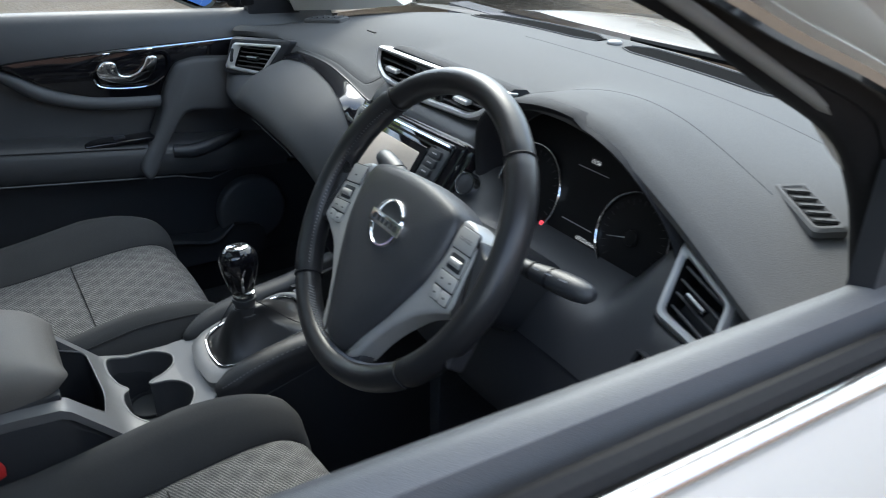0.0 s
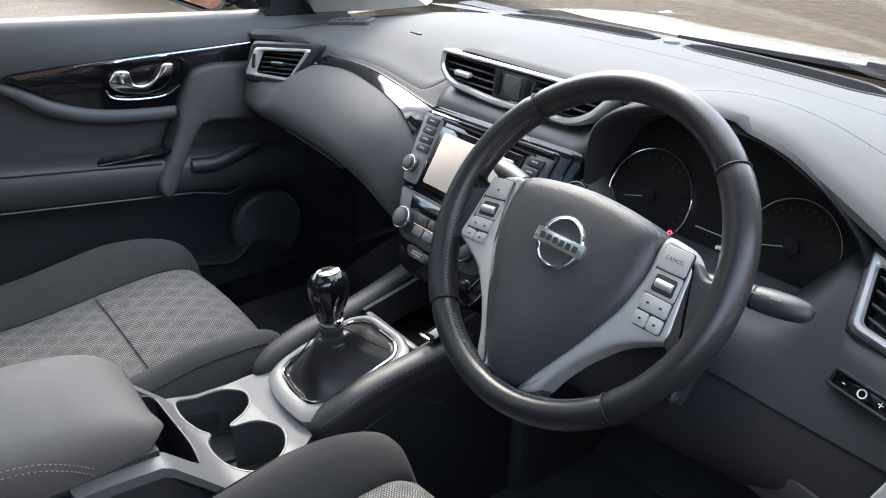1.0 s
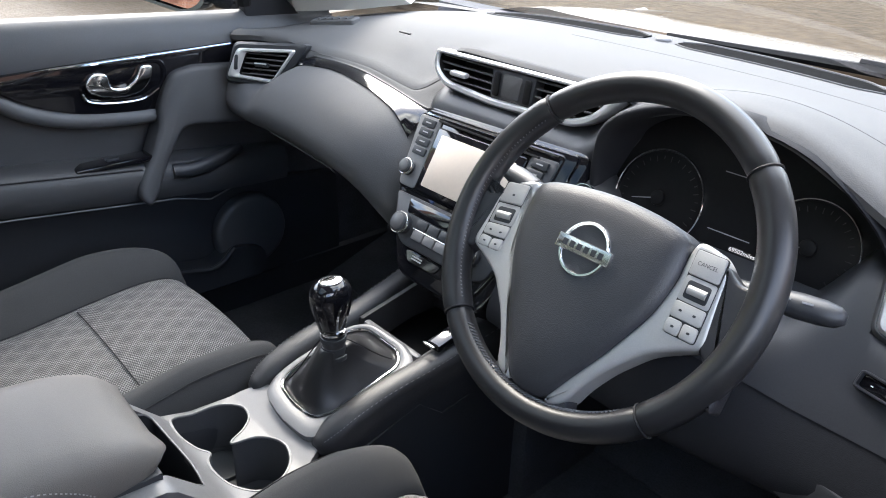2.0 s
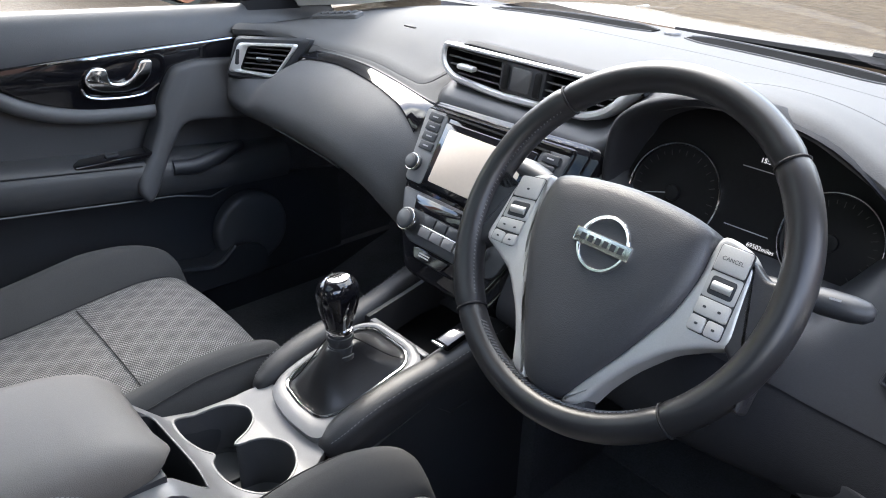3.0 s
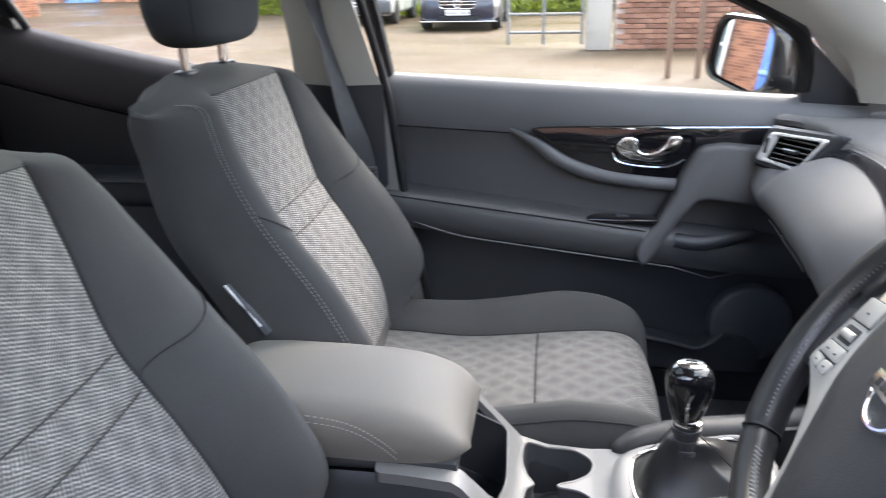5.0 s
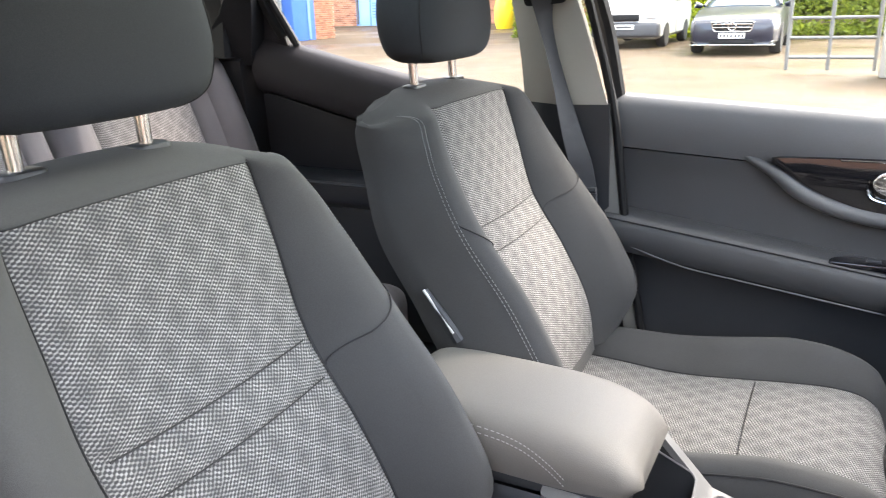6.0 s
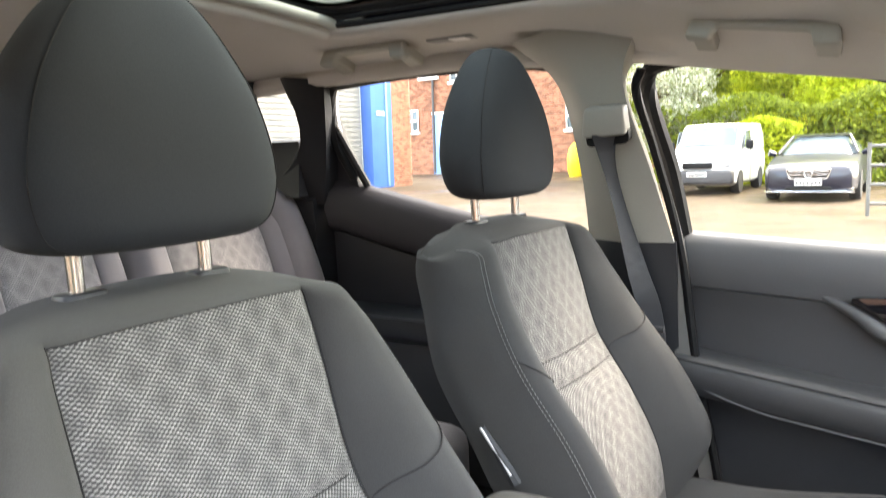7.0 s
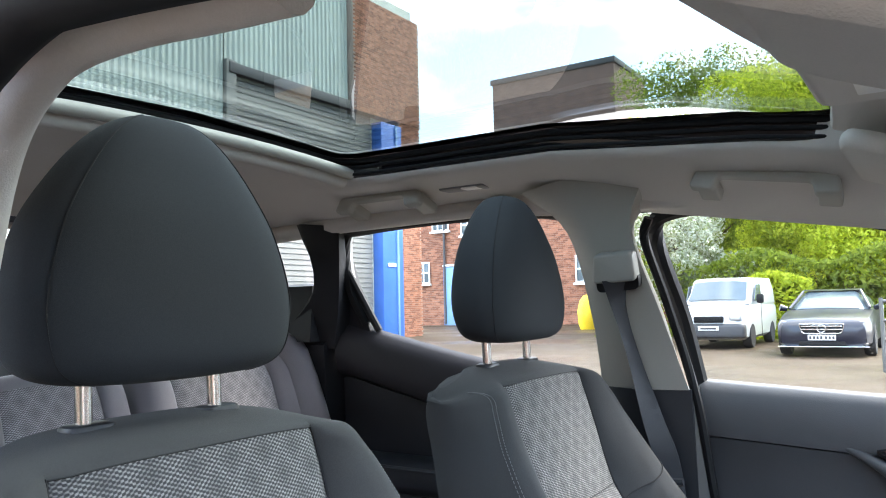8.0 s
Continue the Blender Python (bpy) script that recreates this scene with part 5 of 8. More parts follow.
grid(bm, [r[:14] for r in rows])
OPEN.update(("driver_fascia", "knee_panel"))
bm2 = bmesh.new()
grid(bm2, [[(x, y + 0.002, z) for x, y, z in r] for r in low_rows])
part("knee_panel", bm2, M_KNEE, dash, "black knee panel under the column", angle=60)
part("driver_fascia", bm, M_HARD, dash, "grained fascia below the instruments", angle=60)
swm = frame_at((0.622, 0.176, 0.866), (0.97, -0.22, 0.0), (0.1, 0.50, 0.86))
swp = part("switch_bar", ring(rounded([(-0.036, -0.010), (0.036, -0.010), (0.036, 0.010), (-0.036, 0.010)], 0.005), rounded([(-0.032, -0.007), (0.032, -0.007), (0.032, 0.007), (-0.032, 0.007)], 0.003), swm @ Matrix.Translation((0, 0, 0.008)), 0.012, 0.002), M_HARD, dash, "instrument dimmer switch bar")
part("switch_face", slab(rounded([(-0.032, -0.007), (0.032, -0.007), (0.032, 0.007), (-0.032, 0.007)], 0.003), swm @ Matrix.Translation((0, 0, 0.004)), 0.006, 0.001), M_GLOSS, swp)
text_part("dimmer_sign", "-", 0.012, swm @ Matrix.Translation((-0.020, 0, 0.0045)), M_MARK, swp)
text_part("dimmer_sign", "+", 0.012, swm @ Matrix.Translation((0.020, 0, 0.0045)), M_MARK, swp)
part("dimmer_symbol", ring(circle(0, 0, 0.005, 14), circle(0, 0, 0.0036, 14), swm @ Matrix.Translation((0, 0, 0.0048)), 0.0006, 0.0002), M_MARK, swp)
part("lower_switch", slab(rounded([(-0.05, -0.02), (0.06, -0.02), (0.06, 0.02), (-0.05, 0.02)], 0.006), frame_at((0.60, 0.118, 0.752), (0.97, -0.22, 0), (0.05, 0.35, 0.93)), 0.02, 0.003), M_HARD, dash)

# instrument pod
ZD = frame_at((0.372, 0.288, 0.945), (1, 0, 0), (0, 0.34, 0.94))
pod = part("instrument_pod", slab(rounded([(-0.175, -0.07), (0.175, -0.07), (0.175, 0.03), (0.13, 0.085), (0, 0.115), (-0.13, 0.085), (-0.175, 0.03)], 0.03, 5), ZD, 0.02, 0.0), M_DIAL, dash, "dark instrument cluster")
for cx, cy, cr in ((-0.098, -0.018, 0.061), (0.100, -0.013, 0.054)):
    dial = part("dial", disc(cx, cy, cr, ZD @ Matrix.Translation((0, 0, 0.003)), 0.004, 0.0005, 44), M_DIAL, pod, "round dark dial")
    part("dial_ring", ring(circle(cx, cy, cr + 0.0030, 56), circle(cx, cy, cr + 0.0006, 56), ZD @ Matrix.Translation((0, 0, 0.007)), 0.008, 0.0009), M_CHROME, dial, "chrome dial ring")
    for j in range(25):
        a = radians(225 - 270 * j / 24)
        r0, r1 = (cr - 0.010, cr - 0.006) if j % 2 else (cr - 0.013, cr - 0.006)
        c, s2 = math.cos(a), math.sin(a)
        w = 0.0004
        part("tick", slab([(cx + r0 * c - w * s2, r0 * s2 + w * c), (cx + r1 * c - w * s2, r1 * s2 + w * c), (cx + r1 * c + w * s2, r1 * s2 - w * c), (cx + r0 * c + w * s2, r0 * s2 - w * c)], ZD @ Matrix.Translation((0, cy, 0.0036)), 0.0004), M_TICK, dial)
    a = radians(196)
    ndl = tube([ZD @ Vector((cx + 0.008 * math.cos(a), cy + 0.008 * math.sin(a), 0.008)), ZD @ Vector((cx + 0.036 * math.cos(a), cy + 0.036 * math.sin(a), 0.008))], [0.0009, 0.0004], 5)
    part("needle", ndl, M_DIMMARK, dial)
    part("needle_hub", disc(cx, cy, 0.010, ZD @ Matrix.Translation((0, 0, 0.008)), 0.006, 0.002), M_DIAL, dial)
part("warning_lamp", ring(circle(-0.050, -0.052, 0.0036, 14), circle(-0.050, -0.052, 0.0018, 14), ZD @ Matrix.Translation((0, 0, 0.0055)), 0.001, 0.0003), M_LEDRED, pod, "red brake warning lamp")
text_part("odometer", "69502miles", 0.0075, ZD @ Matrix.Translation((0.030, -0.046, 0.001)), M_LED, pod, "lit odometer figures")
text_part("clock_figures", "15:56", 0.008, ZD @ Matrix.Translation((0.002, 0.052, 0.001)), M_LED, pod, "lit clock figures")
part("display_line", slab([(-0.025, 0.040), (0.03, 0.040), (0.03, 0.0412), (-0.025, 0.0412)], ZD @ Matrix.Translation((0, 0, 0.001)), 0.0005), M_DIMMARK, pod)
part("display_line", slab([(-0.022, -0.032), (0.034, -0.032), (0.034, -0.0308), (-0.022, -0.0308)], ZD @ Matrix.Translation((0, 0, 0.001)), 0.0005), M_DIMMARK, pod)
# hood
arch = curve_pts([(0.200, 0.885), (0.203, 0.955), (0.222, 1.010), (0.285, 1.046), (0.372, 1.060), (0.455, 1.048), (0.520, 1.008), (0.556, 0.960), (0.560, 0.885)], 40)
bm = bmesh.new()
rows = []
for grow, y in ((0.95, 0.315), (1.0, 0.285), (1.03, 0.262), (1.06, 0.254), (1.10, 0.252), (1.125, 0.256), (1.14, 0.268)):
    rows.append([(0.372 + (x - 0.372) * (grow if x < 0.40 else 1 + (grow - 1) * 0.5), y - 0.02 * max(0.0, min(1.0, (z - 0.93) / 0.12)), 0.93 + (z - 0.93) * (grow if x < 0.40 else 1 + (grow - 1) * 0.5)) for x, z in arch])
for grow, y in ((1.20, 0.284), (1.32, 0.312)):
    rows.append([(0.372 + (x - 0.372) * (grow if x < 0.36 else 1.06), y, 0.93 + (z - 0.93) * (1.10 if x < 0.36 else 1.04)) for x, z in arch])
grid(bm, rows)
OPEN.add("pod_rim")
part("pod_rim", bm, M_KNEE, dash, "dark rim round the instruments", angle=70)
# steering column, stalks
WY = Vector((0, 0.5417, 0.8406))
WO = Vector((0.3694, 0.0213, 0.974))
wm = frame_at(WO, (1, 0, 0), WY)
col = thing("steering_column", (0.372, 0.15, 0.87), "black steering column shroud with two stalks", "steering column")
rows = []
for z, k in ((-0.045, 0.75), (-0.055, 1.0), (-0.12, 1.05), (-0.20, 1.0), (-0.28, 0.9)):
    rows.append([wm @ Vector((p[0] * k, p[1] * k - 0.01, z)) for p in rounded([(-0.062, 0.045), (0.062, 0.045), (0.055, -0.06), (-0.055, -0.06)], 0.03, 6)])
part("shroud", loft(rows), M_HARD, col, angle=60)


def stalk(s, x1, y1, z1, label):
    root = wm @ Vector((s * 0.05, 0.018, -0.075))
    tip = Vector((x1, y1, z1))
    pts = [root.lerp(tip, f) for f in (0, 0.2, 0.4, 0.5, 0.6, 0.75, 0.88, 0.96, 1.0)]
    st = part("stalk", tube(pts, [0.008, 0.009, 0.010, 0.0105, 0.0125, 0.0145, 0.0140, 0.0115, 0.006], 14, flat=0.85), M_HARD, col, label, angle=60)
    for f in (0.50, 0.66):
        q = root.lerp(tip, f)
        part("stalk_groove", tube([q, root.lerp(tip, f + 0.012)], 0.0142 if f > 0.6 else 0.0118, 14, flat=0.85), M_BLACK, st)
    for j, (f, w) in enumerate(((0.60, 0.007), (0.70, 0.009), (0.82, 0.010))):
        q = root.lerp(tip, f) + Vector((-0.002, -0.0090, 0.0095))
        mm = frame_at(q, (tip - root).normalized(), WY)
        part("stalk_mark", slab([(-w / 2, -0.0035), (w / 2, -0.0035), (w / 2, -0.0018), (-w / 2, -0.0018)], mm @ Matrix.Translation((0, 0.002, 0.001)), 0.0005), M_DIMMARK, st)
    return st


stalk(1, 0.579, 0.118, 0.956, "black wiper stalk with white symbols")
stalk(-1, 0.162, 0.109, 0.976, "black light stalk")

bm_ = frame_at((0.190, 0.228, 0.917), (0.97, 0.22, -0.05), (0.02, 0.50, 0.86))
key = part("start_button", disc(0, 0, 0.015, bm_, 0.03, 0.003), M_HARD, dash, "round starter button with chrome ring")
part("button_ring", ring(circle(0, 0, 0.0180, 28), circle(0, 0, 0.0155, 28), bm_ @ Matrix.Translation((0, 0, 0.001)), 0.03, 0.001), M_CHROME, key)

# ---- steering wheel ----
wheel = thing("steering_wheel", tuple(WO), "black leather steering wheel with silver spokes and stitched grips", "steering wheel")
R, T = 0.1719, 0.0156


def rim_section(a0, a1, n, name, label, rad):
    rows = []
    for i in range(n):
        a = radians(a0 + (a1 - a0) * i / (n - 1))
        edge = min(i, n - 1 - i)
        t = T * rad - (0.0012 if edge == 0 else 0.0)
        row = []
        for k in range(16):
            b = 2 * math.pi * k / 16
            row.append(wm @ Vector(((R + t * math.cos(b)) * math.cos(a), (R + t * math.cos(b)) * math.sin(a), t * 1.12 * math.sin(b))))
        rows.append(row)
    return part(name, loft(rows), M_RIM, wheel, label, angle=70)


for a0, a1 in ((45.4, 134.6), (225.4, 314.6)):
    rim_section(a0, a1, 40, "rim", "smooth leather rim section", 0.97)
for a0, a1 in ((-44.6, 44.6), (135.4, 224.6)):
    rim_section(a0, a1, 40, "grip", "perforated leather grip", 1.03)
for a in (45, 135, 225, 315):
    pts = []
    for k in range(16):
        b = 2 * math.pi * k / 16
        pts.append(wm @ Vector(((R + T * 0.99 * math.cos(b)) * math.cos(radians(a)), (R + T * 0.99 * math.cos(b)) * math.sin(radians(a)), T * 1.11 * math.sin(b))))
    part("rim_joint", tube(pts, 0.0012, 5, closed=True), M_SEAM, wheel)
# stitching inside the rim
for a0, a1 in ((138, 222), (-42, 42), (232, 308)):
    bm = bmesh.new()
    n = int(abs(a1 - a0) / 1.55)
    for i in range(n):
        a = radians(a0 + (a1 - a0) * (i + 0.5) / n)
        r = R - T * 0.93
        r2 = R - T * 0.82
        p = Vector((r2 * math.cos(a), r2 * math.sin(a), 0.0100))
        q = Vector((r * math.cos(a + 0.016), r * math.sin(a + 0.016), 0.0035))
        tube([wm @ p, wm @ q], 0.0009, 4, bm=bm)
    part("stitching", bm, M_PLATE, wheel, "pale cross stitching", kind="stuff")
# airbag pad
pad = [(-0.092, 0.034), (-0.082, 0.046), (-0.05, 0.053), (0, 0.057), (0.05, 0.054), (0.082, 0.047), (0.092, 0.034), (0.094, 0.0), (0.086, -0.035), (0.062, -0.085), (0.040, -0.125), (0.022, -0.152), (0.0, -0.157), (-0.022, -0.152), (-0.040, -0.125), (-0.062, -0.085), (-0.086, -0.035), (-0.094, 0.0)]
pad = curve_close(pad, 54)
rows = []
for k, z in ((1.0, -0.03), (1.0, 0.002), (0.985, 0.007), (0.94, 0.011), (0.85, 0.0145), (0.70, 0.017), (0.5, 0.0188), (0.25, 0.0195)):
    rows.append([wm @ Vector((p[0] * k, -0.03 + (p[1] + 0.03) * k, z)) for p in pad])
bag = part("airbag_pad", loft(rows), M_PADLEATHER, wheel, "grained black airbag cover", angle=70)
# emblem: a plain ring and bar
em = wm @ Matrix.Translation((0.001, -0.0045, 0.0212))
part("emblem_ring", ring(circle(0, 0, 0.0285, 40), circle(0, 0, 0.0238, 40), em @ Matrix.Translation((0, 0, 0.0012)), 0.008, 0.0018), M_CHROME, bag, "chrome emblem ring")
part("emblem_bar", slab(rounded([(-0.032, 0.0075), (0.032, 0.0075), (0.032, -0.0075), (-0.032, -0.0075)], 0.001, 3), em @ Matrix.Translation((0, 0, 0.0018)), 0.005, 0.001), M_STEEL, bag, "chrome emblem bar")
for j in range(6):
    x = -0.0215 + 0.0086 * j
    part("emblem_mark", slab([(x - 0.0028, 0.0032), (x + 0.0028, 0.0032), (x + 0.0028, -0.0032), (x - 0.0028, -0.0032)], em @ Matrix.Translation((0, 0, 0.0022)), 0.0006), M_HARD, bag)
em2 = wm @ Matrix.Translation((-0.003, -0.058, 0.0192))
part("airbag_mark", ring(circle(0, 0, 0.009, 16), circle(0, 0, 0.0075, 16), em2, 0.0012, 0.0004), M_PADLEATHER, bag)


# spokes: silver arms from the buttons down to the foot of the rim, both sides
def spoke(s):
    k = s

    def at(x, y):
        # the spoke with the menu keys hangs a little lower at its outer end
        drop = 0.009 * min(1.0, max(0.0, (x - 0.085) / 0.03)) * min(1.0, max(0.0, (y + 0.07) / 0.06)) if s < 0 else 0.0
        return (k * x, y - drop)

    arm = [(0.096, 0.046), (0.118, 0.044), (0.136, 0.028), (0.139, 0.0), (0.145, -0.042), (0.122, -0.052), (0.096, -0.068), (0.070, -0.098), (0.054, -0.124), (0.044, -0.150), (0.020, -0.158), (0.036, -0.125), (0.060, -0.086), (0.085, -0.035), (0.094, 0.005), (0.093, 0.03)]
    arm = [at(x, y) for x, y in arm]
    sp = part("spoke", slab(rounded(arm, 0.010, 4), wm @ Matrix.Translation((0, 0, 0.006)), 0.028, 0.005, 3), M_SPOKE, wheel, "satin silver spoke", angle=60)
    # leather bridge to the rim
    root = [(0.128, 0.036), (0.140, 0.027), (0.148, 0.0235), (0.156, 0.0245), (0.161, 0.036), (0.173, 0.045), (0.173, -0.090), (0.155, -0.080), (0.154, -0.064), (0.148, -0.052), (0.138, -0.044), (0.130, -0.020)]
    part("spoke_bridge", slab(rounded([at(x, y) for x, y in root], 0.006, 4), wm @ Matrix.Translation((0, 0, 0.005)), 0.022, 0.005, 3), M_LEATHER, wheel, angle=60)
    foot = [(0.046, -0.140), (0.055, -0.165), (0.0, -0.176), (0.0, -0.158), (0.02, -0.156)]
    part("spoke_foot", slab(rounded([at(x, y) for x, y in foot], 0.006, 4), wm @ Matrix.Translation((0, 0, 0.003)), 0.02, 0.005), M_LEATHER, wheel)
    # buttons
    rowsb = [(0.0385, 0.0150, 1), (0.0115, -0.0075, 0), (-0.0105, -0.0258, 1), (-0.0272, -0.0410, 2)]
    for j, (y1, y0, n) in enumerate(rowsb):
        xl, xr = 0.100 + 0.10 * 0.5 * (0.038 - y1) * 0.5, 0.1305 + 0.05 * (0.038 - y1)
        xl2, xr2 = 0.100 + 0.10 * 0.5 * (0.038 - y0) * 0.5, 0.1305 + 0.05 * (0.038 - y0)
        if n == 0:
            quad = [(xl + 0.004, y1 - 0.001), (xr - 0.004, y1 - 0.001), (xr2 - 0.004, y0 + 0.001), (xl2 + 0.004, y0 + 0.001)]
            part("roller_plate", slab(rounded([at(x, y) for x, y in ((xl, y1 + 0.0025), (xr, y1 + 0.0025), (xr2, y0 - 0.0022), (xl2, y0 - 0.0022))], 0.003, 4), wm @ Matrix.Translation((0, 0, 0.0066)), 0.003, 0.0005), M_BUTTON, sp)
            w = part("roller_well", slab(rounded([at(x, y) for x, y in quad], 0.003, 4), wm @ Matrix.Translation((0, 0, 0.0070)), 0.003, 0.0005), M_HARD, sp)
            cy = (y0 + y1) / 2
            part("roller", tube([wm @ Vector((*at(xl + 0.007, cy), 0.0055)), wm @ Vector((*at(xr2 - 0.007, cy), 0.0055))], 0.0045, 12), M_SPOKE, w, "silver thumb roller")
            continue
        for i in range(n):
            fa, fb = i / n, (i + 1) / n
            quad = [(xl + (xr - xl) * fa + 0.0004, y1), (xl + (xr - xl) * fb - 0.0004, y1), (xl2 + (xr2 - xl2) * fb - 0.0004, y0), (xl2 + (xr2 - xl2) * fa + 0.0004, y0)]
            b = part("wheel_button", slab(rounded([at(x, y) for x, y in quad], 0.003, 4), wm @ Matrix.Translation((0, 0, 0.0080)), 0.004, 0.0010), M_BUTTON, sp)
            mx, my = sum(p[0] for p in quad) / 4, (y0 + y1) / 2
            if j == 0 and s > 0:
                text_part("button_word", "CANCEL", 0.0052, wm @ Matrix.Translation((mx, my, 0.0084)), M_HARD, b)
            else:
                for off in ((-0.007, 0.007) if j == 2 else (0.0,)):
                    part("button_mark", slab(rounded([at(mx + off - 0.0016, my + 0.0011), at(mx + off + 0.0016, my + 0.0011), at(mx + off + 0.0016, my - 0.0011), at(mx + off - 0.0016, my - 0.0011)], 0.001, 3), wm @ Matrix.Translation((0, 0, 0.0084)), 0.0005), M_HARD, b)
    # dark gap round the buttons
    part("button_gap", slab(rounded([at(0.0995, 0.0392), at(0.1312, 0.0392), at(0.1352, -0.0418), at(0.1032, -0.0418)], 0.004, 4), wm @ Matrix.Translation((0, 0, 0.0064)), 0.002), M_TICK, sp)
    return sp


spoke(1)
spoke(-1)

# ---- pedals ----
for x, w, n in ((0.22, 0.075, "clutch"), (0.36, 0.085, "brake"), (0.49, 0.06, "accelerator")):
    p = thing("pedal", (x, 0.5, 0.42), "black rubber %s pedal on a steel arm" % n, "pedal", "pedals")
    part("pad", box(x, 0.47, 0.47, w, 0.02, 0.07 if n != "accelerator" else 0.16, 0.006, rot=Matrix.Rotation(radians(-30), 4, "X")), M_BLACK, p)
    part("arm", tube([(x, 0.49, 0.48), (x, 0.60, 0.60), (x, 0.66, 0.75)], 0.008, 8), M_HARD, p)


# ---- centre console ----
console = thing("centre_console", (0, -0.2, 0.33), "grey and black centre console with cup holders and padded wings", "console")


def deck(y):
    """Height of the console's deck."""
    return interp(y, [-0.60, -0.40, -0.34, -0.30, -0.27, -0.23, -0.17, -0.13, 0.05, 0.16], [0.705, 0.702, 0.698, 0.655, 0.622, 0.611, 0.611, 0.620, 0.668, 0.688])


# body: two flanks, front cubby and rear box
rows = []
for y in np.linspace(-0.95, -0.16, 18):
    z = deck(y) - 0.012
    w = 0.108
    rows.append([(-w, y, 0.33), (-w, y, z - 0.02), (-w + 0.012, y, z - 0.004), (-w + 0.02, y, z - 0.03), (-w + 0.02, y, 0.36), (w - 0.02, y, 0.36), (w - 0.02, y, z - 0.03), (w - 0.012, y, z - 0.004), (w, y, z - 0.02), (w, y, 0.33)])
part("console_body", loft(rows), M_HARD, console, "black console sides")
rows = []
for y in np.linspace(-0.165, 0.33, 12):
    z = deck(y) - 0.03 - 0.05 * min(1.0, max(0.0, (y - 0.03) / 0.03))
    w = 0.112
    rows.append([(-w, y, 0.33), (-w, y, z), (-w + 0.03, y, z), (w - 0.03, y, z), (w, y, z), (w, y, 0.33)])
part("console_front", loft(rows), M_HARD, console)
# padded wings along the lever, rising to the dashboard
for s in (-1, 1):
    line = [(0.082, -0.140, 0.622), (0.086, -0.10, 0.645), (0.089, -0.036, 0.662), (0.092, 0.05, 0.672), (0.097, 0.12, 0.686), (0.106, 0.22, 0.708)]
    pts = curve_pts([(s * x - (0.006 if s < 0 else 0.0), y, z - (0.004 if s < 0 else 0.0)) for x, y, z in line], 26)
    rows, seam = [], []
    for i, p in enumerate(pts):
        k = 0.86 * min(1.0, 0.35 + (i / 4.0) ** 0.5 * 0.65)
        x, y, z = float(p[0]), float(p[1]), float(p[2])
        sec = [(-0.024, -0.040), (-0.0245, -0.012), (-0.020, -0.001), (-0.010, 0.0045), (0.002, 0.0055), (0.014, 0.003), (0.021, -0.004), (0.0245, -0.014), (0.0235, -0.020), (0.026, -0.024), (0.024, -0.045)]
        rows.append([(x + s * a * k, y, z + b * k + 0.004) for a, b in sec])
        seam.append((x + s * 0.0195 * k, y, z - 0.0005 * k + 0.004))
    wing = part("wing_pad", loft(rows), M_WING, console, "padded black wing with seam", angle=70)
    fine = curve_pts(seam[1:], 90)
    bm = bmesh.new()
    for i in range(0, 88, 2):
        tube([fine[i], fine[i + 1]], 0.0007, 4, bm=bm)
    part("wing_stitching", bm, M_STITCH, wing, "pale stitching", kind="stuff")
    rows = []
    for p in pts:
        z = float(p[2])
        x = float(p[0])
        rows.append([(x + s * 0.020, float(p[1]), z - 0.020), (x + s * 0.021, float(p[1]), z - 0.05), (x + s * 0.004, float(p[1]), z - 0.16), (x - s * 0.01, float(p[1]), 0.34), (x - s * 0.03, float(p[1]), 0.34), (x - s * 0.012, float(p[1]), z - 0.030)])
    part("wing_flank", loft(rows), M_HARD, console, "dark flank under the wing", angle=60)

# deck plate with a joined pair of cup holders and a bin
CUPS = [(-0.055, -0.213, 0.045), (0.052, -0.213, 0.048)]
CUP_RUN = [(-0.090, -0.262), (-0.094, -0.232), (-0.090, -0.192), (-0.066, -0.168), (-0.038, -0.171), (-0.019, -0.190), (-0.008, -0.213), (-0.002, -0.213), (0.004, -0.187), (0.022, -0.169), (0.050, -0.163), (0.080, -0.176), (0.099, -0.205), (0.097, -0.236), (0.076, -0.256), (0.045, -0.263), (0.018, -0.260), (0.002, -0.250), (-0.014, -0.260), (-0.050, -0.268)]


def cup_outline(grow=0.0):
    """Both cups as one outline, with a tongue between them."""
    run = curve_close(CUP_RUN, 80)
    mx, my = sum(p[0] for p in run) / 80, sum(p[1] for p in run) / 80
    return [(mx + (x - mx) * (1 + grow / 0.07), my + (y - my) * (1 + grow / 0.05)) for x, y in run]


bin_outline = rounded([(-0.088, -0.42), (0.092, -0.42), (0.086, -0.293), (0.03, -0.283), (-0.084, -0.288)], [0.005, 0.005, 0.008, 0.03, 0.008], 5)
deck_outline = rounded([(-0.106, -0.44), (0.112, -0.44), (0.116, -0.30), (0.118, -0.255), (0.114, -0.195), (0.092, -0.146), (0.076, -0.122), (-0.076, -0.120), (-0.092, -0.150), (-0.104, -0.24)], [0.01, 0.01, 0.03, 0.03, 0.03, 0.02, 0.01, 0.01, 0.02, 0.03], 6)


def plate_z(x, y):
    return deck(y) - 0.010 * max(0.0, (abs(x) - 0.090) / 0.035) ** 2


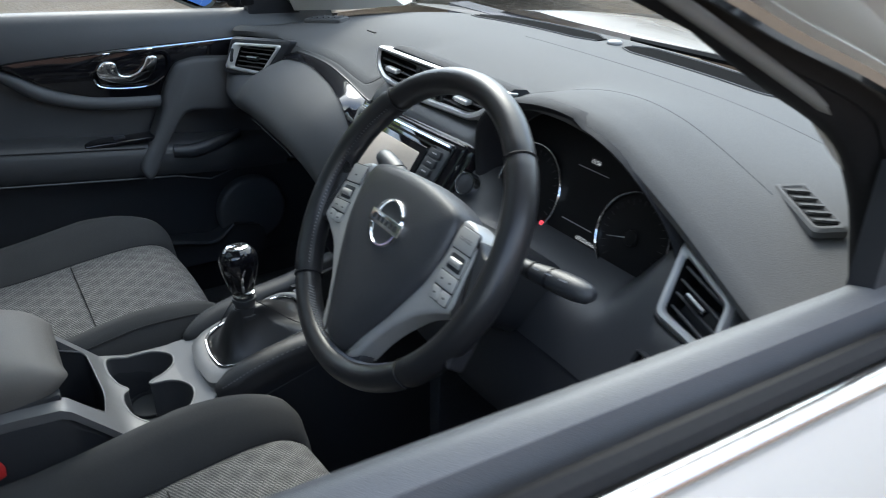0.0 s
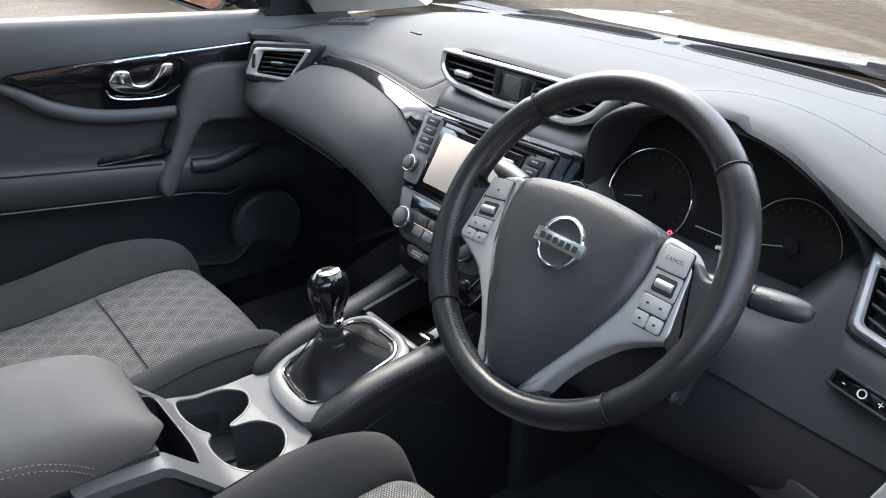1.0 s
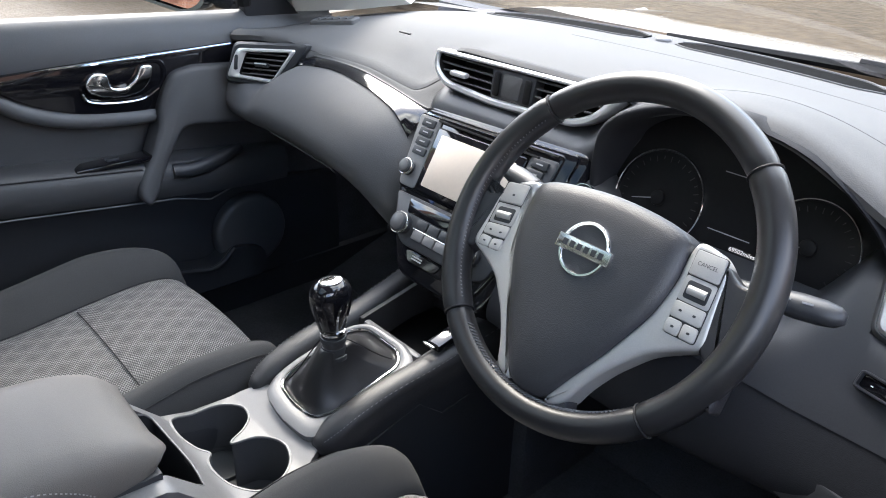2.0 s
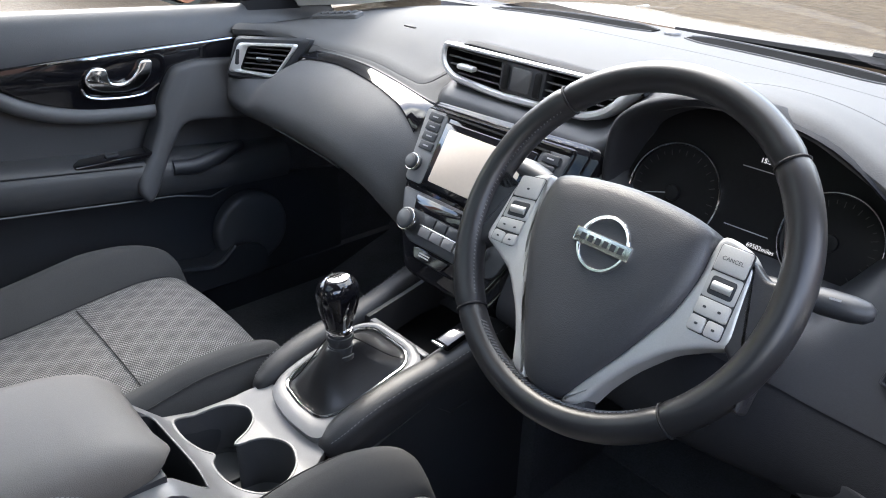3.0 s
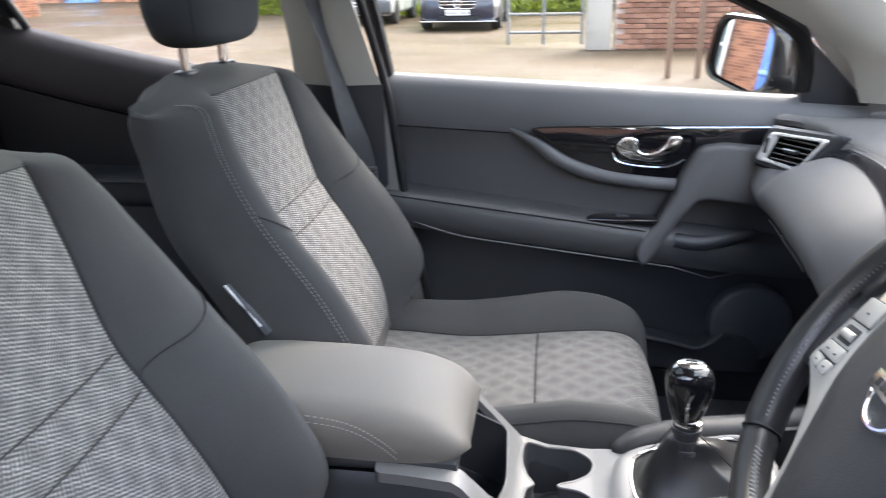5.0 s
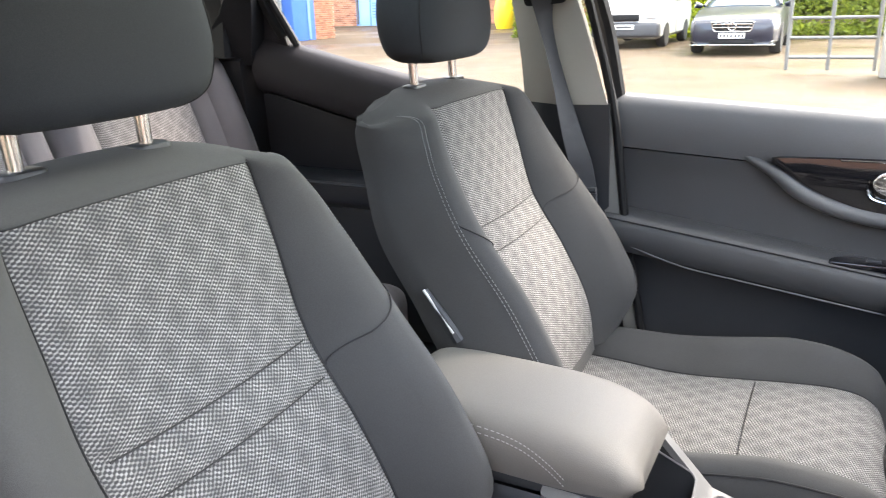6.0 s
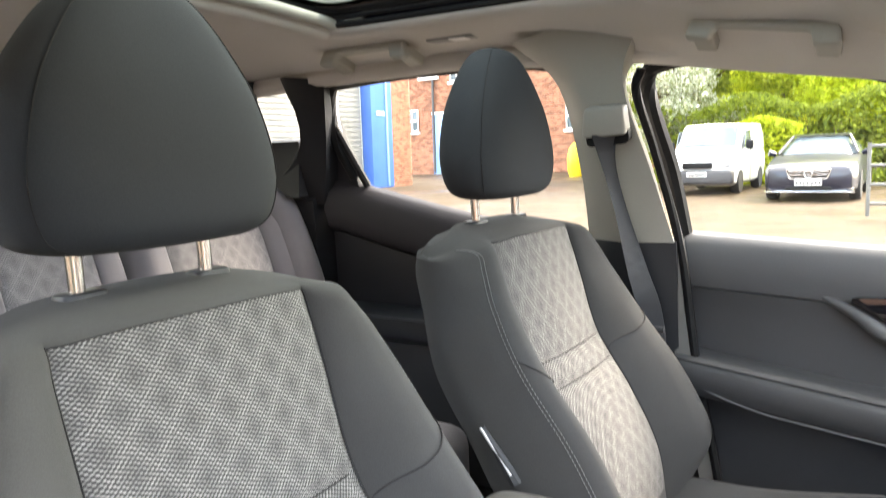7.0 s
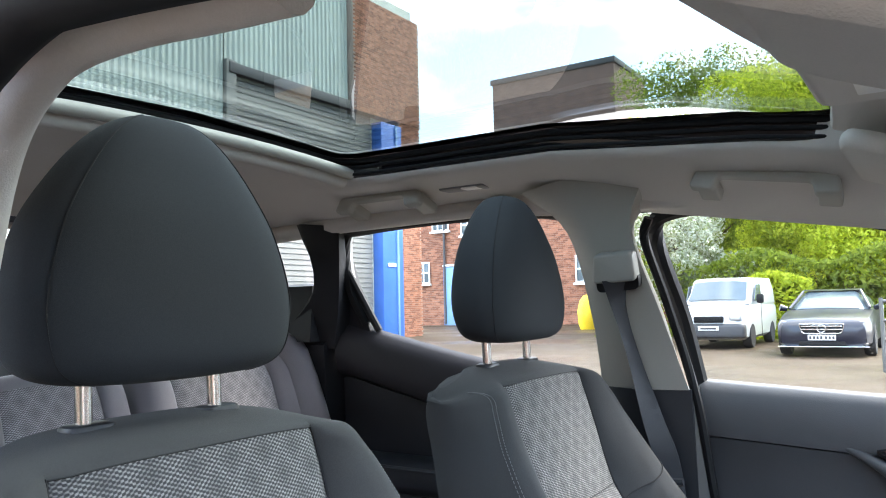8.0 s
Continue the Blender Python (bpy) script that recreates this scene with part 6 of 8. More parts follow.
bm = bmesh.new()
edges = []
for loop in (deck_outline, cup_outline(), bin_outline):
    vs = [bm.verts.new((x, y, 0)) for x, y in loop]
    edges += [bm.edges.new((vs[k - 1], vs[k])) for k in range(len(vs))]
bmesh.ops.triangle_fill(bm, use_beauty=True, use_dissolve=False, edges=edges, normal=(0, 0, 1))
for y in np.arange(-0.43, -0.13, 0.012):
    bmesh.ops.bisect_plane(bm, geom=list(bm.verts) + list(bm.edges) + list(bm.faces), dist=1e-6, plane_co=(0, float(y), 0), plane_no=(0, 1, 0))
for x in np.arange(-0.10, 0.121, 0.02):
    bmesh.ops.bisect_plane(bm, geom=list(bm.verts) + list(bm.edges) + list(bm.faces), dist=1e-6, plane_co=(float(x), 0, 0), plane_no=(1, 0, 0))
for v in bm.verts:
    v.co.z = plate_z(v.co.x, v.co.y)
for f in bm.faces:
    f.normal_update()
    if f.normal.z < 0:
        f.normal_flip()
rim = [e for e in bm.edges if e.is_boundary]
ext = bmesh.ops.extrude_edge_only(bm, edges=rim)
low = [v for v in ext["geom"] if isinstance(v, bmesh.types.BMVert)]
bmesh.ops.translate(bm, vec=(0, 0, -0.014), verts=low)
part("deck_plate", bm, M_PLATE, console, "satin grey deck plate", angle=40)
# rounded lips of the openings
for loop, r in ((cup_outline(-0.0005), 0.0022), (bin_outline, 0.0016)):
    part("opening_lip", tube([(x, y, plate_z(x, y) - 0.0010) for x, y in loop], r, 6, closed=True), M_PLATE, console)
loop = cup_outline(-0.001)
cxm, cym = (CUPS[0][0] + CUPS[1][0]) / 2, (CUPS[0][1] + CUPS[1][1]) / 2
bm = bmesh.new()
rows = [[(x, y, plate_z(x, y) - 0.002) for x, y in loop]]
for k, dz in ((0.985, -0.02), (0.97, -0.05), (0.95, -0.078)):
    rows.append([(cxm + (x - cxm) * k, cym + (y - cym) * k, deck(-0.23) + dz) for x, y in loop])
grid(bm, rows, close_u=True)
bm.verts.ensure_lookup_table()
bm.faces.new([v for v in bm.verts][-len(loop):])
OPEN.add("cup_holder")
part("cup_holder", bm, M_CUP, console, "black cup holder well", angle=60)
for cx, cy, r in CUPS:
    part("cup_mat", ring(circle(cx, cy, r * 0.80, 32), circle(cx, cy, r * 0.70, 32), Matrix.Translation((0, 0, deck(-0.23) - 0.073)), 0.006, 0.002), M_HARD, console)
bm = bmesh.new()
ol = bin_outline
grid(bm, [[(p[0], p[1], plate_z(p[0], p[1]) - 0.002) for p in ol], [(p[0] * 0.94, p[1], deck(p[1]) - 0.10) for p in ol]], close_u=True)
bm.faces.new([v for v in bm.verts][len(ol):])
OPEN.add("bin")
part("bin", bm, M_HARD, console, "open black storage bin")

# gear surround, boot, lever
gm = frame_at((0.002, -0.045, 0.653), (1, 0, 0), (0, 0.972, 0.235))
g_o = rounded([(-0.050, -0.096), (0.005, -0.107), (0.070, -0.103), (0.084, -0.072), (0.078, 0.080), (0.040, 0.098), (-0.045, 0.096), (-0.068, 0.070), (-0.073, -0.030), (-0.068, -0.070)], 0.026, 4)
g_i = rounded([(-0.044, -0.074), (0.000, -0.081), (0.046, -0.078), (0.060, -0.056), (0.063, 0.064), (0.038, 0.083), (-0.038, 0.083), (-0.058, 0.064), (-0.060, -0.020), (-0.056, -0.056)], 0.014, 4)
gear = thing("gear_lever", (0.002, -0.045, 0.65), "gear lever with gloss black knob and leather boot", "gear lever")
part("gear_surround", ring(g_o, g_i, gm @ Matrix.Translation((0, 0, 0.002)), 0.03, 0.003), M_PLATE, gear, "satin silver surround", angle=60)
part("surround_edge", tube([gm @ Vector((p[0] * 0.985, p[1] * 0.985, 0.001)) for p in g_i], 0.0016, 6, closed=True), M_CHROME, gear)
top = Vector((0.022, -0.062, 0.816))
root = Vector((0.018, -0.062, 0.735))
rows = []
n = len(g_i)
for f in np.linspace(0, 1, 14):
    row = []
    for i, p in enumerate(g_i):
        base = gm @ Vector((p[0] * 0.99, p[1] * 0.99, -0.004))
        a = math.atan2(p[1], p[0])
        tip = root + Vector((0.017 * math.cos(a), 0.017 * math.sin(a), -0.022))
        g = f ** 0.66
        q = base.lerp(tip, g)
        q.z = base.z + (tip.z - base.z) * (1 - (1 - f) ** 1.35)
        fold = 0.0060 * math.sin(4 * a + 0.6 + 1.5 * f) * math.sin(math.pi * f)
        q += Vector((fold * math.cos(a), fold * math.sin(a), 0.004 * math.sin(3 * a + 5 * f) * math.sin(math.pi * f)))
        row.append(q)
    rows.append(row)
part("boot", loft(rows), M_RIM, gear, "folded black leather boot", angle=80)
for s in (-1, 1):
    seam = []
    for f in np.linspace(0.05, 0.95, 12):
        base = gm @ Vector((s * 0.050, -0.070 if s < 0 else 0.072, -0.004))
        tip = root + Vector((0.009 * s, -0.009 if s < 0 else 0.009, -0.012))
        q = base.lerp(tip, f ** 0.66)
        q.z = base.z + (tip.z - base.z) * (1 - (1 - f) ** 1.35) + 0.002
        seam.append(q)
    part("boot_seam", tube(seam, 0.0009, 4), M_SEAM, gear)
for z, r, h, mt in ((0.696, 0.0200, 0.007, M_HARD), (0.703, 0.0175, 0.012, M_HARD), (0.715, 0.0160, 0.008, M_LEATHER), (0.723, 0.0185, 0.007, M_HARD), (0.730, 0.0165, 0.005, M_HARD), (0.7355, 0.0180, 0.004, M_CHROME)):
    part("collar", disc(root.x, root.y, r, Matrix.Translation((0, 0, z + h)), h, 0.002), mt, gear, "collar ring")
kp = [(0.740, 0.0165, 0.0165), (0.748, 0.0185, 0.0190), (0.760, 0.0205, 0.0225), (0.775, 0.0228, 0.0265), (0.790, 0.0240, 0.0290), (0.802, 0.0232, 0.0285), (0.811, 0.0195, 0.0245), (0.816, 0.0130, 0.0170), (0.8175, 0.006, 0.008)]
rows = [[(root.x + 0.003 * (z - 0.74) / 0.075 + rx * math.copysign(abs(math.cos(a)) ** 0.85, math.cos(a)), root.y - 0.002 + ry * math.copysign(abs(math.sin(a)) ** 0.85, math.sin(a)), z) for a in np.linspace(0, 2 * math.pi, 28, endpoint=False)] for z, rx, ry in kp]
kn = part("knob", loft(rows), M_GLOSS, gear, "gloss black knob", angle=80)
part("knob_cap", slab(circle(0, 0, 0.0135, 24, 0.017), Matrix.Translation((root.x + 0.003, root.y - 0.002, 0.8185)), 0.004, 0.002), M_CHROME, kn, "bright shift pattern cap")
bm = bmesh.new()
for x in (-0.006, 0.0, 0.006):
    box(root.x + 0.003 + x, root.y - 0.002, 0.8188, 0.0012, 0.014, 0.0012, 0, bm=bm)
box(root.x + 0.003, root.y - 0.002, 0.8188, 0.0132, 0.0012, 0.0012, 0, bm=bm)
part("shift_pattern", bm, M_BLACK, kn)
# chrome wings down the knob
for s in (-1, 1):
    pts = curve_pts([(root.x + s * 0.018, root.y + 0.012, 0.808), (root.x + s * 0.0235, root.y + 0.0, 0.790), (root.x + s * 0.0215, root.y - 0.006, 0.768), (root.x + s * 0.0165, root.y - 0.004, 0.745)], 12)
    part("knob_inlay", tube(pts, 0.0024, 6), M_CHROME, kn)

# front cubby with socket
part("cubby_floor", box(0, 0.13, 0.612, 0.18, 0.19, 0.01, 0.003), M_BLACK, console)
for sx in (-1, 1):
    wide = 0.014 if sx > 0 else 0.007
    rows = [[(sx * 0.072 + 0.002 + dx, y, z + dz) for dx, dz in ((-0.006, -0.05), (-0.006, 0.0), (-0.004, 0.003), (wide - 0.002, 0.004), (wide, -0.05))] for y, z in ((0.048, 0.668), (0.10, 0.678), (0.17, 0.692), (0.21, 0.700))]
    part("cubby_rim", loft(rows), M_PLATE if sx > 0 else M_WING, console, "rim of the front cubby", angle=60)
part("cubby_edge", box(0.002, 0.052, 0.655, 0.130, 0.012, 0.030, 0.004), M_PLATE, console)
part("cubby_back", box(0, 0.225, 0.72, 0.20, 0.02, 0.14, 0.005, rot=Matrix.Rotation(radians(-20), 4, "X")), M_HARD, console)
sk = frame_at((0.035, 0.195, 0.715), (1, 0, 0), (0, 0.34, 0.94))
part("power_socket", slab(rounded([(-0.022, -0.024), (0.022, -0.024), (0.022, 0.024), (-0.022, 0.024)], 0.010, 5), sk, 0.012, 0.004), M_HARD, console, "power socket with cap")
part("socket_cap", slab(rounded([(-0.013, -0.016), (0.013, -0.016), (0.013, 0.016), (-0.013, 0.016)], 0.008, 5), sk @ Matrix.Translation((0, 0, 0.006)), 0.008, 0.002), M_PLATE, console)
part("switch_plate", slab(rounded([(-0.012, -0.03), (0.012, -0.03), (0.012, 0.03), (-0.012, 0.03)], 0.003), frame_at((0.085, 0.09, 0.703), (1, 0, 0), (0, 0.97, 0.2)), 0.01, 0.002), M_GLOSS, console)
part("switch_edge", box(0.085, 0.055, 0.698, 0.022, 0.006, 0.004, 0.001), M_CHROME, console)

# armrest box lid
arm = thing("armrest", (0.005, -0.5, 0.69), "grey vinyl armrest lid with stitched edge", "armrest")
rows = []
prof = [(-0.092, 0.0), (-0.097, 0.035), (-0.093, 0.068), (-0.078, 0.088), (-0.045, 0.095), (0.0, 0.097), (0.045, 0.095), (0.078, 0.088), (0.093, 0.068), (0.097, 0.035), (0.092, 0.0)]
yy = [-0.665, -0.66, -0.64, -0.60, -0.52, -0.45, -0.41, -0.387, -0.368, -0.355, -0.346, -0.339, -0.335]
kx_at = [0.90, 0.95, 0.98, 1, 1, 1, 0.995, 0.985, 0.965, 0.93, 0.88, 0.80, 0.66]
top_at = [0.768, 0.776, 0.781, 0.783, 0.782, 0.779, 0.774, 0.768, 0.761, 0.754, 0.746, 0.737, 0.727]
low_at = [0.706, 0.706, 0.706, 0.706, 0.705, 0.703, 0.701, 0.700, 0.699, 0.699, 0.700, 0.703, 0.708]
for y in np.linspace(-0.665, -0.335, 44):
    kx, zt, zb = ease(y, yy, kx_at, 0.006), ease(y, yy, top_at, 0.006), ease(y, yy, low_at, 0.006)
    sec = curve_pts([(0.004 + p[0] * kx, y + 0.010 * math.sin(math.pi * p[1] / 0.097) * max(0.0, (y + 0.373) / 0.038), zb + (zt - zb) * p[1] / 0.097) for p in prof], 30)
    rows.append([tuple(q) for q in sec])
part("lid", loft(rows), M_ARM, arm, "soft grey lid", angle=70)
for dz in (0.0, 0.009):
    pts = curve_pts([(0.0990, -0.62, 0.758 + dz), (0.1000, -0.52, 0.755 + dz), (0.1010, -0.47, 0.747 + dz), (0.1016, -0.435, 0.729 + dz), (0.1008, -0.41, 0.708 + dz)], 60)
    bm = bmesh.new()
    for i in range(0, 58, 2):
        tube([pts[i], pts[i + 1]], 0.0009, 4, bm=bm)
    part("lid_stitching", bm, M_LIDTHREAD, arm, "pale stitching", kind="stuff")
part("lid_base", box(0.004, -0.50, 0.698, 0.185, 0.32, 0.016, 0.005), M_HARD, arm)


# ---- seats ----
def seat_mesh(spine, half, insert, bulge, thick, ins_range, cross, name_c, name_i, m_c, m_i, parent, cx=0.0, crown=0.0, edge=None):
    """Upholstery along a spine of (y, z, ny, nz): returns cover and insert parts. half, insert, bulge, thick: functions of 0..1."""
    rows_c = []
    nrow = len(spine)
    uvs = []
    length = 0
    for i, (y, z, ny, nz) in enumerate(spine):
        f = i / (nrow - 1)
        if i:
            length += math.hypot(y - spine[i - 1][0], z - spine[i - 1][1])
        w, wi, b, t = half(f), insert(f), bulge(f), thick(f)
        g = 0.006 if any(abs(f - c) < 0.5 / (nrow - 1) + 1e-6 for c in cross) else 0.0
        sec = []
        # insert, left to right
        nin = 21
        for k in range(nin):
            u = -1 + 2 * k / (nin - 1)
            d = 0.008 * (1 - u * u) - g
            if abs(u) == 1 and f < ins_range[1] + 0.01:
                d = -0.006
            sec.append((u * wi, d))
        thin = min(1.0, t / 0.10)
        # right bolster, side, back, left side and bolster
        wb = w - wi
        side = [(wi + 0.03 * wb, 0.000), (wi + 0.16 * wb, 0.22 * b + 0.004), (wi + 0.36 * wb, 0.66 * b + 0.004), (wi + 0.56 * wb, 0.95 * b + 0.003), (wi + 0.72 * wb, 1.0 * b), (wi + 0.87 * wb, 0.80 * b - 0.006), (wi + 0.97 * wb, 0.35 * b - 0.016 * thin), (w, -0.035 * thin), (w * 0.995, -0.5 * t), (w * 0.96, -0.82 * t), (w * 0.86, -0.97 * t), (w * 0.45, -t)]
        if edge:
            e = min(edge(f), w - 0.004)
            we = e - wi
            side = [(wi + 0.03 * we, 0.0), (wi + 0.2 * we, 0.25 * b + 0.004), (wi + 0.45 * we, 0.72 * b + 0.004), (wi + 0.68 * we, 0.97 * b + 0.003), (wi + 0.86 * we, b), (e, 0.82 * b - 0.006), (e + 0.55 * (w - e), 0.42 * b - 0.022 * thin), (w - 0.08 * (w - e), -0.2 * t - 0.012 * thin), (w, -0.5 * t), (w * 0.965, -0.82 * t), (w * 0.86, -0.97 * t), (w * 0.45, -t)]
        sec += side + [(-x, d) for x, d in reversed(side)]
        drop = crown * max(0.0, min(1.0, (f - 0.48) / 0.40)) ** 1.5
        fold = 0.03 * max(0.0, min(1.0, (f - 0.75) / 0.25)) if crown else 0.0
        rows_c.append([(cx + x, y + fold * min(1.0, abs(x) / w) ** 2 + d * ny, z + d * nz - drop * (abs(x) / 0.22) ** 3) for x, d in sec])
        uvs.append(length)
    nin = 21
    cover, ins = bmesh.new(), bmesh.new()
    nc = len(rows_c[0])
    vc = {}

    def vert(bmx, key, tag):
        if (tag, key) not in vc:
            vc[tag, key] = bmx.verts.new(rows_c[key[0]][key[1]])
        return vc[tag, key]
    uvl = ins.loops.layers.uv.new("UVMap")
    for i in range(nrow - 1):
        f = (i + 0.5) / (nrow - 1)
        for j in range(nc):
            keys = [(i, j), (i, (j + 1) % nc), (i + 1, (j + 1) % nc), (i + 1, j)]
            if j < nin - 1 and ins_range[0] < f < ins_range[1]:
                face = ins.faces.new([vert(ins, k, 1) for k in keys])
                for loop, k in zip(face.loops, keys):
                    loop[uvl].uv = (rows_c[k[0]][k[1]][0], uvs[k[0]])
            else:
                cover.faces.new([vert(cover, k, 0) for k in keys])
    cover.faces.new([vert(cover, (0, j), 0) for j in range(nc)]) if ins_range[0] > 0.01 else None
    cover.faces.new([vert(cover, (nrow - 1, j), 0) for j in reversed(range(nc))]) if ins_range[1] < 0.99 else None
    if crown:
        top = [v for (tag, key), v in vc.items() if tag == 0 and key[0] >= 46]
        for _ in range(4):
            bmesh.ops.smooth_vert(cover, verts=top, factor=0.5, use_axis_x=True, use_axis_y=True, use_axis_z=True)
    c = part(name_c, cover, m_c, parent, angle=75)
    i = part(name_i, ins, m_i, parent, "patterned woven cloth panel", angle=75)
    return c, i, rows_c


def spine_of(pts, n):
    p = curve_pts(pts, n)
    out = []
    for i, q in enumerate(p):
        a, b = p[max(0, i - 1)], p[min(n - 1, i + 1)]
        d = Vector((b[0] - a[0], b[1] - a[1])).normalized()
        out.append((float(q[0]), float(q[1]), d.y, -d.x))
    return out


def front_seat(x0, inner, label):
    """inner: the side (+1 or -1) on which the lever sits."""
    st = thing("front_seat", (0, -0.4, 0.33), label, "car seat", "front seats")
    # cushion: spine runs from the rear forwards; n points up
    sp = spine_of([(-0.64, 0.590), (-0.52, 0.588), (-0.38, 0.582), (-0.22, 0.598), (-0.13, 0.604), (-0.078, 0.594), (-0.050, 0.56), (-0.040, 0.48)], 44)
    sp = [(y, z, -ny, -nz) for y, z, ny, nz in sp]
    half = lambda f: interp(f, [0, 0.3, 0.55, 0.7, 0.85, 1], [0.245, 0.254, 0.246, 0.230, 0.210, 0.188])
    ins = lambda f: interp(f, [0, 0.5, 0.8, 1], [0.146, 0.152, 0.154, 0.145])
    bul = lambda f: interp(f, [0, 0.15, 0.45, 0.72, 0.85, 1], [0.020, 0.033, 0.053, 0.030, 0.009, 0.0])
    thk = lambda f: interp(f, [0, 0.7, 0.85, 1], [0.15, 0.15, 0.10, 0.05])
    cc, _, rc = seat_mesh(sp, half, ins, bul, thk, (0.02, 0.845), [17 / 43], "cushion", "cushion_panel", M_CLOTH, M_WEAVE, st)
    # backrest
    bp = spine_of([(-0.547, 0.605), (-0.564, 0.705), (-0.613, 0.805), (-0.676, 0.905), (-0.708, 1.005), (-0.728, 1.070), (-0.743, 1.107), (-0.792, 1.122), (-0.843, 1.126)], 60)
    bp = [(y, z, 1.0, 0.0) for y, z, ny, nz in bp]
    half = lambda f: ease(f, [0, 0.2, 0.42, 0.52, 0.6, 0.7, 0.78, 0.85, 0.92, 1], [0.267, 0.278, 0.261, 0.249, 0.246, 0.245, 0.244, 0.240, 0.226, 0.199], 0.04)
    edge = lambda f: ease(f, [0, 0.2, 0.42, 0.55, 0.7, 0.8, 0.9, 1], [0.242, 0.248, 0.247, 0.226, 0.200, 0.206, 0.210, 0.186], 0.04)
    ins = lambda f: ease(f, [0, 0.3, 0.6, 0.78, 1], [0.145, 0.145, 0.148, 0.145, 0.115], 0.06)
    bul = lambda f: ease(f, [0, 0.12, 0.35, 0.5, 0.65, 0.8, 0.9, 1], [0.01, 0.079, 0.080, 0.032, 0.022, 0.011, 0.008, 0.007], 0.05)
    thk = lambda f: ease(f, [0, 0.4, 0.6, 0.75, 0.875, 0.95, 1], [0.11, 0.125, 0.120, 0.098, 0.065, 0.038, 0.015], 0.04)
    bc, _, rb = seat_mesh(bp, half, ins, bul, thk, (0.03, 0.735), [19 / 59, 22 / 59], "backrest", "back_panel", M_CLOTH, M_WEAVE, st, crown=0.035, edge=edge)
    # seams on panel edges and shoulder
    for rows, rng, par in ((rb, (2, 44), bc), (rc, (1, 37), cc)):
        for j in (0, 20):
            pts = [rows[i][j] for i in range(*rng)]
            part("panel_seam", tube([(p[0], p[1] + 0.002, p[2] + 0.002) for p in pts], 0.0012, 4), M_SEAM, par)
    pts = rb[43][0:21]
    part("panel_seam", tube([(p[0], p[1] + 0.003, p[2] + 0.001) for p in pts], 0.0008, 4), M_SEAM, bc)
    for row in (19, 22):
        part("cross_seam", tube([(p[0], p[1] + 0.004, p[2] + 0.001) for p in rb[row][1:20]], 0.0011, 4), M_SEAM, bc)
    part("cross_seam", tube([(p[0], p[1], p[2] + 0.003) for p in rc[17][1:20]], 0.0011, 4), M_SEAM, cc)
    for s in (-1, 1):
        # shut line across the bolster and stitching round its outer edge
        jj = list(range(20, 27)) if s > 0 else [len(rb[0]) - k for k in range(0, 7)]
        part("bolster_seam", tube([tuple(p) for p in curve_pts([(rb[19 + k][j % len(rb[0])][0], rb[19 + k][j % len(rb[0])][1] + 0.0012, rb[19 + k][j % len(rb[0])][2]) for k, j in enumerate(jj)], 22)], 0.0011, 4), M_SEAM, bc)
        je = 26 if s > 0 else len(rb[0]) - 6
        run = [rb[i][je] for i in range(4, 50)]
        fine = curve_pts(run, 320)
        for off in ((0.0, 0.005) if s == inner else ()):
            bm = bmesh.new()
            for i in range(0, 317, 3):
                a, b = fine[i], fine[i + 2]
                tube([(a[0] + s * off * 0.6, a[1] + 0.001 - off, a[2]), (b[0] + s * off * 0.6, b[1] + 0.001 - off, b[2])], 0.0007, 4, bm=bm)
            part("edge_stitching", bm, M_STITCH if s == inner else M_SEAM, bc, "twin row stitching", kind="stuff")
        je = 26 if s > 0 else len(rc[0]) - 6
        run = curve_pts([rc[i][je] for i in range(3, 40)], 60)
        part("cushion_piping", tube([(p[0], p[1], p[2] + 0.001) for p in run], 0.0016, 5), M_SEAM, cc)
        fine = curve_pts([rc[i][je] for i in range(3, 38)], 130)
        bm = bmesh.new()
        for i in range(0, 128, 2):
            a, b = fine[i], fine[i + 1]
            tube([(a[0] - s * 0.007, a[1], a[2] + 0.0035), (b[0] - s * 0.007, b[1], b[2] + 0.0035)], 0.0008, 4, bm=bm)
        part("cushion_stitching", bm, M_STITCH, cc, "pale edge stitching", kind="stuff")
    # side valances and runners
    for s in (-1, 1):
        v = [(-0.66, 0.42), (-0.66, 0.60), (-0.60, 0.63), (-0.48, 0.575), (-0.15, 0.52), (-0.05, 0.50), (-0.04, 0.44)]
        part("side_valance", slab(rounded(v, 0.03), frame_at((s * 0.262, 0, 0), (0, s, 0), (0, 0, 1)) @ Matrix.Diagonal((s, 1, 1, 1)), 0.03, 0.006), M_HARD, st, "black plastic side valance")
    part("seat_frame", box(0, -0.35, 0.44, 0.44, 0.54, 0.10, 0.02), M_HARD, st)
    for s in (-1, 1):
        part("runner", box(s * 0.20, -0.34, 0.355, 0.04, 0.62, 0.055, 0.008), M_HARD, st)
    # recliner lever
    s = inner
    part("lever_boss", disc(0, 0, 0.020, frame_at((s * 0.268, -0.640, 0.772), (0, s, 0), (0, 0, 1)), 0.02, 0.004), M_HARD, st)
    part("recliner_lever", tube([(s * 0.272, -0.640, 0.776), (s * 0.276, -0.665, 0.815), (s * 0.276, -0.692, 0.850)], [0.010, 0.007, 0.005], 8), M_HARD, st, "black recliner lever")
    part("lever_edge", tube([(s * 0.280, -0.645, 0.790), (s * 0.281, -0.692, 0.852)], 0.0022, 5), M_SILVER, st)
    # head restraint
    hr = thing_hr(st)
    return st


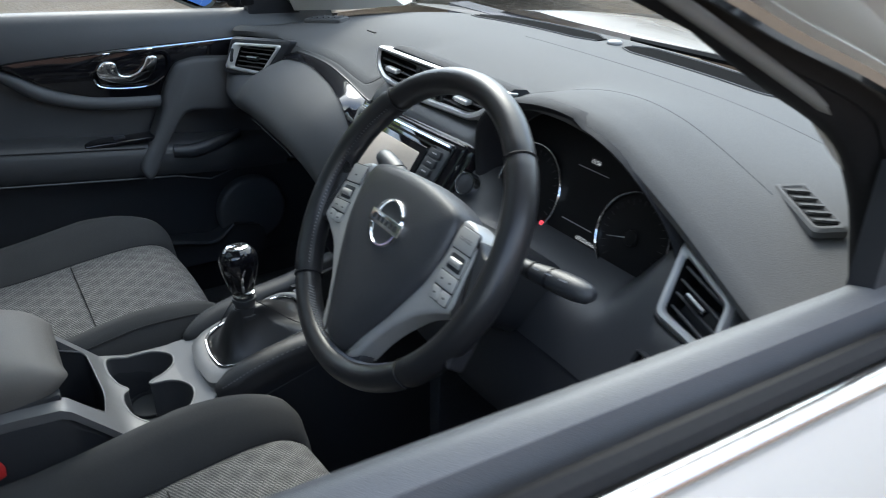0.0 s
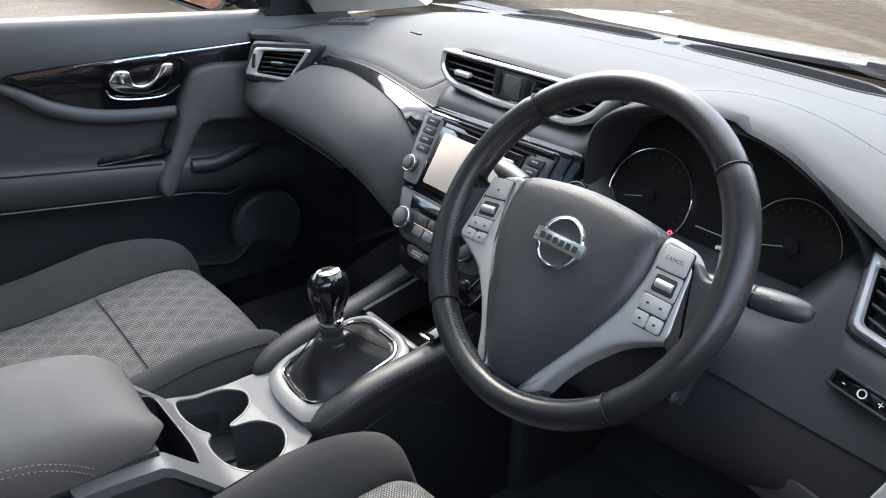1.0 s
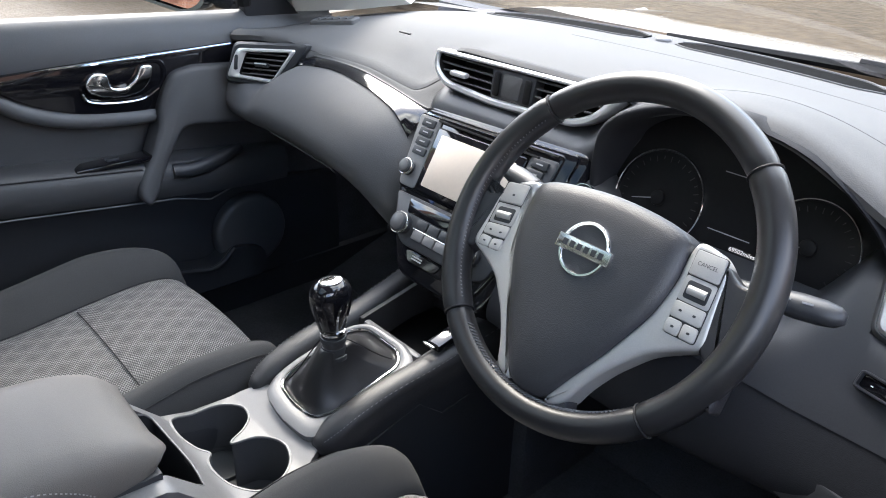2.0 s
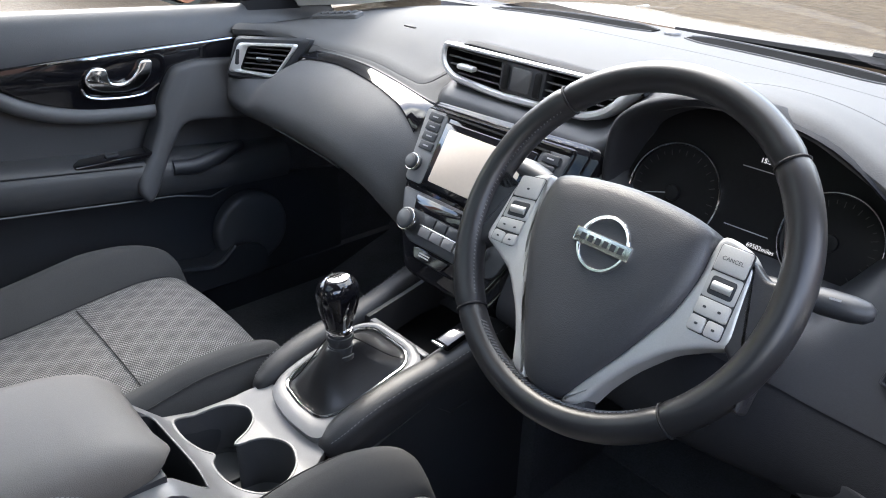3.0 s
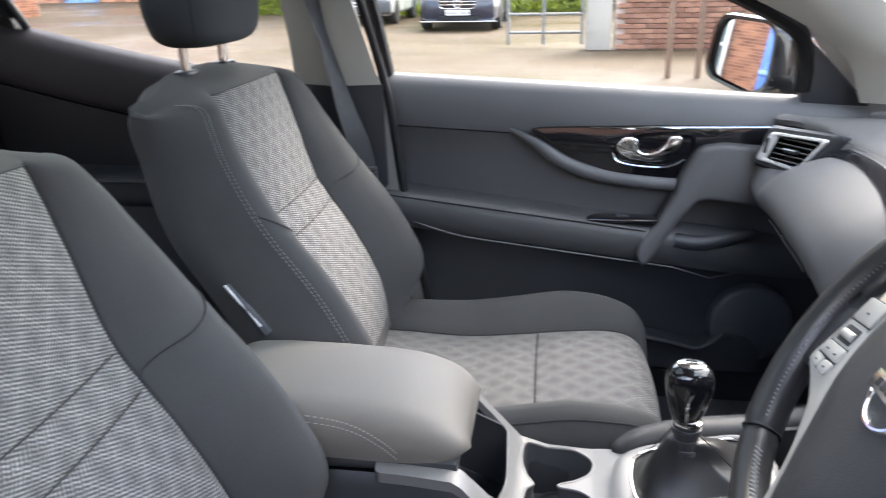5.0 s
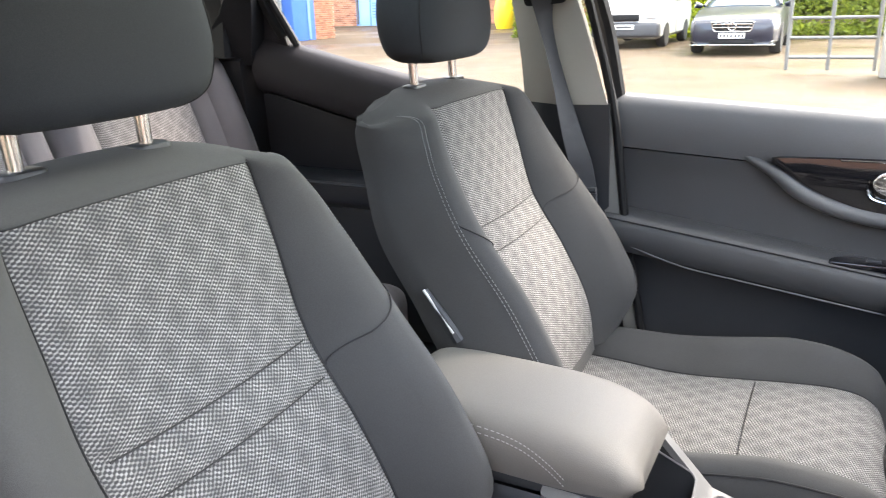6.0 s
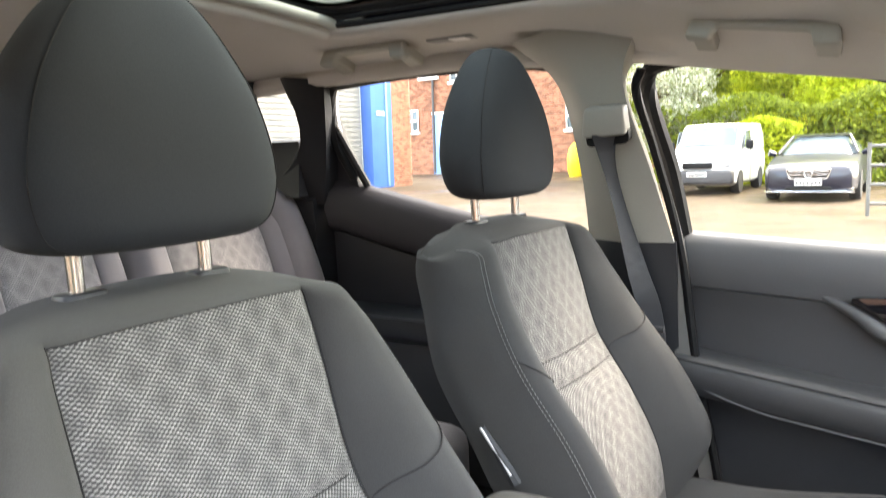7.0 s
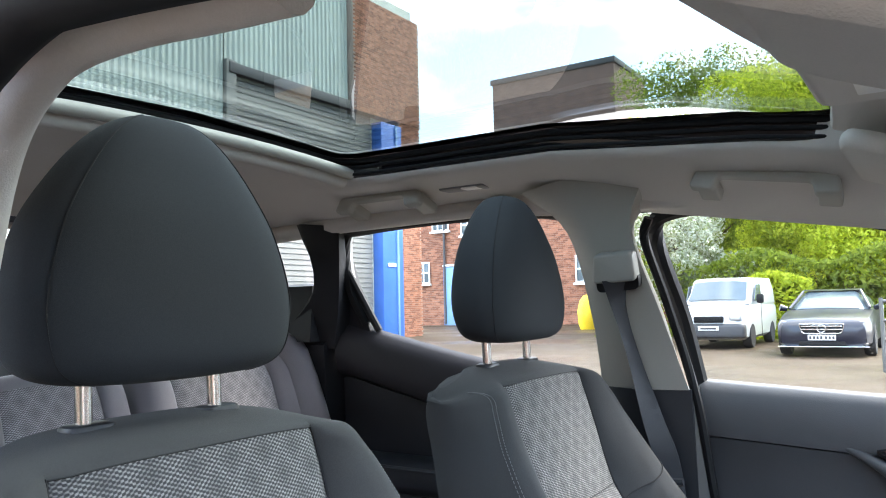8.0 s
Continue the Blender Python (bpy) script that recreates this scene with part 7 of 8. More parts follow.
def head_rows(w_s=1.0):
    rows = []
    # height, half width, half depth, y offset
    prof = [(0.0, 0.050, 0.015), (0.004, 0.100, 0.034), (0.014, 0.128, 0.046), (0.032, 0.141, 0.053), (0.065, 0.147, 0.057), (0.105, 0.140, 0.057), (0.150, 0.124, 0.053), (0.190, 0.099, 0.046), (0.220, 0.075, 0.039), (0.240, 0.053, 0.031), (0.251, 0.033, 0.021), (0.256, 0.011, 0.007)]
    for h, w, d in curve_pts(prof, 56):
        h, w, d = float(h), max(0.004, float(w)), max(0.003, float(d))
        row = []
        for k in range(44):
            a = 2 * math.pi * k / 44
            c, s = math.cos(a), math.sin(a)
            e = 0.72
            row.append((1.05 * w * math.copysign(abs(c) ** e, c), -0.796 - 0.05 * h + 1.04 * d * math.copysign(abs(s) ** e, s), 1.160 + h))
        rows.append(row)
    return rows


def thing_hr(st):
    rows = head_rows()
    hr = part("head_restraint", loft(rows), M_HRCLOTH, st, "rounded cloth head restraint", angle=80)
    for k in (4, 18):
        pts = [(r[k][0], r[k][1] + 0.0008, r[k][2]) for r in rows[4:-3]]
        part("head_seam", tube(pts, 0.0008, 4), M_SEAM, hr)
    for s in (-1, 1):
        p = part("post", tube([(s * 0.073, -0.806, 1.06), (s * 0.073, -0.812, 1.19)], 0.0075, 12), M_STEEL, st, "polished steel post")
        part("post_guide", slab(rounded([(-0.024, -0.015), (0.024, -0.015), (0.024, 0.015), (-0.024, 0.015)], 0.013, 6), Matrix.Translation((s * 0.073 - 0.004, -0.811, 1.127)), 0.016, 0.005), M_HARD, p)
    return hr


seat_a = front_seat(0, 1, "charcoal cloth front passenger seat with lozenge weave panels")
seat_a.location = (-0.364, -0.4, 0.33)
seat_b = front_seat(0, -1, "charcoal cloth driver's seat with lozenge weave panels")
seat_b.location = (0.357, -0.4, 0.33)

# ---- rear bench ----
bench = thing("rear_bench", (0, -1.5, 0.4), "grey cloth rear bench with moulded outer bolsters", "car seat")
for cx, hw, lab in ((-0.42, 0.245, 1), (0.0, 0.165, 0), (0.42, 0.245, 1)):
    sp = spine_of([(-1.44, 0.62), (-1.47, 0.72), (-1.52, 0.86), (-1.57, 1.00), (-1.60, 1.07), (-1.64, 1.105), (-1.69, 1.10)], 30)
    half = lambda f: interp(f, [0, 0.5, 0.8, 0.93, 1], [hw, hw, hw * 0.99, hw * 0.93, hw * 0.82])
    insf = lambda f: hw * 0.60
    bulf = lambda f: interp(f, [0, 0.3, 0.7, 1], [0.02, 0.03, 0.022, 0.0]) if lab else 0.004
    thkf = lambda f: interp(f, [0, 0.7, 0.9, 1], [0.12, 0.12, 0.07, 0.02])
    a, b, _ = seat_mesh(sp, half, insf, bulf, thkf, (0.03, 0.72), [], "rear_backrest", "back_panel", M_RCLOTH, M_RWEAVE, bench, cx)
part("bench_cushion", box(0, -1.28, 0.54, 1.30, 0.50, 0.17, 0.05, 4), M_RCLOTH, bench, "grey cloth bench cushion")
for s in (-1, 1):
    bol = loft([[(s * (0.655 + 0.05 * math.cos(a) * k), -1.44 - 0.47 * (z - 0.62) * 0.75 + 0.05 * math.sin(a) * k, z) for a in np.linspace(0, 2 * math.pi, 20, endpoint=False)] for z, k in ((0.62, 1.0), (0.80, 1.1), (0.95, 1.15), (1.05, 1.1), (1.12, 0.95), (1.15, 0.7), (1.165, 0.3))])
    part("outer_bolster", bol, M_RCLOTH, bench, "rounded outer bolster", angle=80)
rb1 = thing("rear_belt", (-0.30, -1.55, 0.7), "pale grey rear seat belt lying over the backrest", "seat belt")
bm = bmesh.new()
grid(bm, [[(-0.315 - 0.10 * f * 0.4, -1.42 - 0.22 * (1 - f) * 1.0 + 0.004, 0.70 + 0.40 * (1 - f)), (-0.270 - 0.10 * f * 0.4, -1.42 - 0.22 * (1 - f) + 0.004, 0.70 + 0.40 * (1 - f))] for f in np.linspace(0, 1, 8)])
r = bmesh.ops.solidify(bm, geom=list(bm.faces), thickness=0.002)
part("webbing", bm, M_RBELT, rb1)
shelf = solo("parcel_shelf", box(0, -1.90, 1.03, 1.28, 0.42, 0.02, 0.005), M_HARD, "black parcel shelf behind the rear bench", "shelf", kind="structure")


# ---- belts, grab handles, visors ----
def seat_belt(s):
    b = thing("seat_belt", (s * 0.67, -0.70, 0.5), "dark front seat belt hanging from its upper guide", "seat belt", "front seat belts")
    path = curve_pts([(s * 0.588, -0.694, 1.265), (s * 0.600, -0.690, 1.21), (s * 0.618, -0.672, 1.12), (s * 0.636, -0.645, 1.00), (s * 0.645, -0.620, 0.90), (s * 0.655, -0.605, 0.70), (s * 0.668, -0.60, 0.45)], 28)
    bm = bmesh.new()
    rows = []
    for i, p in enumerate(path):
        f = i / 27
        tw = radians(25 + 45 * math.sin(math.pi * min(1, f * 1.6)) * (1 if f < 0.6 else 0.4))
        hw = 0.023 - 0.006 * math.sin(math.pi * min(1, f * 2.2)) * (1 if f < 0.45 else 0)
        dx, dy = hw * math.sin(tw) * s, hw * math.cos(tw)
        rows.append([(p[0] - dx, p[1] - dy, p[2]), (p[0] + dx, p[1] + dy, p[2]), (p[0] + dx - s * 0.0014, p[1] + dy, p[2]), (p[0] - dx - s * 0.0014, p[1] - dy, p[2])])
    part("webbing", loft(rows), M_BELT, b, "dark woven webbing")
    g = frame_at((s * 0.596, -0.694, 1.270), (0, -s, 0.0), (0.22 * -s, 0.0, 1))
    part("guide_slot", slab(rounded([(-0.040, -0.028), (0.045, -0.022), (0.045, 0.01), (-0.04, 0.0)], 0.012), g @ Matrix.Translation((0, 0, 0.001)), 0.02), M_BLACK, b)
    part("guide_cover", slab(rounded([(-0.044, -0.008), (0.044, -0.004), (0.042, 0.052), (-0.035, 0.050)], 0.010, 5), g @ Matrix.Translation((0, 0, 0.016)), 0.03, 0.006, 3), M_PILLAR, b, "beige upper belt guide")
    part("belt_stop", tube([(s * 0.628, -0.622, 0.885), (s * 0.628, -0.590, 0.888)], 0.007, 8), M_HARD, b, "black belt tongue")
    part("tongue", box(s * 0.636, -0.615, 0.868, 0.012, 0.05, 0.03, 0.004), M_HARD, b)
    return b


seat_belt(-1)
bk = thing("belt_buckle", (0.122, -0.46, 0.6), "black belt buckle with red release button", "belt buckle")
part("buckle_body", box(0.118, -0.455, 0.590, 0.026, 0.05, 0.09, 0.008, rot=Matrix.Rotation(radians(20), 4, "X")), M_HARD, bk)
part("release_button", box(0.119, -0.437, 0.633, 0.022, 0.028, 0.016, 0.004, rot=Matrix.Rotation(radians(20), 4, "X")), M_RED, bk, "red release button")


def grab_handle(y0, y1, s):
    h = thing("grab_handle", (s * 0.57, (y0 + y1) / 2, 1.44), "beige plastic grab handle under the roof rail", "grab handle", "grab handles")
    ym, hl = (y0 + y1) / 2, (y1 - y0) / 2
    za, zb = roof_z(0.545, y0), roof_z(0.545, y1)
    m = frame_at((s * 0.528, ym, (za + zb) / 2 - 0.003), (0, s, 0.65 * (zb - za) / (y1 - y0) * s), (s * 0.35, 0, 1))
    if (m.to_3x3() @ Vector((0, 0, 1))).x * s > 0:
        m = frame_at((s * 0.528, ym, (za + zb) / 2 - 0.003), (0, -s, -0.65 * (zb - za) / (y1 - y0) * s), (s * 0.35, 0, 1))
    ol = rounded([(-hl + 0.010, 0.002), (hl - 0.010, 0.002), (hl, -0.034), (hl - 0.040, -0.036), (hl - 0.048, -0.011), (-hl + 0.048, -0.011), (-hl + 0.040, -0.036), (-hl, -0.034)], [0.010, 0.010, 0.010, 0.007, 0.008, 0.008, 0.007, 0.010], 5)
    part("grip", slab(ol, m @ Matrix.Translation((0, 0, 0.022)), 0.018, 0.005, 3), M_PILLAR, h, angle=60)
    for u in (-hl + 0.024, hl - 0.024):
        part("handle_foot", slab(rounded([(u - 0.018, 0.0), (u + 0.018, 0.0), (u + 0.018, -0.024), (u - 0.018, -0.024)], 0.006), m @ Matrix.Translation((0, 0, 0.006)), 0.060, 0.0), M_PILLAR, h)
    return h


grab_handle(-0.52, -0.28, -1)
grab_handle(-1.32, -1.085, -1)
grab_handle(-1.32, -1.085, 1)
lamp = thing("reading_lamp", (-0.54, -0.95, 1.45), "small rear reading lamp in the roof lining", "lamp")
part("lamp_body", box(-0.548, -1.00, roof_z(0.548, -1.00) + 0.004, 0.045, 0.11, 0.016, 0.006), M_PLATE, lamp)
part("lamp_lens", box(-0.542, -0.98, roof_z(0.54, -0.98) - 0.003, 0.03, 0.04, 0.006, 0.003), M_SILVER, lamp)


def sun_visor(s):
    v = thing("sun_visor", (s * 0.37, -0.20, 1.42), "folded beige sun visor under the roof", "sun visor", "sun visors")
    rows = []
    ol = rounded([(-0.20, -0.09), (0.20, -0.09), (0.20, 0.085), (-0.20, 0.085)], 0.05, 6)
    m = frame_at((s * 0.37, -0.175, roof_z(0.37, -0.17) - 0.030), (1, 0, 0), (0, 0.93, -0.36))
    for k, z in ((0.96, -0.012), (1.0, -0.004), (1.0, 0.004), (0.96, 0.012)):
        rows.append([m @ Vector((p[0] * k, p[1] * k, z)) for p in ol])
    part("visor_board", loft(rows), M_HEAD, v, angle=60)
    part("visor_arm", tube([(s * 0.18, -0.09, roof_z(0.2, -0.1) - 0.02), (s * 0.56, -0.10, roof_z(0.5, -0.1) - 0.02)], 0.006, 8), M_PILLAR, v)
    return v


sun_visor(-1)
sun_visor(1)
con = thing("overhead_console", (0, -0.2, 1.45), "beige overhead console behind the windscreen", "overhead console")
part("console_shell", box(0, -0.19, roof_z(0, -0.2) - 0.012, 0.22, 0.16, 0.035, 0.015, 3), M_HEAD, con)
ol = rounded([(0.40, -0.05), (0.40, -0.345), (0.267, -0.322), (0.152, -0.301), (-0.03, -0.263), (-0.13, -0.259), (-0.27, -0.272), (-0.34, -0.282), (-0.34, -0.05)], 0.03, 5)
part("console_panel", slab(ol, Matrix.Translation((0, 0, 1.450)) @ Matrix.Rotation(math.pi, 4, "X") @ Matrix.Scale(-1, 4, (0, 1, 0)), 0.02, 0.006), M_HEAD, con, "smooth beige roof panel")
part("lamp_lens", box(0, -0.20, roof_z(0, -0.2) - 0.030, 0.10, 0.05, 0.006, 0.002), M_SILVER, con)


# ---- outdoors ----
def ground_material():
    m = mat("wet_concrete_yard", (0.062, 0.045, 0.029), 0.8, spec=0.12, grain=0.5, grain_scale=30, var=0.25, dirt_scale=0.35)
    nt = m.node_tree
    b = nt.nodes["Principled BSDF"]
    co = nt.nodes.new("ShaderNodeTexCoord")
    n = nt.nodes.new("ShaderNodeTexNoise")
    n.inputs["Scale"].default_value = 0.22
    n.inputs["Detail"].default_value = 7
    nt.links.new(co.outputs["Object"], n.inputs["Vector"])
    r = nt.nodes.new("ShaderNodeMapRange")
    r.inputs[1].default_value, r.inputs[2].default_value = 0.42, 0.60
    r.inputs[3].default_value, r.inputs[4].default_value = 0.30, 0.75
    nt.links.new(n.outputs["Fac"], r.inputs[0])
    nt.links.new(r.outputs[0], b.inputs["Roughness"])
    return m


M_GROUND = ground_material()
M_BRICK = mat("brown_brick", (0.17, 0.105, 0.085), 0.85, var=0.35, dirt_scale=1.2, grain=0.4, grain_scale=60)
M_MORTAR = mat("pale_mortar", (0.34, 0.27, 0.23), 0.9, var=0.2, dirt_scale=1.0)
M_CLAD = mat("weathered_cladding", (0.41, 0.46, 0.42), 0.6, var=0.25, dirt_scale=0.8, stretch=(1, 1, 0.2))
M_SHUT = mat("galvanised_shutter", (0.135, 0.135, 0.128), 0.65, metal=0.0, var=0.25, dirt_scale=0.7)
M_BLUE = mat("blue_paint", (0.045, 0.14, 0.46), 0.5, var=0.15, dirt_scale=1.5)
M_PALEBLUE = mat("faded_blue_paint", (0.16, 0.29, 0.50), 0.6, var=0.2, dirt_scale=1.0)
M_WHITE = mat("white_paint", (0.72, 0.72, 0.70), 0.5, var=0.05, dirt_scale=2)
# Blue-grey base: the sky's reflection is put into the glass colour.
M_DARKGL = mat("glass_with_sky_tone", (0.085, 0.11, 0.125), 0.10, var=0.1, coat=0.15, spec=0.35)
M_NAVY = mat("dark_blue_car_paint", (0.008, 0.010, 0.022), 0.30, coat=0.25, var=0.1)
M_VANW = mat("white_van_paint", (0.55, 0.56, 0.56), 0.3, coat=0.6, var=0.03)
M_GREYP = mat("grey_bumper_plastic", (0.058, 0.058, 0.062), 0.6, var=0.1)
M_TYRE = mat("tyre_rubber", (0.02, 0.02, 0.02), 0.85, var=0.2)
M_BARK = mat("bark", (0.12, 0.09, 0.065), 0.95, var=0.3, grain=0.8, grain_scale=30, dirt_scale=4)
M_GREYWOOD = mat("weathered_concrete", (0.30, 0.28, 0.25), 0.9, var=0.2, dirt_scale=2)
M_RUST = mat("rusty_steel", (0.16, 0.10, 0.07), 0.8, var=0.3, dirt_scale=6)
M_YELLOW = mat("yellow_plastic", (0.80, 0.55, 0.02), 0.5, var=0.1)


def leaf_mat(name, a, b):
    m = bpy.data.materials.new(name)
    m.use_nodes = True
    nt = m.node_tree
    p = nt.nodes["Principled BSDF"]
    p.inputs["Roughness"].default_value = 0.6
    g = nt.nodes.new("ShaderNodeNewGeometry")
    r = nt.nodes.new("ShaderNodeValToRGB")
    r.color_ramp.elements[0].color, r.color_ramp.elements[1].color = (*a, 1), (*b, 1)
    nt.links.new(g.outputs["Random Per Island"], r.inputs[0])
    nt.links.new(r.outputs[0], p.inputs["Base Color"])
    tr = nt.nodes.new("ShaderNodeBsdfTranslucent")
    nt.links.new(r.outputs[0], tr.inputs[0])
    mx = nt.nodes.new("ShaderNodeMixShader")
    mx.inputs[0].default_value = 0.6
    out = nt.nodes["Material Output"]
    nt.links.new(p.outputs[0], mx.inputs[1])
    nt.links.new(tr.outputs[0], mx.inputs[2])
    nt.links.new(mx.outputs[0], out.inputs[0])
    return m


M_LEAF = leaf_mat("spring_leaf", (0.34, 0.42, 0.03), (0.72, 0.76, 0.08))
M_DLEAF = leaf_mat("dark_leaf", (0.14, 0.19, 0.025), (0.34, 0.40, 0.05))
M_BLOSSOM = leaf_mat("blossom", (0.26, 0.30, 0.10), (0.88, 0.88, 0.82))

bm = bmesh.new()
bmesh.ops.create_grid(bm, x_segments=2, y_segments=2, size=400)
ground = solo("ground", bm, M_GROUND, "worn tan concrete yard with damp patches", "ground", kind="structure")


# darker earthy strip of the yard ahead of the car
M_EARTH = mat("damp_brown_earth", (0.062, 0.047, 0.031), 0.9, spec=0.10, grain=0.6, grain_scale=14, var=0.45, dirt_scale=0.6)
rim = []
for k in range(40):
    a = 2 * math.pi * k / 40
    rim.append((-4 + (16 + 1.2 * math.sin(3 * a)) * math.cos(a), 17 + (13.2 + 0.5 * math.sin(5 * a + 1)) * math.sin(a), 0.006))
bm = bmesh.new()
bm.faces.new([bm.verts.new(p) for p in rim])
solo("yard_earth", bm, M_EARTH, "damp brown earth strip of the yard ahead of the car", "ground", kind="structure")


def leaves(points, size, rng):
    n = len(points)
    a = rng.normal(size=(n, 3))
    a /= np.linalg.norm(a, axis=1)[:, None]
    b = np.cross(a, rng.normal(size=(n, 3)))
    b /= np.linalg.norm(b, axis=1)[:, None]
    s = size * rng.uniform(0.6, 1.3, (n, 1))
    v = np.stack([points - a * s, points + b * s * 0.5, points + a * s, points - b * s * 0.5], 1).reshape(-1, 3)
    me = bpy.data.meshes.new("crown")
    me.from_pydata(v.tolist(), [], np.arange(4 * n).reshape(-1, 4).tolist())
    return me


def tree(x, y, h, r, material, label, seed, count=5200, leaf=0.085, low=0.08, trunk_r=0.16):
    rng = np.random.default_rng(seed)
    t = thing("tree", (x, y, 0), label, "tree", "trees beyond the yard")
    tops = [(x + rng.uniform(-0.3, 0.3), y + rng.uniform(-0.3, 0.3), h * f) for f in (0, 0.3, 0.6, 0.85)]
    bm = tube(curve_pts([(x, y, 0)] + tops[1:], 10), [trunk_r * (1 - 0.085 * i) for i in range(10)], 8)
    ends = []
    for k in range(9):
        f = rng.uniform(0.25, 0.75)
        a = rng.uniform(0, 2 * math.pi)
        s = Vector((x, y, h * f))
        e = s + Vector((math.cos(a) * r * 0.75, math.sin(a) * r * 0.75, h * rng.uniform(0.12, 0.28)))
        tube(curve_pts([tuple(s), tuple(s.lerp(e, 0.5) + Vector((0, 0, 0.15))), tuple(e)], 6), [trunk_r * 0.4 * (1 - 0.14 * i) for i in range(6)], 6, bm=bm)
        ends.append(e)
    part("trunk", bm, M_BARK, t, "brown trunk with limbs")
    clumps = [np.array(e) for e in ends] + [np.array((x + rng.uniform(-r, r) * 0.7, y + rng.uniform(-r, r) * 0.7, h * rng.uniform(low + 0.1, 0.98))) for _ in range(34)]
    pts = []
    per = count // len(clumps)
    for c in clumps:
        q = rng.normal(size=(per, 3))
        q = q / np.linalg.norm(q, axis=1)[:, None] * (rng.uniform(0.15, 1, (per, 1)) ** 0.5)
        q *= np.array([0.36 * r, 0.36 * r, 0.30 * r]) * rng.uniform(0.7, 1.35)
        pts.append(c + q)
    me = leaves(np.concatenate(pts), leaf, rng)
    me.materials.append(material)
    ob = new("crown", me)
    ob.parent = t
    ob.matrix_parent_inverse = Matrix.Translation(-t.location)
    return t


def hedge(x, y, sx, sy, h, seed, material, label):
    rng = np.random.default_rng(seed)
    n = int(1500 * sx * sy * h ** 0.5)
    n = min(n, 24000)
    p = rng.uniform(-1, 1, (n, 3))
    k = rng.integers(0, 3, n)
    p[np.arange(n), k] = np.sign(p[np.arange(n), k]) * rng.uniform(0.8, 1, n)
    p = p * np.array([sx / 2, sy / 2, h / 2]) + np.array([x, y, h / 2])
    p[:, 2] += 0.25 * np.sin(p[:, 1] * 1.7 + seed) * (p[:, 2] / h)
    me = leaves(p, 0.09, rng)
    me.materials.append(material)
    ob = new("hedge", me)
    return tagged(ob, label, "hedge", kind="stuff")


# warehouse along the yard
ware = thing("warehouse", (-8, -19, 0), "corrugated metal warehouse with roller shutter and blue steelwork", "building")


def corrugated(x0, x1, z0, z1, y, name):
    n = int((x1 - x0) / 0.055)
    bm = bmesh.new()
    rows = []
    for z in (z0, z1):
        rows.append([(x0 + (x1 - x0) * i / n, y + (0.0, 0.05, 0.05, 0.0)[i % 4], z) for i in range(n + 1)])
    grid(bm, rows)
    OPEN.add(name)
    return part(name, bm, M_CLAD, ware, "weathered grey-green corrugated sheets", angle=20)


corrugated(-15.5, 16, 3.0, 14.0, -18.9, "cladding")
corrugated(-21.6, -15.5, 8.9, 14.0, -18.9, "cladding")
part("backing_wall", box(-5, -19.25, 7, 42, 0.5, 14, 0), M_CLAD, ware)
# big roller shutter, curtain of slats
for j in range(46):
    z = 0.1 + 0.19 * j
    part("shutter_slat", slab([(-22.95, 0), (-15.9, 0), (-15.9, 0.18), (-22.95, 0.18)], frame_at((0, -18.90, z), (1, 0, 0), (0, -0.16, 1)), 0.03, 0.0), M_SHUT, ware, smooth=False)
part("shutter_post", box(-15.7, -18.82, 4.6, 0.42, 0.2, 9.2, 0.02), M_SHUT, ware, "pale shutter guide post")
part("lintel", box(-19.3, -18.80, 8.95, 7.4, 0.25, 0.35, 0.03), M_GREYP, ware)
part("blue_column", box(-23.825, -18.75, 4.3, 1.35, 0.5, 8.6, 0.03), M_BLUE, ware, "blue painted steel column")
part("column_groove", box(-24.1, -18.48, 4.3, 0.12, 0.06, 8.5, 0.01), M_PALEBLUE, ware)
part("sign_plate", box(-23.7, -18.48, 2.9, 0.5, 0.03, 0.14, 0.005), M_WHITE, ware, "small white plate")


def brick_wall(parent, x0, x1, z0, z1, y, step=(0.235, 0.080), axis="x", name="brick", limit=None):
    """Courses of single bricks on a mortar bed, on a wall along x (facing y) or along y (facing x)."""
    bmx = box(0, 0, 0, step[0] - 0.012, 0.06, step[1] - 0.012, 0.004, 1)
    me = bpy.data.meshes.new(name)
    bmx.to_mesh(me)
    bmx.free()
    me.materials.append(M_BRICKV)
    rows = int((z1 - z0) / step[1])
    cols = int((x1 - x0) / step[0])
    count = 0
    for r in range(rows):
        for c in range(cols):
            if limit and count >= limit:
                return
            ob = new(name, me)
            off = step[0] / 2 * (r % 2)
            u = x0 + off + step[0] * (c + 0.5)
            if u > x1:
                continue
            w = z0 + step[1] * (r + 0.5)
            ob.parent = parent
            ob.matrix_parent_inverse = Matrix.Translation(-base_of(parent))
            if axis == "x":
                ob.location = (u, y, w)
            else:
                ob.location = (y, u, w)
                ob.rotation_euler = (0, 0, math.pi / 2)
            count += 1


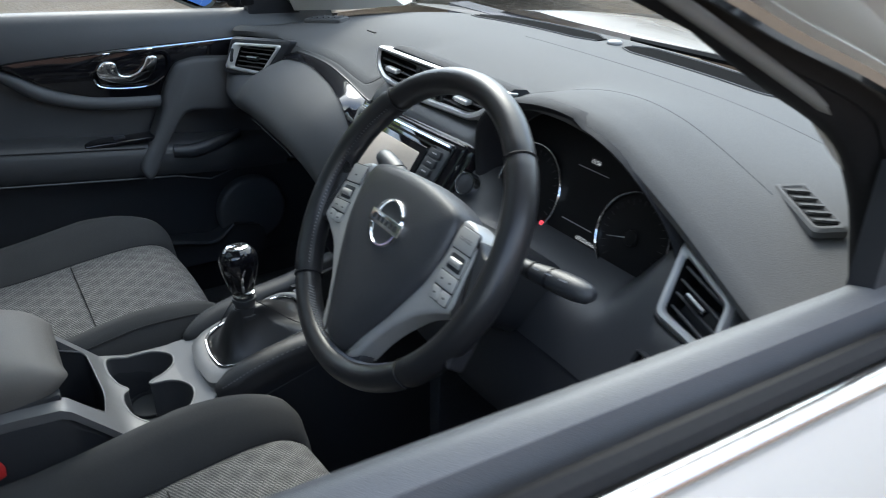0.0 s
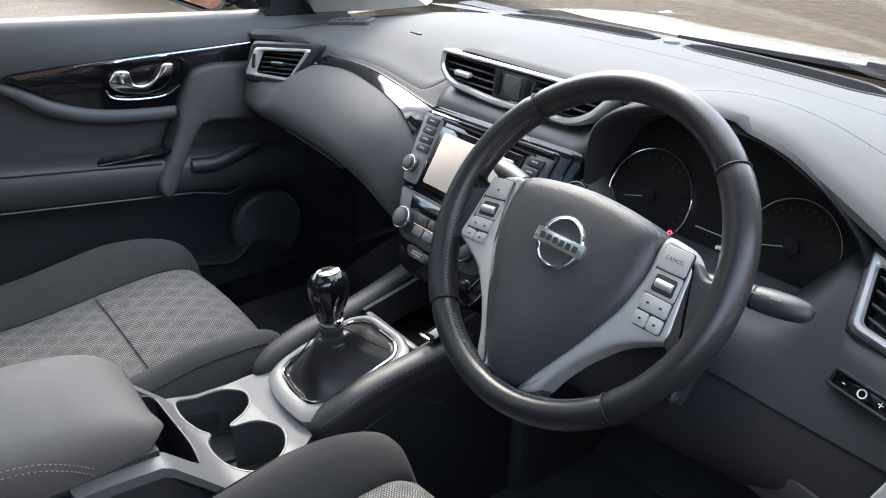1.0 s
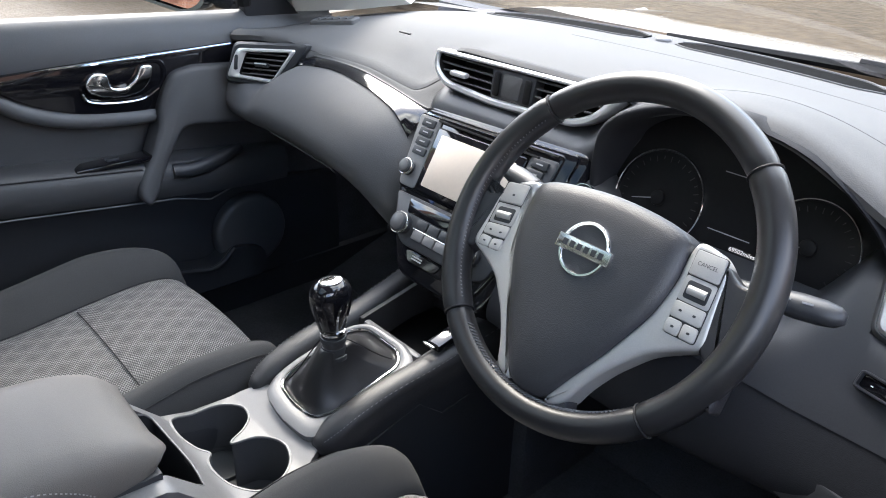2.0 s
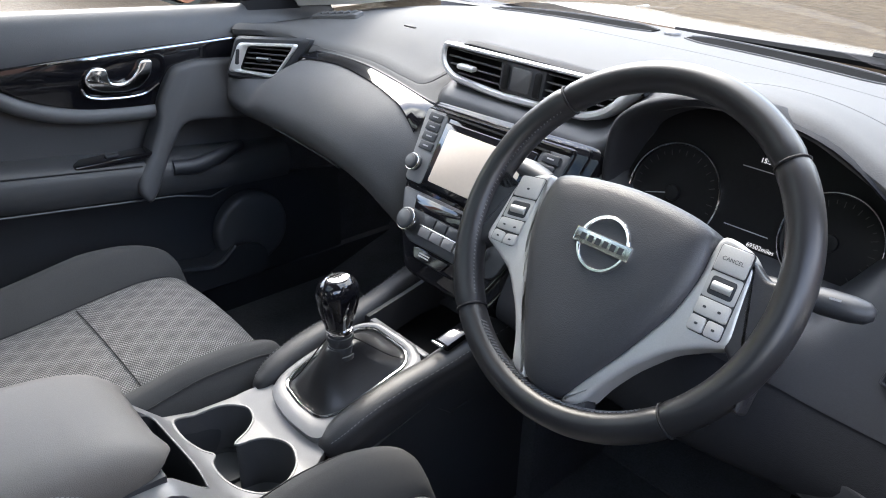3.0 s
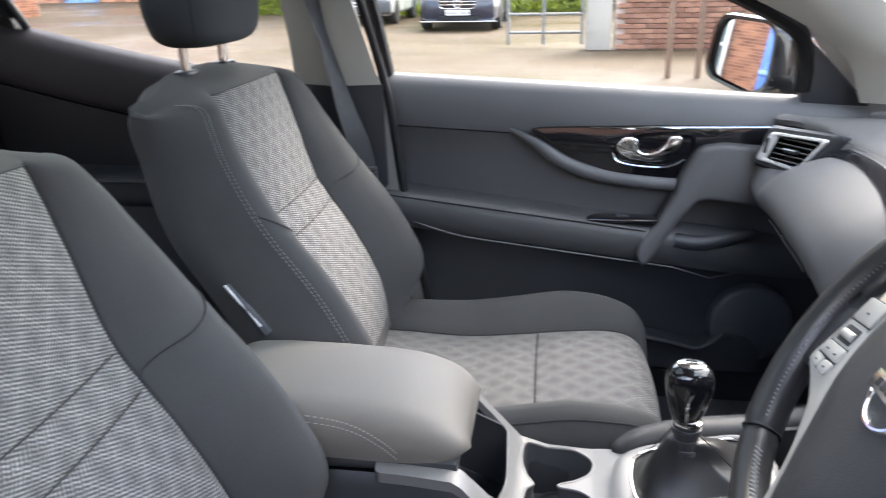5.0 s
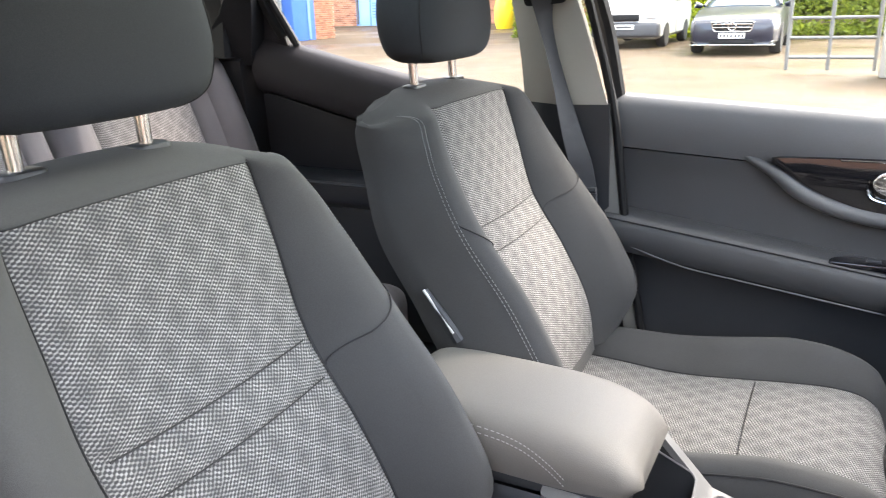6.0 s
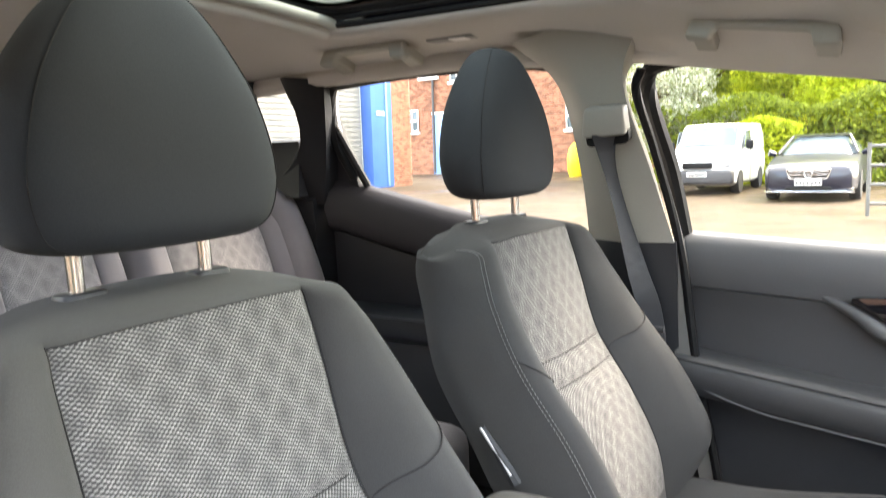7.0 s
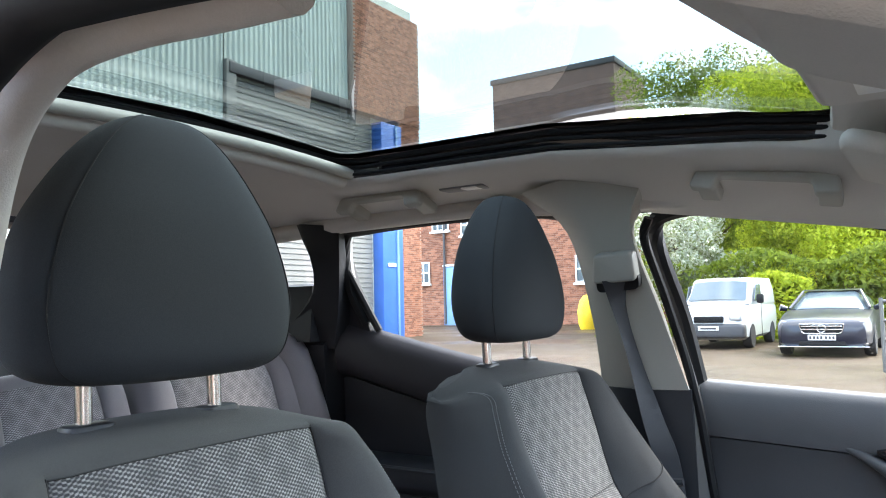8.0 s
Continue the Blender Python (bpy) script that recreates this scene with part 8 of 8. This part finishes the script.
def brick_var():
    m = bpy.data.materials.new("varied_red_brick")
    m.use_nodes = True
    nt = m.node_tree
    b = nt.nodes["Principled BSDF"]
    b.inputs["Roughness"].default_value = 0.9
    oi = nt.nodes.new("ShaderNodeObjectInfo")
    r = nt.nodes.new("ShaderNodeValToRGB")
    r.color_ramp.elements[0].color, r.color_ramp.elements[1].color = (0.17, 0.075, 0.05, 1), (0.33, 0.165, 0.11, 1)
    nt.links.new(oi.outputs["Random"], r.inputs[0])
    co = nt.nodes.new("ShaderNodeTexCoord")
    n = nt.nodes.new("ShaderNodeTexNoise")
    n.inputs["Scale"].default_value = 40
    nt.links.new(co.outputs["Object"], n.inputs["Vector"])
    mx = nt.nodes.new("ShaderNodeMix")
    mx.data_type = "RGBA"
    mx.blend_type = "MULTIPLY"
    mx.inputs[0].default_value = 0.5
    nt.links.new(r.outputs[0], mx.inputs[6])
    nt.links.new(n.outputs["Color"], mx.inputs[7])
    nt.links.new(mx.outputs[2], b.inputs["Base Color"])
    return m


M_BRICKV = brick_var()


def brick_courses(name, size_u, size_v, m_to, parent, step=(0.235, 0.080), label=""):
    """A far wall's bricks as one mesh, each brick proud of the mortar."""
    rows, cols = int(size_v / step[1]), int(size_u / step[0])
    vs, fs = [], []
    for r in range(rows):
        for c in range(cols):
            u0 = c * step[0] + (step[0] / 2 if r % 2 else 0) + 0.006
            u1 = min(u0 + step[0] - 0.012, size_u)
            v0, v1 = r * step[1] + 0.006, r * step[1] + step[1] - 0.006
            k = len(vs)
            d = 0.012
            for z in (0, d):
                for u, v in ((u0, v0), (u1, v0), (u1, v1), (u0, v1)):
                    vs.append(tuple(m_to @ Vector((u, v, z))))
            fs += [(k + 4, k + 5, k + 6, k + 7), (k, k + 1, k + 5, k + 4), (k + 1, k + 2, k + 6, k + 5), (k + 2, k + 3, k + 7, k + 6), (k + 3, k, k + 4, k + 7)]
    me = bpy.data.meshes.new(name)
    me.from_pydata(vs, [], fs)
    me.materials.append(M_BRICKI)
    ob = new(name, me)
    ob.parent = parent
    ob.matrix_parent_inverse = Matrix.Translation(-base_of(parent))
    return tagged(ob, label or "courses of red brick", kind="stuff")


M_BRICKI = leaf_mat("island_brick", (0.15, 0.058, 0.034), (0.37, 0.165, 0.10))
_n = M_BRICKI.node_tree
_n.nodes["Principled BSDF"].inputs["Roughness"].default_value = 0.9
_n.links.new(_n.nodes["Principled BSDF"].outputs[0], _n.nodes["Material Output"].inputs[0])

part("brick_pier", box(-25.25, -18.9, 6.6, 1.5, 0.5, 13.2, 0.02), M_MORTAR, ware, "tall red brick pier")
brick_courses("pier_bricks", 1.5, 13.2, frame_at((-24.50, -18.64, 0), (-1, 0, 0), (0, 0, 1)), ware)
part("brick_upper", box(-23.8, -18.8, 11.1, 4.4, 0.4, 4.6, 0.02), M_MORTAR, ware)
brick_courses("upper_bricks", 4.4, 4.6, frame_at((-21.6, -18.59, 8.8), (-1, 0, 0), (0, 0, 1)), ware)
# brick foot of the wall with a blue door and a white window
part("brick_foot", box(-7.75, -18.86, 1.5, 15.5, 0.24, 3.0, 0.01), M_MORTAR, ware)
brick_courses("foot_bricks", 15.5, 3.0, frame_at((0, -18.735, 0), (-1, 0, 0), (0, 0, 1)), ware)
wd = part("warehouse_door", box(-7.4, -18.68, 1.25, 1.5, 0.10, 2.5, 0.02), M_BLUE, ware, "blue painted steel door")
part("door_rail", box(-7.4, -18.61, 1.35, 1.5, 0.03, 0.12, 0.005), M_PALEBLUE, wd)
ww = part("warehouse_window", box(-10.0, -18.70, 1.9, 1.6, 0.08, 1.6, 0.01), M_DARKGL, ware, "white framed window")
for x in (-10.8, -10.0, -9.2):
    part("glazing_bar", box(x, -18.64, 1.9, 0.08, 0.06, 1.7, 0.01), M_WHITE, ww)
for z in (1.1, 1.9, 2.7):
    part("glazing_bar", box(-10.0, -18.638, z, 1.7, 0.055, 0.08, 0.01), M_WHITE, ww)

# far brick works with windows and a blue double door
works = thing("brick_works", (-41, -24, 0), "two storey red brick works with white windows and a blue door", "building")
part("works_wall", box(-41, -24, 5.5, 0.6, 26, 11, 0.02), M_MORTAR, works)
brick_courses("works_bricks", 26, 11, frame_at((-40.69, -37, 0), (0, 1, 0), (0, 0, 1)), works, step=(0.30, 0.11))
part("roof_edge", box(-41, -24, 11.1, 1.0, 26.4, 0.3, 0.05), M_GREYP, works)


def works_window(y, z, w, h):
    win = part("window", box(-40.66, y, z, 0.06, w, h, 0.01), M_DARKGL, works, "white framed window")
    for k in (-0.5, -0.17, 0.17, 0.5):
        part("glazing_bar", box(-40.60, y + k * w, z, 0.06, 0.09, h + 0.1, 0.01), M_WHITE, win)
    for k in (-0.5, 0, 0.5):
        part("glazing_bar", box(-40.598, y, z + k * h, 0.055, w + 0.1, 0.09, 0.01), M_WHITE, win)
    part("sill", box(-40.55, y, z - h / 2 - 0.12, 0.2, w + 0.3, 0.14, 0.02), M_WHITE, win)


works_window(-28.8, 3.4, 1.35, 1.3)
works_window(-24.9, 6.3, 1.4, 1.2)
works_window(-27.2, 6.6, 1.2, 1.0)
works_window(-17.2, 3.2, 1.4, 1.5)
wdoor = part("works_door", box(-40.63, -26.0, 1.85, 0.12, 1.9, 3.7, 0.02), M_PALEBLUE, works, "faded blue double door")
part("door_frame", box(-40.60, -26.0, 3.8, 0.16, 2.1, 0.12, 0.01), M_WHITE, wdoor)
for k in (-0.97, 0.0, 0.97):
    part("door_stile", box(-40.56, -26.0 + k, 1.85, 0.05, 0.06, 3.7, 0.005), M_BLUE, wdoor)
for j in range(6):
    part("louvre", box(-40.555, -25.5, 0.5 + 0.16 * j, 0.04, 0.7, 0.05, 0.005), M_BLUE, wdoor)
part("rain_pipe", tube([(-40.55, -26.9, 0.1), (-40.55, -26.9, 10.8)], 0.08, 8), M_GREYP, works)

# brick tower behind
tower = thing("brick_tower", (-60, -28, 0), "tall plain brown brick tower behind the works", "building")
part("tower_wall", box(-64, -28.0, 10.7, 8.0, 11.6, 21.4, 0.05), M_BRICK, tower, "plain brown brick walls")
part("tower_cap", box(-64, -28.0, 21.5, 8.3, 11.9, 0.5, 0.05), M_GREYP, tower)


# vehicles
def wheel_of(parent, x, y, r, w, axis_y=True):
    t = part("wheel", loft([[(x + rr * math.cos(a), y + d, r + rr * math.sin(a)) for a in np.linspace(0, 2 * math.pi, 28, endpoint=False)] for rr, d in ((r * 0.6, -w / 2), (r * 0.94, -w / 2), (r, -w * 0.3), (r, w * 0.3), (r * 0.94, w / 2), (r * 0.6, w / 2))]), M_TYRE, parent, "black tyre")
    for s in (-1, 1):
        f = frame_at((x, y + s * w * 0.46, r), (1, 0, 0), (0, 0, 1)) if s < 0 else frame_at((x, y + s * w * 0.46, r), (-1, 0, 0), (0, 0, 1))
        part("rim", ring(circle(0, 0, r * 0.66, 28), circle(0, 0, r * 0.56, 28), f, 0.03, 0.01), M_SILVER, t)
        for k in range(5):
            a = 2 * math.pi * k / 5
            b2 = box(0, 0, 0, r * 0.56, 0.05, 0.03, 0.006)
            bmesh.ops.transform(b2, matrix=f @ Matrix.Rotation(a, 4, "Z") @ Matrix.Translation((r * 0.30, 0, -0.01)), verts=b2.verts)
            part("rim_spoke", b2, M_SILVER, t)
    return t


def vehicle(name, label, category, cx, cy, length, width, stations, belt_h, roof_st, paint, glassmat, wheels, wr):
    """A car with its nose towards +x. stations: (x from nose, half width, bottom, shoulder height); roof_st: (x, half width, height)."""
    v = thing(name, (cx, cy, 0), label, category)
    rows = []
    for x, hw, zb, zt in stations:
        sec = [(hw * 0.86, zb), (hw * 0.97, zb + 0.08), (hw, zb + 0.5 * (zt - zb)), (hw * 0.985, zt - 0.10), (hw * 0.93, zt - 0.02), (hw * 0.70, zt + 0.012), (0, zt + 0.03)]
        loop = sec + [(-a, b) for a, b in reversed(sec[:-1])]
        rows.append([(cx - x, cy + a, b) for a, b in loop])
    part("body", loft(rows), paint, v, angle=35)
    rows = []
    for x, hb, ht, zt in roof_st:
        zb = belt_h - 0.02
        rows.append([(cx - x, cy + hb, zb), (cx - x, cy + (hb + ht) / 2 + 0.03, (zb + zt) / 2), (cx - x, cy + ht, zt - 0.03), (cx - x, cy + ht * 0.8, zt), (cx - x, cy, zt + 0.015), (cx - x, cy - ht * 0.8, zt), (cx - x, cy - ht, zt - 0.03), (cx - x, cy - (hb + ht) / 2 - 0.03, (zb + zt) / 2), (cx - x, cy - hb, zb)])
    part("glasshouse", loft(rows), glassmat, v, "tinted windows", angle=35)
    for x, s in wheels:
        wheel_of(v, cx - x, cy + s * (width / 2 - 0.11), wr, 0.22)
    return v


# dark saloon
mx0, my0 = -16.75, -2.33
sal = vehicle("saloon_car", "dark blue saloon car parked nose out", "car", mx0, my0, 4.8, 1.84,
              [(0.0, 0.66, 0.28, 0.62), (0.06, 0.80, 0.22, 0.70), (0.25, 0.89, 0.20, 0.78), (0.9, 0.92, 0.20, 0.90), (1.5, 0.92, 0.22, 0.97), (3.6, 0.92, 0.22, 0.99), (4.5, 0.86, 0.26, 0.98), (4.8, 0.74, 0.34, 0.92)],
              0.98, [(1.35, 0.80, 0.70, 0.985), (2.05, 0.80, 0.58, 1.36), (2.6, 0.80, 0.58, 1.40), (3.4, 0.78, 0.56, 1.34), (4.2, 0.72, 0.55, 1.0)], M_NAVY, M_DARKGL,
              [(0.85, 1), (0.85, -1), (3.65, 1), (3.65, -1)], 0.33)
rows = [[(mx0 - x, my0 + k * hw, z) for k in np.linspace(-1, 1, 9)] for x, hw, z in ((2.0, 0.60, 1.375), (2.3, 0.60, 1.415), (2.8, 0.60, 1.415), (3.3, 0.57, 1.375))]
bm = bmesh.new()
grid(bm, rows)
part("roof", bm, M_NAVY, sal)
for s in (-1, 1):
    part("screen_post", tube([(mx0 - 1.36, my0 + s * 0.80, 0.99), (mx0 - 2.03, my0 + s * 0.585, 1.37)], 0.03, 8), M_NAVY, sal)
fm = frame_at((mx0 + 0.012, my0, 0), (0, 1, 0), (0, 0, 1))
gr = part("grille", slab(rounded([(-0.42, 0.68), (0.42, 0.68), (0.36, 0.50), (-0.36, 0.50)], 0.05), fm @ Matrix.Translation((0, 0, 0.02)), 0.08, 0.01), M_BLACK, sal, "black grille with bright bars")
for z in (0.56, 0.625):
    part("grille_bar", slab([(-0.38, z), (0.38, z), (0.39, z + 0.022), (-0.39, z + 0.022)], fm @ Matrix.Translation((0, 0, 0.032)), 0.02, 0.004), M_CHROME, gr)
part("grille_rim", ring(rounded([(-0.44, 0.70), (0.44, 0.70), (0.37, 0.48), (-0.37, 0.48)], 0.06), rounded([(-0.42, 0.68), (0.42, 0.68), (0.355, 0.50), (-0.355, 0.50)], 0.05), fm @ Matrix.Translation((0, 0, 0.03)), 0.04, 0.006), M_CHROME, gr)
part("emblem_ring", ring(circle(0, 0.59, 0.085, 24), circle(0, 0.59, 0.070, 24), fm @ Matrix.Translation((0, 0, 0.045)), 0.02, 0.004), M_CHROME, gr)
pl = part("number_plate", slab(rounded([(-0.26, 0.46), (0.26, 0.46), (0.26, 0.35), (-0.26, 0.35)], 0.01), fm @ Matrix.Translation((0, 0, 0.05)), 0.03, 0.003), M_WHITE, sal, "white number plate with plain bars")
for k in range(7):
    x = -0.21 + 0.068 * k + (0.02 if k > 3 else 0)
    part("plate_bar", slab([(x - 0.02, 0.435), (x + 0.02, 0.435), (x + 0.02, 0.375), (x - 0.02, 0.375)], fm @ Matrix.Translation((0, 0, 0.052)), 0.002), M_GREYP, pl)
for s in (-1, 1):
    hl = rounded([(s * 0.50, 0.67), (s * 0.80, 0.75), (s * 0.86, 0.66), (s * 0.72, 0.54), (s * 0.52, 0.55)], 0.03)
    part("headlight", slab(hl, frame_at((mx0 - 0.02, my0, 0), (-0.30 * s, 1, 0), (-0.10, 0, 1)) @ Matrix.Translation((0, 0, 0.16)), 0.15, 0.02), M_SILVER, sal, "clear headlight")
    part("side_intake", slab(rounded([(s * 0.45, 0.42), (s * 0.80, 0.44), (s * 0.80, 0.28), (s * 0.50, 0.28)], 0.04), frame_at((mx0 - 0.02, my0, 0), (-0.22 * s, 1, 0), (0, 0, 1)) @ Matrix.Translation((0, 0, 0.12)), 0.12, 0.01), M_BLACK, sal)
    mr = tube([(mx0 - 1.55, my0 + s * 0.88, 0.98), (mx0 - 1.5, my0 + s * 1.02, 1.02)], [0.05, 0.08], 10)
    part("mirror", mr, M_NAVY, sal)
part("lower_intake", slab(rounded([(-0.42, 0.33), (0.42, 0.33), (0.46, 0.24), (-0.46, 0.24)], 0.02), fm @ Matrix.Translation((0, 0, 0.03)), 0.08, 0.01), M_BLACK, sal)
part("splitter", slab([(-0.85, 0.225), (0.85, 0.225), (0.85, 0.205), (-0.85, 0.205)], fm @ Matrix.Translation((0, 0, 0.01)), 0.3, 0.004), M_CHROME, sal)


# small white van
vx, vy = -19.0, -5.15
van = vehicle("white_van", "small white panel van with grey bumper", "van", vx, vy, 4.3, 1.75,
              [(0.0, 0.66, 0.30, 0.72), (0.08, 0.80, 0.24, 0.84), (0.35, 0.86, 0.22, 0.98), (0.9, 0.875, 0.22, 1.10), (1.3, 0.875, 0.22, 1.14), (4.0, 0.875, 0.25, 1.14), (4.3, 0.85, 0.30, 1.12)],
              1.13, [(0.85, 0.80, 0.74, 1.14), (1.45, 0.84, 0.72, 1.72), (1.75, 0.85, 0.74, 1.80), (4.1, 0.85, 0.74, 1.84), (4.3, 0.83, 0.72, 1.20)], M_VANW, M_VANW,
              [(0.85, 1), (0.85, -1), (3.5, 1), (3.5, -1)], 0.31)
bm = bmesh.new()
grid(bm, [[(vx - x + 0.03 + 0.03 * (1 - k * k), vy + k * hw, z + 0.035 * (1 - k * k)) for k in np.linspace(-1, 1, 9)] for x, hw, z in ((0.93, 0.72, 1.20), (1.20, 0.70, 1.46), (1.44, 0.67, 1.69))])
OPEN.add("van_screen")
part("van_screen", bm, M_DARKGL, van, "sloping dark windscreen")
for s in (-1, 1):
    part("cab_window", slab(rounded([(-1.15, 1.18), (-1.45, 1.60), (-1.95, 1.62), (-1.95, 1.18)], 0.05), frame_at((vx, vy + s * 0.862, 0), (1, 0, 0), (0, 0, 1)) @ Matrix.Translation((0, 0, 0)), 0.02 if s < 0 else 0.02), M_DARKGL, van)
    part("mirror", box(vx - 1.25, vy + s * 1.0, 1.24, 0.12, 0.18, 0.24, 0.05), M_BLACK, van)
    part("headlight", box(vx - 0.12, vy + s * 0.63, 0.80, 0.30, 0.30, 0.22, 0.06, 3), M_SILVER, van, "headlight")
    part("door_line", box(vx - 2.0, vy + s * 0.876, 0.85, 0.015, 0.01, 1.2, 0), M_GREYP, van)
part("bumper", box(vx - 0.10, vy, 0.45, 0.34, 1.70, 0.36, 0.08, 3), M_GREYP, van, "grey plastic bumper")
part("grille", box(vx + 0.01, vy, 0.74, 0.14, 0.72, 0.16, 0.03), M_BLACK, van)
part("number_plate", box(vx + 0.085, vy, 0.52, 0.02, 0.50, 0.11, 0.004), M_WHITE, van)
part("plate_bar", box(vx + 0.097, vy, 0.52, 0.004, 0.38, 0.05, 0), M_GREYP, van)

# white panel van ahead, side on
lv = thing("panel_van", (-8, 5.2, 0), "white panel van parked ahead, dark wheel arch and lower trim", "van")
VM = frame_at((-5.3, 5.55, 0), (-0.97, -0.24, 0), (0, 0, 1))
part("van_side", slab(rounded([(0.0, 0.45), (0.0, 2.2), (4.6, 2.3), (5.2, 1.3), (5.3, 0.45)], 0.12), VM, 1.9, 0.06, 3), M_VANW, lv, "white van body")
part("sill_trim", slab([(0.1, 0.30), (0.1, 0.48), (5.2, 0.48), (5.2, 0.30)], VM @ Matrix.Translation((0, 0, 0.012)), 0.3, 0.01), M_GREYP, lv, "dark lower trim")
part("rub_strip", slab([(1.3, 0.72), (1.3, 0.78), (4.4, 0.78), (4.4, 0.72)], VM @ Matrix.Translation((0, 0, 0.02)), 0.02, 0.005), M_VANW, lv)
for u in (0.85, 4.2):
    arch = part("wheel_arch", slab(circle(u, 0.36, 0.46, 32), VM @ Matrix.Translation((0, 0, 0.015)), 0.2, 0.01), M_GREYP, lv, "dark wheel arch")
    ty = part("tyre", slab(circle(u, 0.34, 0.34, 32), VM @ Matrix.Translation((0, 0, 0.04)), 0.22, 0.04, 3), M_TYRE, lv)
    part("hubcap", slab(circle(u, 0.34, 0.20, 24), VM @ Matrix.Translation((0, 0, 0.05)), 0.05, 0.02), M_PLATE, ty)

# yard edge beside the passenger side: wall, gate, posts
yard = thing("garden_wall", (-12.4, 2.6, 0), "low red brick wall beside the yard", "wall")
part("wall_core", box(-12.45, 2.75, 0.70, 0.22, 4.0, 1.40, 0.01), M_MORTAR, yard)
part("wall_coping", box(-12.45, 2.75, 1.42, 0.30, 4.05, 0.06, 0.015), M_GREYWOOD, yard)
solo("gate_post", box(-12.5, 0.50, 0.8, 0.40, 0.40, 1.6, 0.03), M_GREYWOOD, "square weathered concrete gate post", "gate post")
gate = thing("steel_gate", (-12.9, -0.5, 0), "grey tubular steel gate", "gate")
for z in (0.25, 0.55, 0.85, 1.15):
    part("gate_bar", tube([(-12.9, -1.0, z), (-12.9, 0.25, z)], 0.025, 8), M_SHUT, gate)
for y in (-1.0, -0.4, 0.25):
    part("gate_upright", tube([(-12.9, y, 0.05), (-12.9, y, 1.2)], 0.03, 8), M_SHUT, gate)
for y in (1.15, 1.50):
    p = solo("barrier_post", tube([(-8.9, y, 0), (-8.9, y, 1.1)], 0.035, 10), M_RUST, "rusty steel barrier post", "post", "barrier posts")
solo("barrier_rail", tube([(-8.9, 1.15, 1.0), (-8.9, 2.9, 1.0)], 0.03, 8), M_RUST, "rusty steel barrier rail on posts", "rail")
solo("yellow_bin", loft([[(-33 + 0.72 * r * math.cos(a), -14.15 + 0.72 * r * math.sin(a), 0.78 * z) for a in np.linspace(0, 2 * math.pi, 24, endpoint=False)] for z, r in ((0, 0.5), (0.4, 0.62), (1.1, 0.66), (1.7, 0.5), (2.0, 0.25), (2.05, 0.05))]), M_YELLOW, "rounded yellow grit bin by the works", "bin")

# planting
hedge(-24.8, -4.6, 1.4, 2.2, 1.8, 3, M_LEAF, "low bright green hedge behind the parked cars")
hedge(-26.0, -4.5, 2.5, 12.0, 2.6, 4, M_DLEAF, "dark green shrubs behind the hedge")
tree(-26.5, -7.9, 8.0, 2.3, M_BLOSSOM, "tree in white blossom", 11, count=42000, leaf=0.075)
tree(-31.0, -4.9, 10.0, 3.0, M_LEAF, "tree in fresh yellow-green leaf", 12, count=46000)
tree(-29.0, -2.8, 9.0, 3.4, M_LEAF, "tree in fresh yellow-green leaf", 13, count=46000)
tree(-31.0, 1.0, 9.0, 3.4, M_LEAF, "tree in fresh yellow-green leaf", 14, count=36000)
tree(-36.0, -9.5, 12.0, 3.6, M_DLEAF, "tall darker green tree", 15, count=36000)
tree(-37.0, -5.0, 12.0, 3.6, M_DLEAF, "tall darker green tree", 16, count=36000)
tree(-34.0, 5.5, 10.0, 3.6, M_DLEAF, "tall darker green tree", 17, count=26000)
# wood closing the view behind the trees
rng = np.random.default_rng(31)
n = 40000
p = np.stack([rng.uniform(-45, -42, n), rng.uniform(-10.5, 16, n), rng.uniform(0, 1, n)], 1)
p[:, 2] *= 8.5 + 1.6 * np.sin(p[:, 1] * 0.9) + 0.9 * np.sin(p[:, 1] * 2.3 + 1)
me = leaves(p, 0.30, rng)
me.materials.append(M_DLEAF)
tagged(new("far_wood", me), "dense green wood behind the trees", "wood", kind="stuff")
# building closing the yard on the driver's side and ahead
clos = thing("far_terrace", (30, 10, 0), "plain brick terrace across the yard", "building")
part("terrace_wall", box(24, 5, 4, 0.5, 60, 8, 0.02), M_BRICK, clos)
part("terrace_wall", box(-10, 34, 3, 60, 0.5, 6, 0.02), M_BRICK, clos)

# bricks of the garden wall, last
brick_wall(yard, 0.78, 4.72, 0.02, 1.38, -12.325, axis="y", limit=290)
